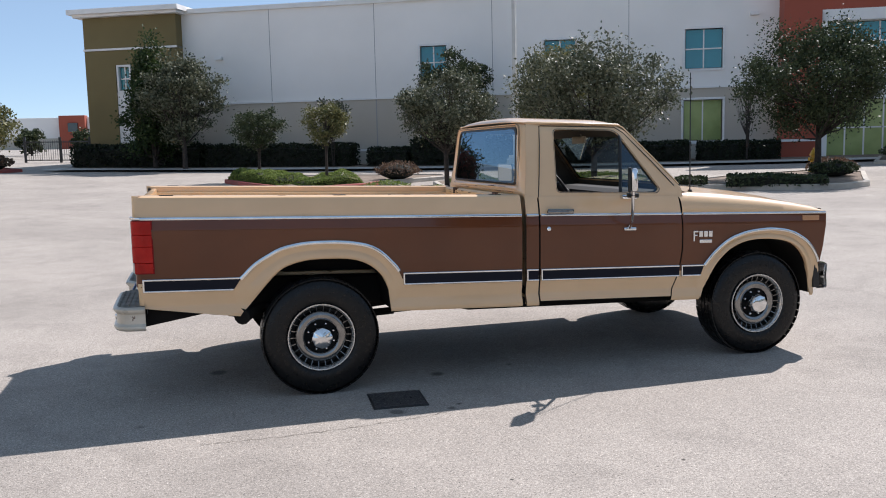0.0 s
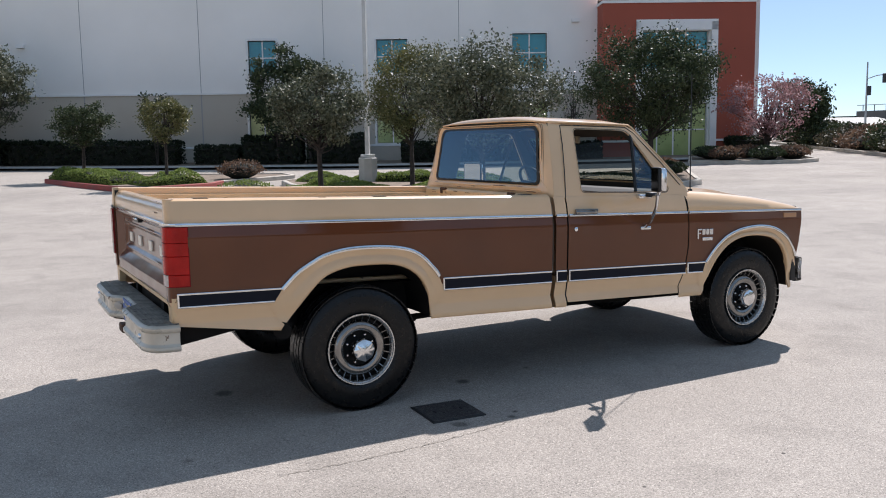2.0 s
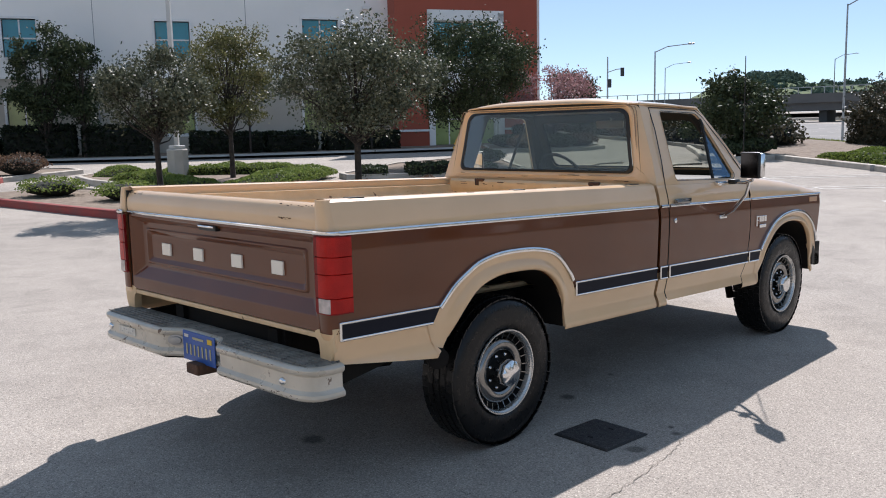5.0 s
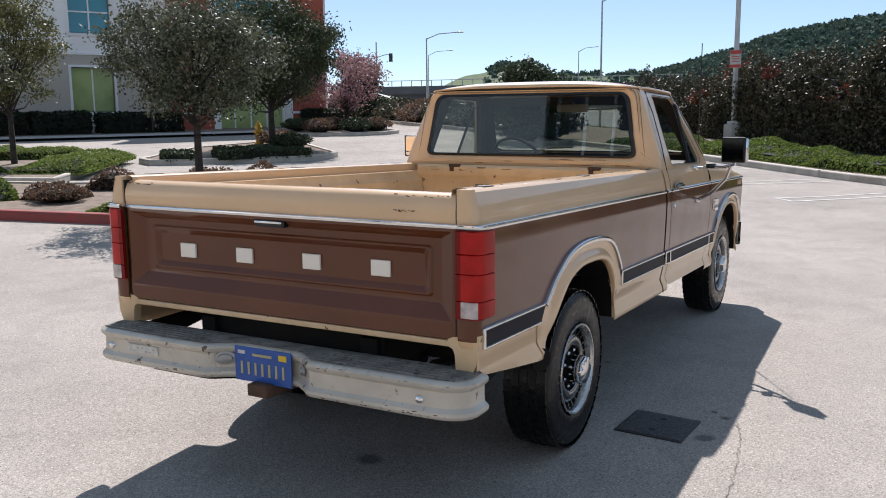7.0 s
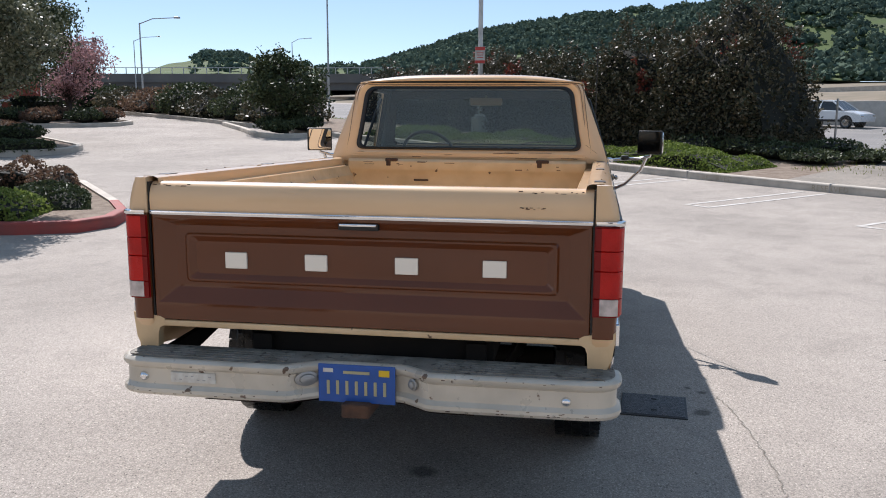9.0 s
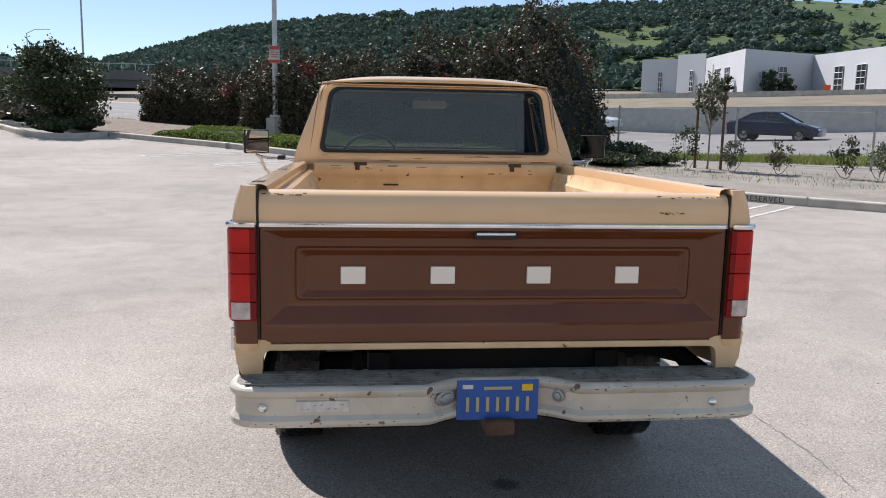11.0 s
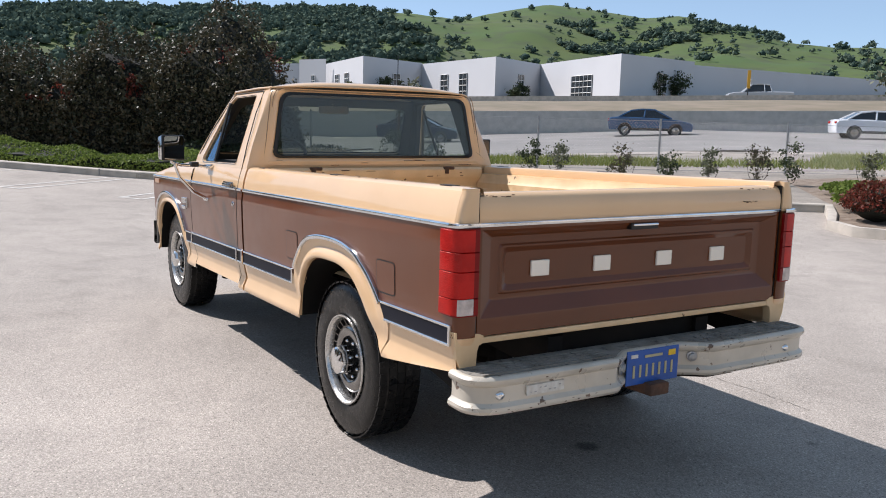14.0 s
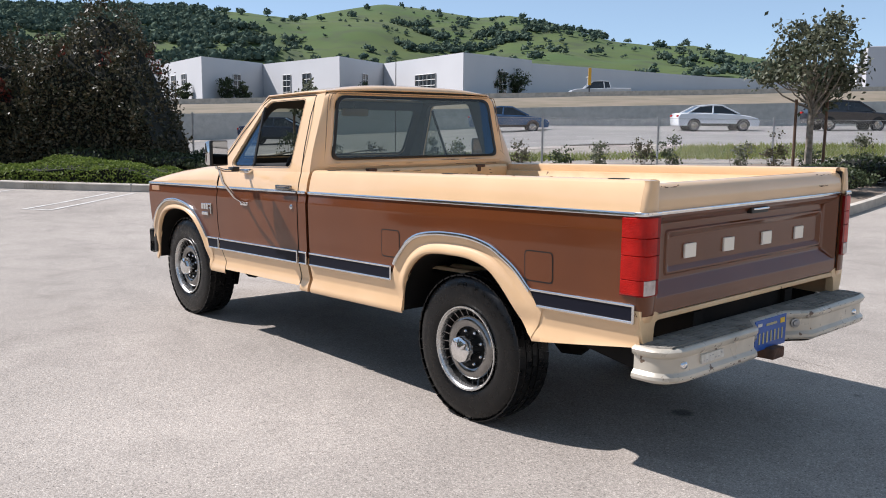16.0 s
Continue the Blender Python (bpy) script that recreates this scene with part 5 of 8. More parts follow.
# sign posts along the upper road
for az, d, z0, z1, col, w_ in (((65.5, -39.7), 0, 2.5, 4.1, (0.80, 0.12, 0.03), 0.62), ((47.7, -59.5), 0, 3.4, 6.5, (0.70, 0.36, 0.03), 0.28)):
    p = (*az, z0)
    t = thing("road_sign", "orange warning sign on a thin post beside the upper road", "road sign", at=p)
    bm = bmesh.new()
    tube(bm, [(0, 0, -0.6), (0, 0, z1 - z0)], 0.05, 6)
    part("post", bm, BLACK_METAL, t)
    bm = bmesh.new()
    hh_ = (z1 - z0) * 0.5
    box(bm, (-0.06, 0.04, z1 - z0 - hh_ / 2), (0.05, w_, hh_), 0.12 if w_ > 0.5 else 0.01, Euler((0, 0, radians(-35))).to_matrix())
    part("sign_panel", bm, mat("orange_sign" if w_ > 0.5 else "amber_sign", col, 0.6), t)
lp = thing("upper_lamp_post", "short white lamp post beside the upper road", "lamp post", at=(66.8, -83.0, 4.0))
bm = bmesh.new()
tube(bm, [(0, 0, -0.5), (0, 0, 3.1)], 0.09, 6)
part("pole", bm, POLE_WHITE, lp)
bm = bmesh.new()
box(bm, (0, -0.25, 3.15), (0.3, 0.8, 0.14), 0.03)
part("lamp_head", bm, POLE_WHITE, lp)

# ---- hills ----
RIDGE = [(95, 0.9), (60, 0.9), (40, 0.9), (30, 1.0), (28, 1.6), (26.7, 2.2), (25.2, 2.45), (24.3, 2.85), (22.0, 2.85), (21.0, 2.35), (19.5, 2.2), (17, 2.1), (14.1, 2.15), (12.1, 2.7), (10.0, 3.3), (7.3, 4.2), (4.1, 4.8), (0.5, 5.3), (-4, 5.6), (-8.5, 5.85), (-16, 6.3), (-22, 6.6), (-27, 6.65), (-29, 6.6), (-32.3, 6.3), (-35, 6.9), (-37.9, 7.35), (-41, 7.0), (-43.9, 6.55), (-46, 6.7), (-49.2, 6.1), (-52.6, 5.05), (-55, 4.75), (-57.5, 4.75), (-60.8, 4.05), (-66, 3.2), (-75, 2.3), (-90, 1.8), (-110, 1.6)]


def ridge(az):
    return float(np.interp(-az, [-r[0] for r in RIDGE], [r[1] for r in RIDGE]))


def hill_z(az, r):
    """The hillside at a bearing and a distance."""
    r1 = 520 + 60 * math.sin(az * 0.11) + 40 * math.sin(az * 0.29 + 1)
    top = 1.65 + r1 * math.tan(radians(ridge(az)))
    u = max(0.0, min(1.0, (r - 250) / (r1 - 250)))
    base = 7.0
    prof = u ** 1.15 * (1.0 + 0.35 * u * (1 - u))
    x, y = r * math.cos(radians(az)), r * math.sin(radians(az))
    rough = 6.0 * noise.noise(Vector((x * 0.012, y * 0.012, 1))) + 2.2 * noise.noise(Vector((x * 0.04, y * 0.04, 2)))
    z = base + (top - base) * prof + rough * math.sin(math.pi * u) * min(1, (top - base) / 25)
    if r > r1:
        z = top - (r - r1) * 0.25
    return z


azs = np.arange(60, -96, -0.5)
rs_ = list(np.linspace(235, 640, 46))
verts, faces = [], []
for az in azs:
    for r in rs_:
        p = far(az, r, 0)
        verts.append((p.x, p.y, hill_z(az, r)))
nr = len(rs_)
for i in range(len(azs) - 1):
    for j in range(nr - 1):
        a = i * nr + j
        faces.append((a, a + 1, a + nr + 1, a + nr))
hill = tagged(from_arrays("hills", np.array(verts), faces, HILL), "green grassy hills behind the freeway", "hills", kind="structure")
for p in hill.data.polygons:
    p.use_smooth = True


def hill_trees():
    """Woods on the hills: every tree a small heap of leaf clumps, dense on the shaded slopes and thin on the bald hill."""
    rng = np.random.default_rng(9)
    V, F, C, S = [], [], [], []
    count = 0
    base = np.array([(math.cos(a) * s, math.sin(a) * s, z) for z, s in ((-0.45, 0.75), (0.25, 1.0)) for a in np.linspace(0, 2 * math.pi, 6, endpoint=False)] + [(0, 0, 0.85)])
    bf = [(i, (i + 1) % 6, 6 + (i + 1) % 6, 6 + i) for i in range(6)] + [(6 + i, 6 + (i + 1) % 6, 12) for i in range(6)]
    while count < 17500:
        az = rng.uniform(-75, 25.2)
        r = 245 + 330 * rng.random() ** 0.8
        p = far(az, r, 0)
        wood = 0.6 * noise.noise(Vector((p.x * 0.011, p.y * 0.011, 5))) + 0.75 * noise.noise(Vector((p.x * 0.06, p.y * 0.06, 6)))
        bald = float(np.interp(-az, [-32, 26, 33, 75], [0.20, 0.20, -0.52, -0.50]))
        if az < -31 and rng.random() < 0.02:
            wood += 0.8
        if az > -29 and rng.random() < 0.35:
            continue
        low = 0.30 * max(0.0, 1 - (r - 245) / 90) if az < -30 else (-0.25 * max(0.0, 1 - (r - 245) / 60))
        if az > 14 and not (21.4 < az < 24.6 and r > 470) and rng.random() > 0.06:
            continue
        if wood + bald + low < rng.normal(0, 0.09):
            continue
        z = hill_z(az, r)
        s = (0.7 + 1.9 * rng.random() ** 2.2) * (0.95 if az < -33 else 1.0)
        mid = np.array((p.x, p.y, z + s * 0.75))
        i0 = len(V)
        V.extend((base * s * 0.85 * rng.uniform(0.75, 1.2, (13, 1)) + mid).tolist())
        F.extend([tuple(i0 + q for q in f) for f in bf])
        g = rng.normal(size=(20, 3))
        g *= (s * rng.uniform(0.75, 1.25, 20) / np.linalg.norm(g, axis=1))[:, None]
        g[:, 2] = np.abs(g[:, 2]) - 0.25 * s
        C.append(mid + g)
        S.append(rng.uniform(0.22, 0.5, 20) * s)
        count += 1
    lv, lf = leaves(np.concatenate(C), np.concatenate(S), rng, aspect=0.8)
    lf = lf + len(V)
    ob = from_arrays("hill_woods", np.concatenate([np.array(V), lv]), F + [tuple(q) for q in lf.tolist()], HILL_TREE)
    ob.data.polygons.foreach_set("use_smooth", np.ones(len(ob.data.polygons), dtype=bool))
    return tagged(ob, "dark oak woods scattered over the green hills, with bluish haze in their colour", "woods", kind="stuff")


hill_trees()

# ---- overpass ----
ov = thing("road_overpass", "dark concrete road overpass with a railing, beyond the lot", "bridge", at=(0, 0, 0))
a, b = far(31.5, 150, 0), far(10.5, 135, 0)
e = (b - a).normalized()
n_ = Vector((-e.y, e.x, 0))
if n_.dot(CAMP - a) < 0:
    n_ = -n_
BRIDGE = mat("bridge_concrete", (0.15, 0.14, 0.13), 0.9, second=(0.11, 0.105, 0.10), scale=0.3)


def slab(name, z0, z1, o0, o1, material, s0=0.0, s1=1.0):
    bm = bmesh.new()
    p, q = a.lerp(b, s0), a.lerp(b, s1)
    vs = [bm.verts.new((*(v + n_ * o).xy, z)) for z in (z0, z1) for v, o in ((p, o0), (q, o0), (q, o1), (p, o1))]
    for f in ((0, 1, 5, 4), (1, 2, 6, 5), (2, 3, 7, 6), (3, 0, 4, 7), (4, 5, 6, 7), (3, 2, 1, 0)):
        bm.faces.new([vs[i] for i in f])
    return part(name, bm, material, ov)


slab("deck", 4.4, 5.0, -5, 5, BRIDGE)
slab("girder", 3.3, 4.4, 3.6, 4.4, BRIDGE)
slab("girder", 3.3, 4.4, -1, 0, BRIDGE)
slab("parapet", 5.0, 5.7, 4.7, 5.0, BRIDGE)
slab("handrail", 6.55, 6.65, 4.8, 4.9, GALV)
for k in range(30):
    s = (k + 0.5) / 30
    slab("rail_post", 5.7, 6.55, 4.8, 4.9, GALV, s, s + 0.002)
for s in (0.02, 0.34, 0.66, 0.97):
    slab("pier", 0.5, 3.4, -2, 2.5, BRIDGE, s, s + 0.02)
# pale ramp rising to it
bm = bmesh.new()
p0, p1 = far(36, 70), far(27.5, 120)
loft(bm, [[(p.x + ox, p.y + oy, z) for p, ox, oy, z in ((p0, 0, 0, 2.2), (p1, 0, 0, 2.6))], [(p0.x + 10, p0.y + 16, 3.8), (p1.x + 12, p1.y + 16, 4.6)]])
tagged(part("ramp", bm, CONCRETE), "pale concrete ramp rising to the overpass", "ramp", kind="structure")

# ---- gate and buildings beyond the lot's far corner ----
g0, g1 = Vector((-10.7, 51.7, 0)), Vector((-4.8, 49.3, 0))
gate = thing("iron_gate", "black iron bar gate across a drive", "gate", at=drop(-9.0, 50.5))
go = Vector(gate.location)
for u in (0.0, 0.36, 0.66, 1.0):
    p = g0.lerp(g1, u)
    bm = bmesh.new()
    box(bm, Vector((p.x, p.y, gz(p.x, p.y) + 0.75)) - go, (0.14, 0.14, 1.6), 0.01)
    part("gate_post", bm, BLACK_METAL, gate)
for h in (0.15, 1.25):
    bm = bmesh.new()
    tube(bm, [Vector((g0.x, g0.y, gz(g0.x, g0.y) + h)) - go, Vector((g1.x, g1.y, gz(g1.x, g1.y) + h)) - go], 0.03, 4)
    part("gate_rail", bm, BLACK_METAL, gate)
for k in range(44):
    p = g0.lerp(g1, (k + 0.5) / 44)
    bm = bmesh.new()
    tube(bm, [Vector((p.x, p.y, gz(p.x, p.y) + 0.1)) - go, Vector((p.x, p.y, gz(p.x, p.y) + 1.35)) - go], 0.012, 4)
    part("gate_bar", bm, BLACK_METAL, gate)
fb_ = thing("far_warehouse", "distant grey and brick-red warehouse beyond the gate", "building", at=(-22, 118, gz(-22, 118)))
bm = bmesh.new()
box(bm, (0, 0, 1.1), (60, 8, 5.6), 0.05, Euler((0, 0, radians(-12))).to_matrix())
part("wall", bm, WALL_WHITE, fb_)
for x, w_ in ((6.8, 3.2), (21, 5)):
    bm = bmesh.new()
    box(bm, (x, -4.4 - x * 0.21, 1.2), (w_, 1.2, 5.8), 0.05, Euler((0, 0, radians(-12))).to_matrix())
    part("brick_bay", bm, WALL_RED, fb_)
    bm = bmesh.new()
    box(bm, (x, -5.1 - x * 0.21, 2.6), (1.2, 0.3, 1.1), 0.02, Euler((0, 0, radians(-12))).to_matrix())
    part("window", bm, DARK_GLASS, fb_)
bm = bmesh.new()
box(bm, (0, -4.3, 0.0), (60, 0.3, 2.6), 0.02, Euler((0, 0, radians(-12))).to_matrix())
part("base_band", bm, WALL_BEIGE, fb_)
for i, (x, y, h, lf) in enumerate(((-14.5, 60, 4.2, LEAF_YEL), (-17, 63, 4.5, LEAF_DARK), (-13.0, 68, 2.2, LEAF_DARK), (-9.5, 70, 2.0, LEAF_DARK), (-6.5, 71, 2.2, LEAF_DARK))):
    tree("gate_tree", (x, y), (h * 0.95, h * 0.9, h * 0.9), h * 0.08, lf, "leafy tree beyond the gate", 350 + i, 1400, 0.16, clumps=50, group="trees beyond the gate")
shrub("rust_shrub", (-10.9, 40.5), (1.4, 1.3, 2.6), LEAF_RED, "rust-red upright shrub near the gate", 357, 900, 0.12)
kerb_line("kerb_far_corner", [(-14, 37.0), (-9.4, 37.4), (-8.6, 38.3), (-10, 41)], RED_KERB, "red painted kerb of a far island")
for i, (x, y) in enumerate(((-9.9, 38.6), (-11.2, 38.4))):
    shrub("far_shrub", (x, y), (1.8, 1.5, 0.7), LEAF_DRY, "low russet shrub on the far island", 360 + i, 600, 0.08)

# ---- the pickup truck ----
TAN = mat("tan_paint", (0.735, 0.490, 0.278), 0.36, second=(0.695, 0.460, 0.258), scale=3.0, coat=0.8, rough_var=0.06, spec=0.25)
TAN_WORN = mat("worn_tan_paint", (0.73, 0.525, 0.305), 0.55, second=(0.61, 0.42, 0.23), scale=6.0, spots=(0.15, 0.085, 0.05), spot_scale=14, spot_amount=-0.25, coat=0.1, rough_var=0.1)
BROWN = mat("brown_paint", (0.127, 0.0365, 0.0108), 0.34, second=(0.107, 0.0305, 0.0091), scale=2.0, coat=0.80, rough_var=0.06, spec=0.08)
CHROME = mat("chrome", (0.78, 0.78, 0.78), 0.12, metal=1.0, second=(0.68, 0.68, 0.68), scale=12.0, rough_var=0.06)
BUMPER_ALU = mat("worn_bumper_metal", (0.60, 0.545, 0.455), 0.34, metal=0.15, second=(0.47, 0.425, 0.350), scale=6.0, spots=(0.15, 0.10, 0.07), spot_scale=17, spot_amount=-0.20, rough_var=0.10)
BUMPER_TOP = mat("bumper_step_rubber", (0.15, 0.135, 0.112), 0.75, second=(0.26, 0.24, 0.205), scale=12.0, spots=(0.05, 0.045, 0.04), spot_scale=35, spot_amount=0.2, bump=0.3, bump_scale=110)
NAVY = mat("dark_vinyl_stripe", (0.007, 0.008, 0.015), 0.5, spec=0.15)
RUBBER = mat("tyre_rubber", (0.0035, 0.0035, 0.0038), 0.32, second=(0.006, 0.0058, 0.0056), scale=12.0, bump=0.08, bump_scale=90, spec=0.30, rough_var=0.12)
BLACK = mat("black_trim", (0.006, 0.006, 0.006), 0.45)
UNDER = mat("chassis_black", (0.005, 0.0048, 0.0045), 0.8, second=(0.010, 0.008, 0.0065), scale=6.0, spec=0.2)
RIM_GREY = mat("rim_silver", (0.27, 0.262, 0.252), 0.14, metal=0.95, second=(0.21, 0.205, 0.20), scale=20.0, rough_var=0.04)
RIM_RING = mat("rim_ring_metal", (0.62, 0.61, 0.59), 0.28, metal=0.85, second=(0.50, 0.49, 0.47), scale=15.0, rough_var=0.08)
RIM_DARK = mat("rim_slots_black", (0.006, 0.006, 0.006), 0.6, spec=0.2)
RED_LENS = mat("red_lens", (0.50, 0.012, 0.008), 0.2, second=(0.33, 0.006, 0.004), scale=9.0, spec=0.08, coat=0.35, bump=0.25, bump_scale=160)
RED_DEEP = mat("red_lens_deep", (0.19, 0.004, 0.004), 0.25, spec=0.1, coat=0.3)
CLEAR_LENS = mat("clear_lens", (0.62, 0.52, 0.48), 0.25, second=(0.40, 0.34, 0.31), scale=30.0, coat=0.2)
AMBER = mat("amber_lens", (0.45, 0.22, 0.10), 0.3, coat=0.5)
WHITE_PAINT = mat("white_lettering", (0.88, 0.80, 0.68), 0.5, spec=0.3)
PLATE_BLUE = mat("plate_blue", (0.012, 0.085, 0.36), 0.4, second=(0.012, 0.075, 0.30), scale=20.0)
PLATE_YEL = mat("plate_yellow", (0.42, 0.38, 0.22), 0.5)
TAG_YEL = mat("plate_sticker_yellow", (0.75, 0.48, 0.02), 0.5)
STICKER = mat("paper_sticker", (0.66, 0.64, 0.58), 0.6, second=(0.54, 0.50, 0.44), scale=40.0)
INTERIOR = mat("interior_vinyl", (0.06, 0.042, 0.031), 0.7, second=(0.045, 0.032, 0.024), scale=9.0)
INTERIOR_DK = mat("interior_dark", (0.022, 0.020, 0.019), 0.65)
HEADLINER = mat("headliner", (0.060, 0.050, 0.040), 0.9)
MIRROR_BACK = mat("pale_mirror_back", (0.42, 0.36, 0.28), 0.6)
RUST = mat("rusty_steel", (0.11, 0.055, 0.032), 0.9, second=(0.06, 0.035, 0.025), scale=18.0, bump=0.4)
# dark tan: painted groove shadow on the press lines, scuffs on the rails
SHADE_SCUFF_TAN = mat("groove_shade_and_scuff", (0.30, 0.20, 0.115), 0.7, second=(0.20, 0.13, 0.075), scale=30.0)
WINDOW = glass_mat("window_glass", (0.56, 0.60, 0.56), 0.0, 0.075, 0.75)
MIRROR = mat("mirror_glass", (0.66, 0.66, 0.66), 0.02, metal=1.0)
# darkened pane: a dark reflection is put into its colour
MIRROR_DIM = mat("darkened_mirror_glass", (0.09, 0.09, 0.095), 0.10, metal=1.0)

RAKE = 0.0323   # the body stands nose-down by this much a metre
YAW = 0.0128    # the truck stands turned by this much off the lot's axes


def mid_y(x):
    """The truck's middle line."""
    return 0.012 - YAW * (x + 1.1)


truck = thing("pickup_truck", "two-tone tan and brown single-cab pickup truck with worn paint", "pickup truck")


def tpart(name, bm, material, parent=None, label="", smooth=0.0, rake=True):
    """A part of the truck, from body heights to its raked stance."""
    for v in bm.verts:
        v.co.z -= RAKE * v.co.x if rake else 0.0
        v.co.y += mid_y(v.co.x)
    return part(name, bm, material, parent or truck, label, smooth)


def side_y(z):
    """Half the width of the body at a height above its sills."""
    return float(np.interp(z, [0.55, 0.575, 0.60, 0.645, 0.66, 0.74, 0.80, 0.90, 1.05, 1.135, 1.143, 1.20, 1.23, 1.27, 1.32, 1.345, 1.36],
                           [0.962, 0.976, 0.972, 0.953, 0.954, 0.972, 0.972, 0.977, 0.9815, 0.983, 0.9825, 0.9755, 0.973, 0.966, 0.953, 0.942, 0.925]))


REAR_IN = smooth_line([(-0.505, 0.585), (-0.455, 0.63), (-0.34, 0.765), (-0.225, 0.875), (-0.08, 0.925), (0.075, 0.935), (0.22, 0.93), (0.31, 0.908), (0.39, 0.86), (0.452, 0.79), (0.485, 0.70), (0.497, 0.575)], 40)
REAR_OUT = smooth_line([(-0.575, 0.74), (-0.48, 0.832), (-0.40, 0.91), (-0.30, 0.972), (-0.219, 1.011), (-0.08, 1.040), (0.08, 1.047), (0.22, 1.041), (0.345, 1.018), (0.43, 0.975), (0.497, 0.912), (0.55, 0.85), (0.60, 0.74)], 40)
FRONT_IN = smooth_line([(2.875, 0.578), (2.925, 0.675), (2.972, 0.772), (3.04, 0.868), (3.135, 0.948), (3.255, 0.997), (3.396, 1.014), (3.54, 1.006), (3.655, 0.978), (3.74, 0.918), (3.80, 0.825), (3.83, 0.70), (3.845, 0.58)], 40)
FRONT_OUT = smooth_line([(2.83, 0.74), (2.902, 0.820), (2.99, 0.92), (3.095, 1.003), (3.19, 1.046), (3.293, 1.073), (3.444, 1.089), (3.56, 1.083), (3.649, 1.066), (3.74, 1.027), (3.815, 0.975), (3.875, 0.90), (3.905, 0.84), (3.93, 0.72)], 40)


def arch_z(x, line):
    xs = np.array([p[0] for p in line])
    if x <= xs.min() or x >= xs.max():
        return -1.0
    return float(np.interp(x, xs, [p[1] for p in line]))


def skin(x0, x1, nx, s, levels, arch=None, over=None, top=None, mats=(0, 1, 0), bottom=None):
    """A body side panel from x0(z) to x1(z), cut out over a wheel; tan, brown and tan again by height."""
    bm = bmesh.new()
    cols = []
    for i in range(nx + 1):
        u = i / nx
        col = []
        for z in levels:
            xa = x0(z) if callable(x0) else x0
            xb = x1(z) if callable(x1) else x1
            x = xa + (xb - xa) * u
            zz = z
            if bottom:
                zz = max(zz, bottom(x))
            if arch:
                zz = max(zz, arch_z(x, arch))
            y = side_y(zz)
            if over and 0.76 < zz < arch_z(x, over) - 0.018:
                y -= 0.022
            if top and z > 1.23:
                tz, ty = top(x, z)
                zz, y = tz, ty
            col.append((x, s * y, zz))
        cols.append(col)
    vs = [[bm.verts.new(p) for p in c] for c in cols]
    for a, b in zip(vs, vs[1:]):
        for k in range(len(levels) - 1):
            q = [a[k], b[k], b[k + 1], a[k + 1]]
            if (a[k].co - a[k + 1].co).length < 1e-4 and (b[k].co - b[k + 1].co).length < 1e-4:
                continue
            f = bm.faces.new(q)
            zm = 0.5 * (levels[k] + levels[k + 1])
            f.material_index = mats[0] if zm < 0.785 else mats[1] if zm < 1.212 else mats[2]
    bmesh.ops.remove_doubles(bm, verts=bm.verts, dist=1e-5)
    bmesh.ops.delete(bm, geom=[v for v in bm.verts if not v.link_faces], context="VERTS")
    return bm


FINE = [0.7455 + 0.012 * k for k in range(1, 30)]
LEV = [0.562, 0.575, 0.60, 0.644, 0.660, 0.70, 0.745, 0.785, 0.84, 0.90, 0.96, 1.02, 1.08, 1.128, 1.135, 1.143, 1.150, 1.180, 1.205, 1.212, 1.24, 1.27, 1.30, 1.325, 1.343]


def bed_bottom(x):
    return 0.562 + 0.075 * max(0.0, min(1.0, (-x - 0.45) / 0.65))


def flare(inner, outer, s, name):
    """The tan lip round a wheel opening, turned in at its edge, with a bright moulding on its outer line."""
    bm = bmesh.new()
    rows = []
    n = len(inner)
    for t, dy in ((0.0, 0.004), (0.10, 0.006), (0.40, -0.007), (0.47, -0.007), (0.56, 0.003), (0.72, 0.013), (0.88, 0.017), (0.96, 0.014), (1.0, 0.006)):
        row = []
        for k, (i, o) in enumerate(zip(inner, outer)):
            e = min(1.0, min(k, n - 1 - k) / 10)
            e = e * e * (3 - 2 * e)
            z = o[1] + (i[1] - o[1]) * t
            y = (side_y(z) + 0.003) * (1 - e) + (side_y(max(z, 0.75)) + dy) * e
            row.append((o[0] + (i[0] - o[0]) * t, s * y, z))
        rows.append(row)
    rows.append([(i[0], s * (side_y(max(i[1], 0.75)) - 0.016), i[1] + 0.003) for i in inner])
    loft(bm, rows)
    fl = tpart(name, bm, TAN, label="tan painted wheel arch lip", smooth=50)
    bm = bmesh.new()
    n0, n1 = 3, len(outer) - 3
    for k, dy in ((0, 0),):
        pts = outer[n0:n1]
        strip = []
        for j, (x, z) in enumerate(pts):
            a, b = pts[max(j - 1, 0)], pts[min(j + 1, len(pts) - 1)]
            d = Vector((b[0] - a[0], b[1] - a[1])).normalized()
            nx_, nz_ = -d.y, d.x
            if nz_ < 0:
                nx_, nz_ = -nx_, -nz_
            strip.append([(x + nx_ * w, s * (side_y(z) + h), z + nz_ * w) for w, h in ((-0.012, 0.006), (-0.010, 0.016), (0.004, 0.019), (0.012, 0.014), (0.013, 0.002))])
        loft(bm, list(zip(*strip)))
    tpart("arch_moulding", bm, CHROME, fl, "bright metal arch moulding", smooth=50)
    return fl


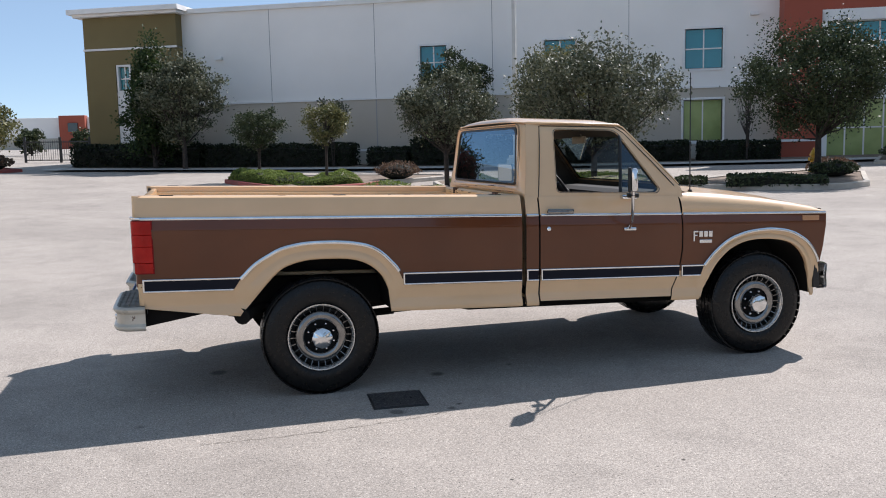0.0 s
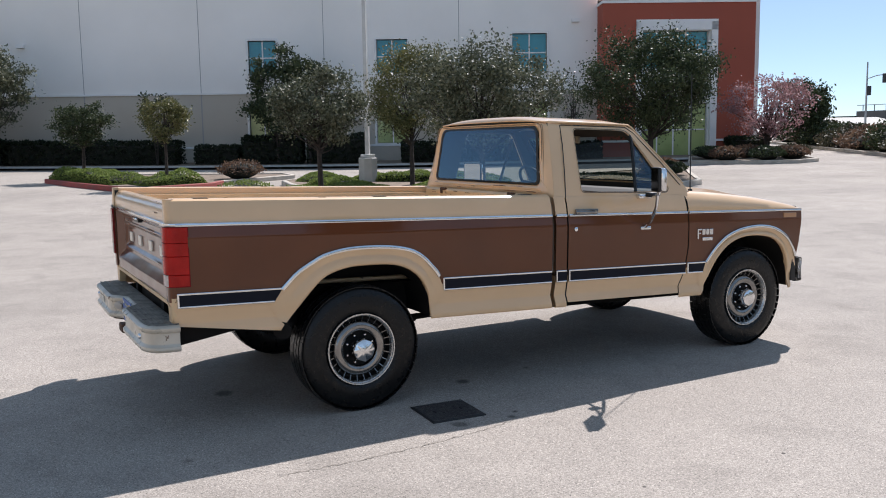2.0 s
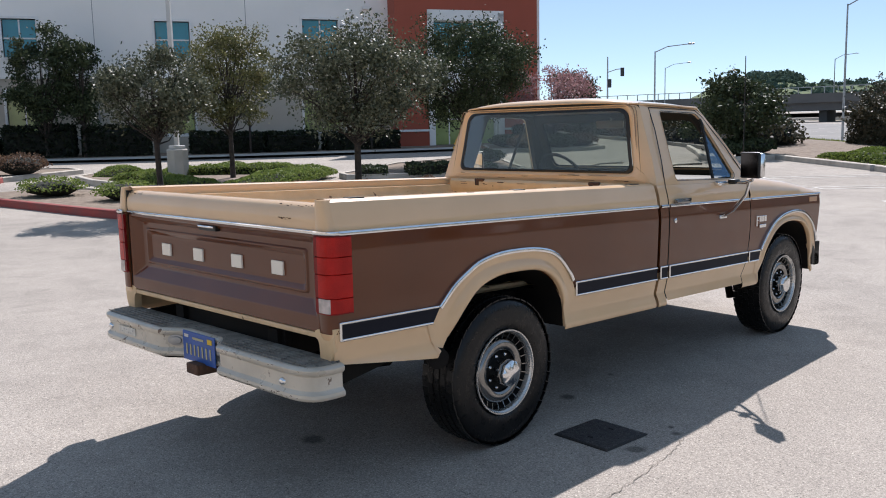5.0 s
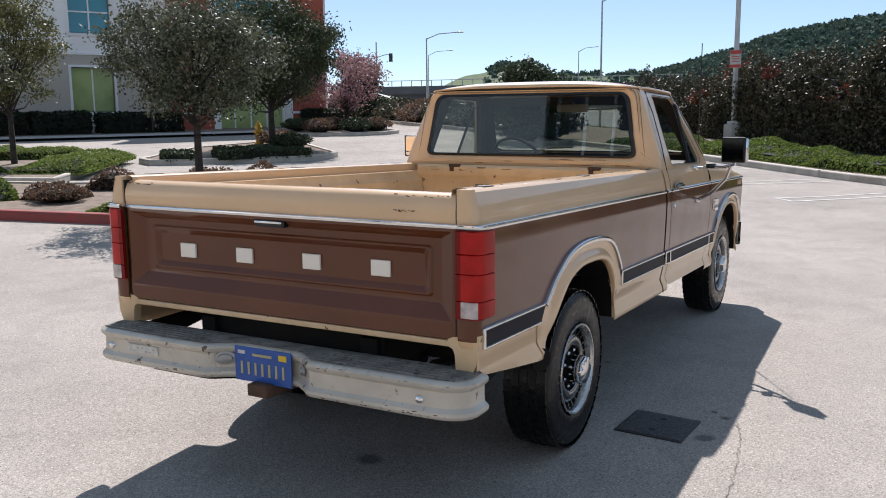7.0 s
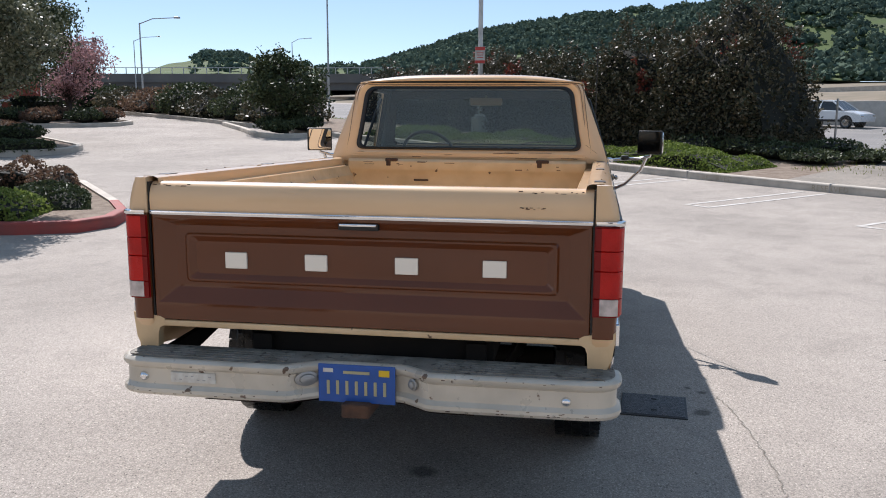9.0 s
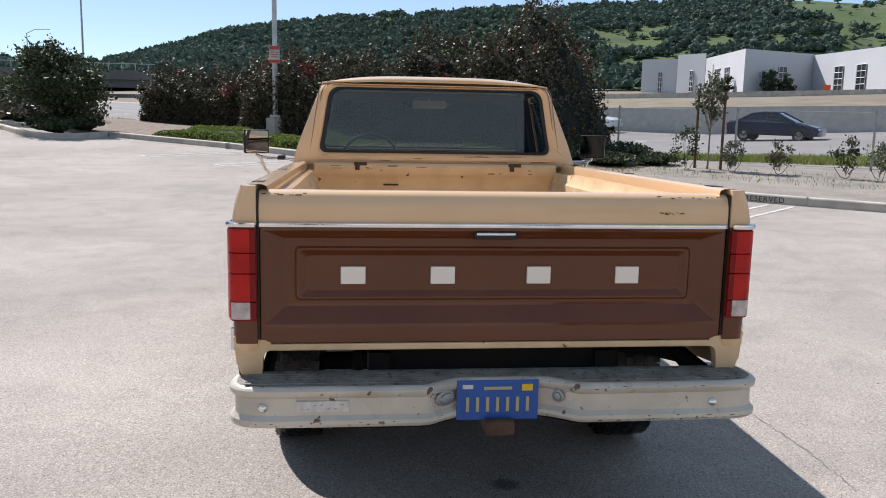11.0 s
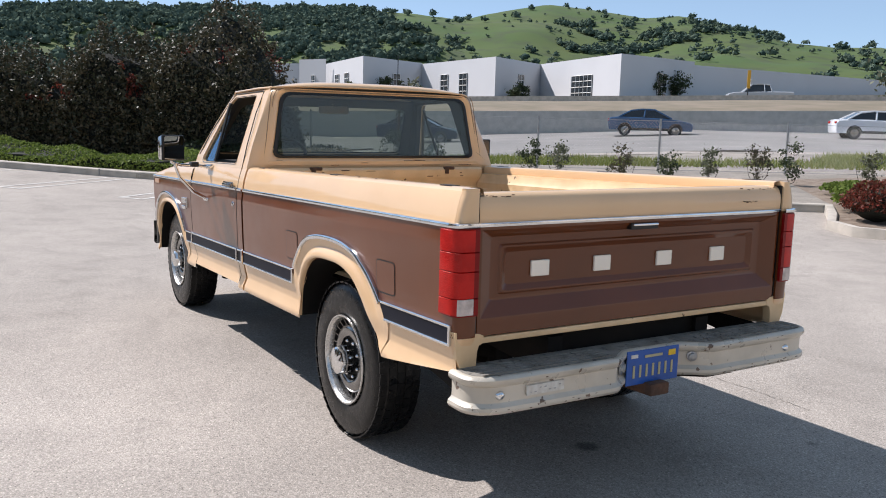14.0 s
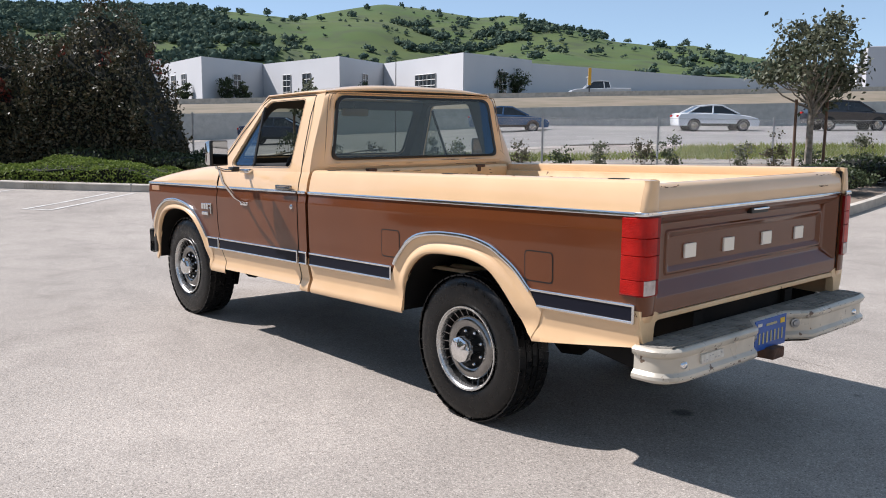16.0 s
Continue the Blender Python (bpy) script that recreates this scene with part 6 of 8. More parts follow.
def moulding(x0, x1, z, h, s, name="belt_moulding", parent=None, m=CHROME, out=0.012):
    """A straight bright strip along the body side."""
    bm = bmesh.new()
    n = 6
    rows = []
    for i in range(n + 1):
        x = x0 + (x1 - x0) * i / n
        rows.append([(x, s * (side_y(z - h / 2) - 0.004), z - h / 2), (x, s * (side_y(z - h / 2) + out * 0.8), z - h / 2 + 0.002), (x, s * (side_y(z) + out), z),
                     (x, s * (side_y(z + h / 2) + out * 0.8), z + h / 2 - 0.002), (x, s * (side_y(z + h / 2) - 0.004), z + h / 2)])
    vs = loft(bm, rows)
    bm.faces.new(vs[0]), bm.faces.new(vs[-1])
    return tpart(name, bm, m, parent, smooth=60)


def low_stripe(x0, x1, s, parent=None, slant0=0.0, slant1=0.0):
    """The dark vinyl band in its bright frame, low on the side."""
    zt, zb = 0.822, 0.748
    bm = bmesh.new()
    prism(bm, [(x0, zb), (x1 - slant1, zb), (x1, zt), (x0 + slant0, zt)], lambda u, v, d: (u, s * (side_y(0.785) + d), v), -0.004, 0.008)
    st = tpart("lower_stripe", bm, NAVY, parent, "dark vinyl stripe in a bright metal frame")
    for z in (zt, zb):
        bm = bmesh.new()
        a, b = (x0, x1 - slant1) if z == zb else (x0 + slant0, x1)
        box(bm, ((a + b) / 2, s * (side_y(0.785) + 0.006), z), (b - a, 0.016, 0.013), 0.004)
        tpart("stripe_edge", bm, CHROME, st)
    bm = bmesh.new()
    box(bm, (x0 + 0.004, s * (side_y(0.785) + 0.006), (zt + zb) / 2), (0.012, 0.016, zt - zb + 0.012), 0.004)
    tpart("stripe_end", bm, CHROME, st)
    return st


def fender_top(x, z):
    t = (z - 1.23) / (1.343 - 1.23)
    crest = float(np.interp(x, [2.70, 2.80, 3.10, 3.437, 3.70, 3.88, 3.95, 3.985], [1.375, 1.372, 1.355, 1.325, 1.292, 1.262, 1.236, 1.215]))
    a = t * math.pi / 2
    return 1.224 + (crest - 1.224) * math.sin(a), 0.981 - 0.115 * (1 - math.cos(a))


def nose_x(z):
    return float(np.interp(z, [0.55, 0.62, 0.80, 0.95, 1.10, 1.20, 1.26, 1.345], [3.87, 3.885, 3.925, 3.955, 3.972, 3.978, 3.972, 3.955]))


def door_front(z):
    return float(np.interp(z, [0.575, 0.62, 0.70, 0.80, 0.94, 1.10, 1.22, 1.345], [2.628, 2.640, 2.668, 2.700, 2.722, 2.722, 2.714, 2.705]))


for s in (-1, 1):
    # pickup bed side, rear and front of the wheel
    bs = tpart("bed_side", skin(-1.105, 1.452, 150, s, sorted(LEV + FINE), arch=REAR_IN, over=REAR_OUT, bottom=bed_bottom), (TAN, BROWN, TAN), label="brown bed side with tan sill and rail", smooth=40)
    bm = bmesh.new()   # rail top
    rows = []
    for i in range(25):
        x = -1.105 + (1.452 + 1.105) * i / 24
        rows.append([(x, s * y, z) for y, z in ((0.943, 1.3425), (0.930, 1.352), (0.905, 1.357), (0.865, 1.356), (0.850, 1.350), (0.846, 1.335), (0.846, 1.305), (0.80, 1.30))])
    loft(bm, rows)
    tpart("bed_rail", bm, TAN, bs, "tan bed rail with scuffed top", smooth=50)
    # flat black patches painted as the shade inside open stake pockets
    for x in (-0.93, 0.18, 1.28):
        bm = bmesh.new()
        box(bm, (x, s * 0.895, 1.356), (0.085, 0.042, 0.006), 0.0)
        tpart("stake_pocket", bm, BLACK, bs, "dark open stake pocket")
    bm = bmesh.new()   # inner bed wall with its ribs
    rows = []
    for i in range(60):
        x = -1.06 + 2.49 * i / 59
        rib = 0.012 if (i // 5) % 2 else 0.0
        zb = max(0.81, arch_z(x, REAR_IN) + 0.035)
        rows.append([(x, s * y, max(z, zb)) for y, z in ((0.80, 1.302), (0.79, 1.26), (0.775, 1.24), (0.775, 1.20), (0.775 - rib, 1.185), (0.775 - rib, 0.95), (0.79, 0.92), (0.79, 0.81))])
    loft(bm, rows)
    tpart("bed_inner_wall", bm, TAN_WORN, bs, smooth=35)
    bm = bmesh.new()   # wheel housing inside the bed
    loft(bm, [[(x, s * y, max(0.80, z + h)) for y, h in ((0.79, 0.03), (0.60, 0.03), (0.56, 0.0), (0.55, -0.2))] for x, z in REAR_IN])
    tpart("wheel_housing", bm, TAN_WORN, bs, smooth=40)
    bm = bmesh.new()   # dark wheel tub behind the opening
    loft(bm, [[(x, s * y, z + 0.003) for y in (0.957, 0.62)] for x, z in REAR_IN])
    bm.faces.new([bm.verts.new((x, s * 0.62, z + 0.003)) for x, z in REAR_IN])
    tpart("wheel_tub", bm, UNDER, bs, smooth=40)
    flare(REAR_IN, REAR_OUT, s, "wheel_arch")
    moulding(-1.10, 1.45, 1.213, 0.022, s)
    low_stripe(-1.10, -0.492, s, slant1=0.05)
    low_stripe(0.587, 1.448, s)
    # rear corner post, wrapped round to the tailgate
    bm = bmesh.new()
    zs = [0.64, 0.70, 0.75, 0.775, 0.785, 0.84, 0.90, 1.0, 1.1, 1.18, 1.212, 1.24, 1.27, 1.30, 1.325, 1.343, 1.353]
    rows = []
    for z in zs:
        y = side_y(min(z, 1.343))
        low = max(0.0, (0.78 - z)) * 0.35
        rows.append([(-1.10, s * y, z), (-1.118, s * (y - 0.002), z), (-1.133 + low, s * (y - 0.012), z), (-1.140 + low, s * (y - 0.030), z), (-1.141 + low, s * 0.90, z), (-1.136 + low, s * 0.885, z), (-1.08, s * 0.884, z)])
    for z in (1.355,):
        rows.append([(-1.08, s * 0.925, z), (-1.09, s * 0.924, z), (-1.10, s * 0.92, z), (-1.105, s * 0.915, z), (-1.105, s * 0.90, z), (-1.10, s * 0.89, z), (-1.08, s * 0.884, z)])
    loft(bm, rows)
    for f in bm.faces:
        zc = f.calc_center_median().z
        f.material_index = 0 if zc < 0.78 or zc > 1.212 else 1
    cp = tpart("bed_corner", bm, (TAN, BROWN), label="rounded rear corner of the bed", smooth=40)
    bm = bmesh.new()
    loft(bm, [[(-1.095, s * (0.984 + o), z), (-1.122, s * (0.982 + o), z), (-1.138 - o, s * (0.968 + o * 0.7), z), (-1.146 - o, s * (0.945), z), (-1.146 - o, s * 0.888, z)] for o, z in ((0.0, 1.203), (0.010, 1.206), (0.012, 1.213), (0.010, 1.222), (0.0, 1.225))])
    tpart("corner_moulding", bm, CHROME, cp, smooth=60)
    # tail lamp
    lamp = new("tail_lamp")
    lamp.parent = truck
    tagged(lamp, "red tail lamp with a clear reversing lens")
    spans = [(0.868, 0.932, True), (0.9335, 1.036, False), (1.0375, 1.111, False), (1.1125, 1.198, False)]
    for z0, z1, clear in spans:
        bm = bmesh.new()
        rows = []
        for z, o in ((z0, 0.007), (z0 + 0.002, 0.010), (z1 - 0.002, 0.010), (z1, 0.007)):
            rows.append([(-1.028, s * 0.978, z), (-1.030, s * (0.982 + o), z), (-1.110, s * (0.981 + o), z), (-1.136 - o * 0.6, s * (0.970 + o * 0.6), z), (-1.143 - o, s * (0.956), z), (-1.143 - o, s * 0.908, z), (-1.143 - o, s * 0.887, z), (-1.139, s * 0.885, z)])
        loft(bm, rows)
        for f in bm.faces:
            c = f.calc_center_median()
            if abs(c.y) < 0.905:
                f.material_index = 2
            elif clear and c.x < -1.125 and abs(c.y) < 0.975:
                f.material_index = 1
        tpart("lens", bm, (RED_LENS, CLEAR_LENS, RED_DEEP), lamp, smooth=40)
    bm = bmesh.new()
    loft(bm, [[(-1.022, s * 0.982, z), (-1.11, s * 0.986, z), (-1.139, s * 0.973, z), (-1.146, s * 0.945, z), (-1.146, s * 0.883, z)] for z in (0.862, 1.202)])
    tpart("lamp_bezel", bm, RED_DEEP, lamp)
    # cab corner, door, fender
    cc = tpart("cab_corner", skin(1.484, 1.578, 4, s, LEV), (TAN, BROWN, TAN), smooth=40)
    for nm, xa, xb, host in (("corner_return", 1.484, 1.510, cc), ("bed_return", 1.452, 1.440, bs)):   # panel edges turned in at the gap
        bm = bmesh.new()
        loft(bm, [[(xa, side_y(z) * s, z), (xa + (xb - xa) * 0.15, s * (side_y(z) - 0.006), z), (xb, s * (side_y(z) - 0.10), z)] for z in LEV])
        for f in bm.faces:
            f.material_index = 1 if 0.785 < f.calc_center_median().z < 1.212 else 0
        tpart(nm, bm, (TAN, BROWN), host, smooth=40)
    door = tpart("door", skin(1.590, lambda z: door_front(z) - 0.006, 24, s, [0.595] + LEV[2:]), (TAN, BROWN, TAN), label="brown and tan cab door with chrome handle", smooth=40)
    fd = tpart("front_fender", skin(lambda z: door_front(z) + 0.004, nose_x, 110, s, sorted(LEV + FINE), arch=FRONT_IN, over=FRONT_OUT, top=fender_top), (TAN, BROWN, TAN), label="brown and tan front fender", smooth=40)
    flare(FRONT_IN, FRONT_OUT, s, "wheel_arch")
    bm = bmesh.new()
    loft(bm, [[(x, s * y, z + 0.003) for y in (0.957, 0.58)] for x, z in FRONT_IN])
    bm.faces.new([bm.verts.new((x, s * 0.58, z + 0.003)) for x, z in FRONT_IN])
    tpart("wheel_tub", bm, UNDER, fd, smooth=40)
    moulding(1.485, 1.575, 1.213, 0.020, s, parent=cc)
    moulding(1.595, 2.706, 1.213, 0.020, s, parent=door)
    moulding(2.722, 3.968, 1.213, 0.020, s, parent=fd)
    low_stripe(1.485, 1.574, s, parent=cc)
    low_stripe(1.594, 2.696, s, parent=door)
    low_stripe(2.714, 2.905, s, parent=fd, slant1=0.03)
    # dark body shell behind the gaps
    bm = bmesh.new()
    loft(bm, [[(x, s * (side_y(z) - 0.022), z) for x in (1.515, 2.0, 2.76)] for z in (0.60, 0.80, 1.10, 1.30)])
    tpart("inner_shell", bm, BLACK, cc)
    bm = bmesh.new()
    box(bm, (3.835, s * 0.978, 1.172), (0.150, 0.014, 0.040), 0.004)
    tpart("side_marker", bm, AMBER, fd, "amber side marker lens")
    # badge: plain bright bars
    bm = bmesh.new()
    for x, z, w, h in ((2.812, 1.045, 0.012, 0.080), (2.832, 1.078, 0.030, 0.012), (2.828, 1.050, 0.022, 0.010), (2.870, 1.060, 0.032, 0.045), (2.910, 1.060, 0.032, 0.045), (2.950, 1.060, 0.032, 0.045), (2.910, 1.005, 0.105, 0.026)):
        box(bm, (x, s * 0.986, z), (w, 0.012, h), 0.003)
    tpart("badge", bm, CHROME, fd, "bright metal badge of plain bars")
    # door furniture
    bm = bmesh.new()
    box(bm, (1.745, s * 0.986, 1.238), (0.200, 0.012, 0.034), 0.005)
    box(bm, (1.715, s * 1.004, 1.236), (0.165, 0.022, 0.024), 0.008)
    tpart("door_handle", bm, RIM_GREY, door, "chrome door handle", smooth=40)
    bm = bmesh.new()
    lathe(bm, [(0.0, 0.016), (0.010, 0.016), (0.016, 0.012), (0.018, 0.0)], lambda r, a, d: (1.652 + r * math.cos(a), s * (0.977 + d), 1.114 + r * math.sin(a)), 14)
    tpart("door_lock", bm, CHROME, door, smooth=40)

# fuel filler doors, on the driver's side only
for x0, x1, z0, z1 in ((-0.632, -0.462, 0.868, 1.006), (0.512, 0.672, 0.882, 1.030)):
    bm = bmesh.new()
    o = rounded([(x0, z0), (x1, z0), (x1, z1), (x0, z1)], 0.02, 4)
    prism(bm, o, lambda u, v, d: (u, side_y(v) + d, v), -0.004, 0.0025)
    fdr = tpart("fuel_door", bm, BROWN, label="brown fuel filler door")
    bm = bmesh.new()
    i_ = rounded([(x0 - 0.006, z0 - 0.006), (x1 + 0.006, z0 - 0.006), (x1 + 0.006, z1 + 0.006), (x0 - 0.006, z1 + 0.006)], 0.024, 4)
    ring(bm, i_, o, lambda u, v: (u, side_y(v) + 0.0012, v), lambda u, v: (u, side_y(v) + 0.0012, v))
    tpart("door_gap", bm, BLACK, fdr)

# dark gaps beside the tailgate
for s in (-1, 1):
    bm = bmesh.new()
    box(bm, (-1.105, s * 0.880, 1.05), (0.045, 0.007, 0.57))
    tpart("tailgate_gap", bm, BLACK)

# tailgate
bm = bmesh.new()
nest = [(0.876, 0.772, 1.207, -1.120), (0.872, 0.776, 1.203, -1.127), (0.862, 0.842, 1.193, -1.128), (0.856, 0.847, 1.190, -1.126), (0.796, 0.902, 1.160, -1.086), (0.788, 0.907, 1.155, -1.084), (0.754, 0.926, 1.130, -1.084), (0.746, 0.933, 1.123, -1.091), (0.737, 0.940, 1.116, -1.091), (0.712, 0.962, 1.094, -1.075), (0.700, 0.971, 1.085, -1.074)]
loops = []
for w, z0, z1, x in nest:
    c = rounded([(-w, z0), (w, z0), (w, z1), (-w, z1)], 0.003 if w > 0.8 else 0.02, 3)
    loops.append([bm.verts.new((x, u, v)) for u, v in c])
for a, b in zip(loops, loops[1:]):
    for k in range(len(a)):
        bm.faces.new((a[k], a[(k + 1) % len(a)], b[(k + 1) % len(a)], b[k]))
bm.faces.new(loops[-1])
tailgate = tpart("tailgate", bm, BROWN, label="brown tailgate with recessed panel and tan top", smooth=20)
bm = bmesh.new()
rows = []
for i in range(13):
    y = -0.876 + 1.752 * i / 12
    rows.append([(x, y, z) for x, z in ((-1.120, 1.205), (-1.128, 1.225), (-1.130, 1.262), (-1.126, 1.292), (-1.114, 1.318), (-1.094, 1.333), (-1.070, 1.337), (-1.058, 1.330), (-1.054, 1.30), (-1.054, 0.80))])
vs = loft(bm, rows)
bm.faces.new(vs[0]), bm.faces.new(vs[-1])
tpart("tailgate_top", bm, TAN, tailgate, "tan painted tailgate top with scratches", smooth=40)
bm = bmesh.new()
box(bm, (-1.112, 0, 0.757), (0.030, 1.752, 0.026), 0.006)
tpart("tailgate_sill", bm, TAN_WORN, tailgate)
bm = bmesh.new()
box(bm, (-1.131, 0, 1.213), (0.014, 1.756, 0.018), 0.005)
tpart("tailgate_moulding", bm, CHROME, tailgate, "bright metal strip", smooth=40)
bm = bmesh.new()
box(bm, (-1.118, 0.016, 1.176), (0.030, 0.160, 0.028), 0.004)
hd = tpart("latch_recess", bm, BLACK, tailgate)
bm = bmesh.new()
box(bm, (-1.136, 0.016, 1.183), (0.014, 0.148, 0.012), 0.005)
tpart("tailgate_handle", bm, CHROME, hd, "chrome tailgate handle", smooth=40)
for y in (0.540, 0.205, -0.162, -0.508):
    bm = bmesh.new()
    box(bm, (-1.079, y, 1.020), (0.012, 0.092, 0.066), 0.003)
    tpart("tailgate_block", bm, WHITE_PAINT, tailgate, "raised plain white block")
# worn paint marks on the tailgate's top edge
rngt = random.Random(5)
for y0, y1, z in ((0.87, 0.70, 1.322), (-0.60, -0.86, 1.322), (-0.60, -0.70, 1.262)):
    for k in range(9):
        bm = bmesh.new()
        y = y0 + (y1 - y0) * (k + rngt.random()) / 9
        dz = rngt.uniform(-0.004, 0.004)
        x = -1.1315 if z < 1.3 else -1.1135
        box(bm, (x, y, z + dz), (0.002, rngt.uniform(0.006, 0.020), rngt.uniform(0.0015, 0.004)))
        tpart("paint_chip", bm, RUST, tailgate)

# bed floor, front wall
bm = bmesh.new()
rows = []
for i in range(73):
    y = -0.79 + 1.58 * i / 72
    z = 0.806 + (0.014 if (i // 3) % 2 else 0.0)
    rows.append([(-1.06, y, z), (1.44, y, z)])
loft(bm, rows)
tpart("bed_floor", bm, TAN_WORN, label="ribbed tan bed floor")
bm = bmesh.new()
rows = []
for y in np.linspace(-0.80, 0.80, 9):
    rows.append([(x, y, z) for x, z in ((1.425, 0.80), (1.425, 0.92), (1.440, 0.94), (1.440, 1.02), (1.425, 1.04), (1.425, 1.14), (1.440, 1.16), (1.440, 1.24), (1.420, 1.27), (1.410, 1.285), (1.410, 1.335), (1.425, 1.35), (1.455, 1.35), (1.460, 1.30))])
loft(bm, rows)
bedwall = tpart("bed_front_wall", bm, TAN_WORN, label="tan front wall of the bed with rust spots", smooth=35)
for y in (0.50, -0.52):
    bm = bmesh.new()
    box(bm, (1.418, y, 1.345), (0.030, 0.085, 0.022), 0.006)
    box(bm, (1.410, y + 0.02, 1.330), (0.02, 0.03, 0.05), 0.004)
    tpart("rusty_bracket", bm, RUST, bedwall, "rusty bracket", smooth=30)
for y, z, w in ((0.3, 1.21, 0.10), (-0.35, 1.13, 0.07), (-0.66, 1.10, 0.012), (0.72, 1.02, 0.02)):
    bm = bmesh.new()
    box(bm, (1.4235 if 1.04 < z < 1.14 else 1.436, y, z), (0.003, w, 0.012), 0.001)
    tpart("rust_spot", bm, RUST, bedwall)

# rear corners below the tailgate
for s in (-1, 1):
    bm = bmesh.new()
    prism(bm, [(0.985, 0.80), (0.975, 0.70), (0.955, 0.652), (0.884, 0.652), (0.880, 0.715), (0.872, 0.738), (0.850, 0.749), (0.850, 0.775), (0.87, 0.785)], lambda u, v, d: (d, s * (u - 0.012), v), -1.128, -1.085)
    tpart("rear_valance", bm, TAN_WORN, label="tan lower rear corner", smooth=30)

# rear bumper
bumper = new("rear_bumper")
bumper.parent = truck
tagged(bumper, "worn bare-metal step bumper with a licence plate")


HALF = [(-1.208, 0.0), (-1.208, 0.150), (-1.214, 0.168), (-1.232, 0.195), (-1.262, 0.236), (-1.282, 0.258), (-1.293, 0.278), (-1.297, 0.305), (-1.297, 0.45), (-1.296, 0.62), (-1.294, 0.80), (-1.291, 0.87), (-1.284, 0.905), (-1.270, 0.938), (-1.250, 0.963), (-1.222, 0.980), (-1.190, 0.987), (-1.150, 0.987), (-1.095, 0.984)]
BUMPER_LINE = [(x, -y - 0.01) for x, y in HALF[:0:-1]] + [(x, y - 0.01) for x, y in HALF]


def bumper_x(y):
    """How far back the bumper's face stands across its width: a notch in the middle, rounded ends."""
    return float(np.interp(abs(y + 0.01), [p[1] for p in HALF[:17]], [p[0] for p in HALF[:17]]))


def bumper_out(i):
    """Which way the bumper faces at a point of its line."""
    p, q = BUMPER_LINE[max(i - 1, 0)], BUMPER_LINE[min(i + 1, len(BUMPER_LINE) - 1)]
    return Vector((-(q[1] - p[1]), q[0] - p[0], 0)).normalized()


ys = sorted({q[1] for q in BUMPER_LINE})
FACE = [(-0.060, 0.6505), (-0.020, 0.6515), (-0.006, 0.648), (0.003, 0.638), (0.002, 0.624), (-0.006, 0.614), (-0.014, 0.608), (-0.015, 0.580), (-0.014, 0.546), (-0.008, 0.538), (0.002, 0.530), (0.004, 0.516), (-0.003, 0.504), (-0.020, 0.498), (-0.060, 0.500)]
bm = bmesh.new()
rows = []
for i, (x, y) in enumerate(BUMPER_LINE):
    o = bumper_out(i)
    rows.append([(x + o.x * d, y + o.y * d, z) for d, z in FACE])
vs = loft(bm, rows)
bm.faces.new(vs[0]), bm.faces.new(vs[-1])
tpart("bumper_face", bm, BUMPER_ALU, bumper, smooth=35)
bm = bmesh.new()
rows = []
for i, (x, y) in enumerate(BUMPER_LINE):
    o = bumper_out(i)
    f = Vector((-1.085, max(-0.955, min(0.945, y)), 0))
    rows.append([(x - o.x * 0.022, y - o.y * 0.022, 0.6525), (x - o.x * 0.034, y - o.y * 0.034, 0.656), (f.x - 0.004, f.y, 0.657), (f.x, f.y, 0.648), (f.x, f.y, 0.60)])
loft(bm, rows)
tpart("bumper_step", bm, BUMPER_TOP, bumper, "grey ribbed step on the bumper", smooth=35)
for x in (-1.255, -1.225, -1.195, -1.165, -1.135):   # ribs of the step
    for y0, y1 in ((-0.93, -0.30), (0.28, 0.92)):
        bm = bmesh.new()
        box(bm, (x, (y0 + y1) / 2, 0.657), (0.010, y1 - y0, 0.004))
        tpart("step_rib", bm, BUMPER_TOP, bumper)
for y, z in ((0.855, 0.575), (-0.80, 0.570)):
    bm = bmesh.new()
    lathe(bm, [(0.0, -0.014), (0.010, -0.013), (0.017, -0.007), (0.020, 0.004)], lambda r, a, d: (bumper_x(y) + 0.014 + d, y + r * math.cos(a), z + r * math.sin(a)), 14)
    tpart("bumper_bolt", bm, CHROME, bumper, smooth=40)
for s in (-1, 1):
    # an oval lamp on one slope of the notch, a bolt with its washer on the other
    c = Vector((bumper_x(s * 0.212 - 0.01) + 0.012, s * 0.212 - 0.01, 0.588))
    n_, a_ = Vector((-0.80, s * -0.60, 0)), Vector((s * -0.60, 0.80, 0))
    wide, high = (1.65, 1.0) if s > 0 else (0.8, 0.8)
    bm = bmesh.new()
    lathe(bm, [(0.030, 0.0), (0.029, 0.006), (0.020, 0.008), (0.018, 0.016), (0.008, 0.019), (0.0, 0.019)], lambda r, a, d: c + a_ * r * wide * math.cos(a) + Vector((0, 0, r * high * math.sin(a))) + n_ * d, 20)
    tpart("plate_lamp" if s > 0 else "bumper_bolt", bm, GALV, bumper, smooth=40)
bm = bmesh.new()
box(bm, (bumper_x(0.62) + 0.011, 0.645, 0.580), (0.010, 0.185, 0.040), 0.001, Euler((0, 0, 0.02)).to_matrix())
st = tpart("sticker", bm, STICKER, bumper, "worn white paper sticker")
rb = random.Random(3)
for k in range(7):
    bm = bmesh.new()
    box(bm, (bumper_x(0.62) + 0.0055, 0.72 - k * 0.024, 0.580 + rb.choice((-0.008, 0.006))), (0.002, 0.010, 0.004))
    tpart("print_bar", bm, GALV, st)
bm = bmesh.new()
box(bm, (-1.219, 0.005, 0.572), (0.006, 0.306, 0.152), 0.002)
plate = tpart("licence_plate", bm, PLATE_BLUE, bumper, "blue licence plate with yellow characters as bars")
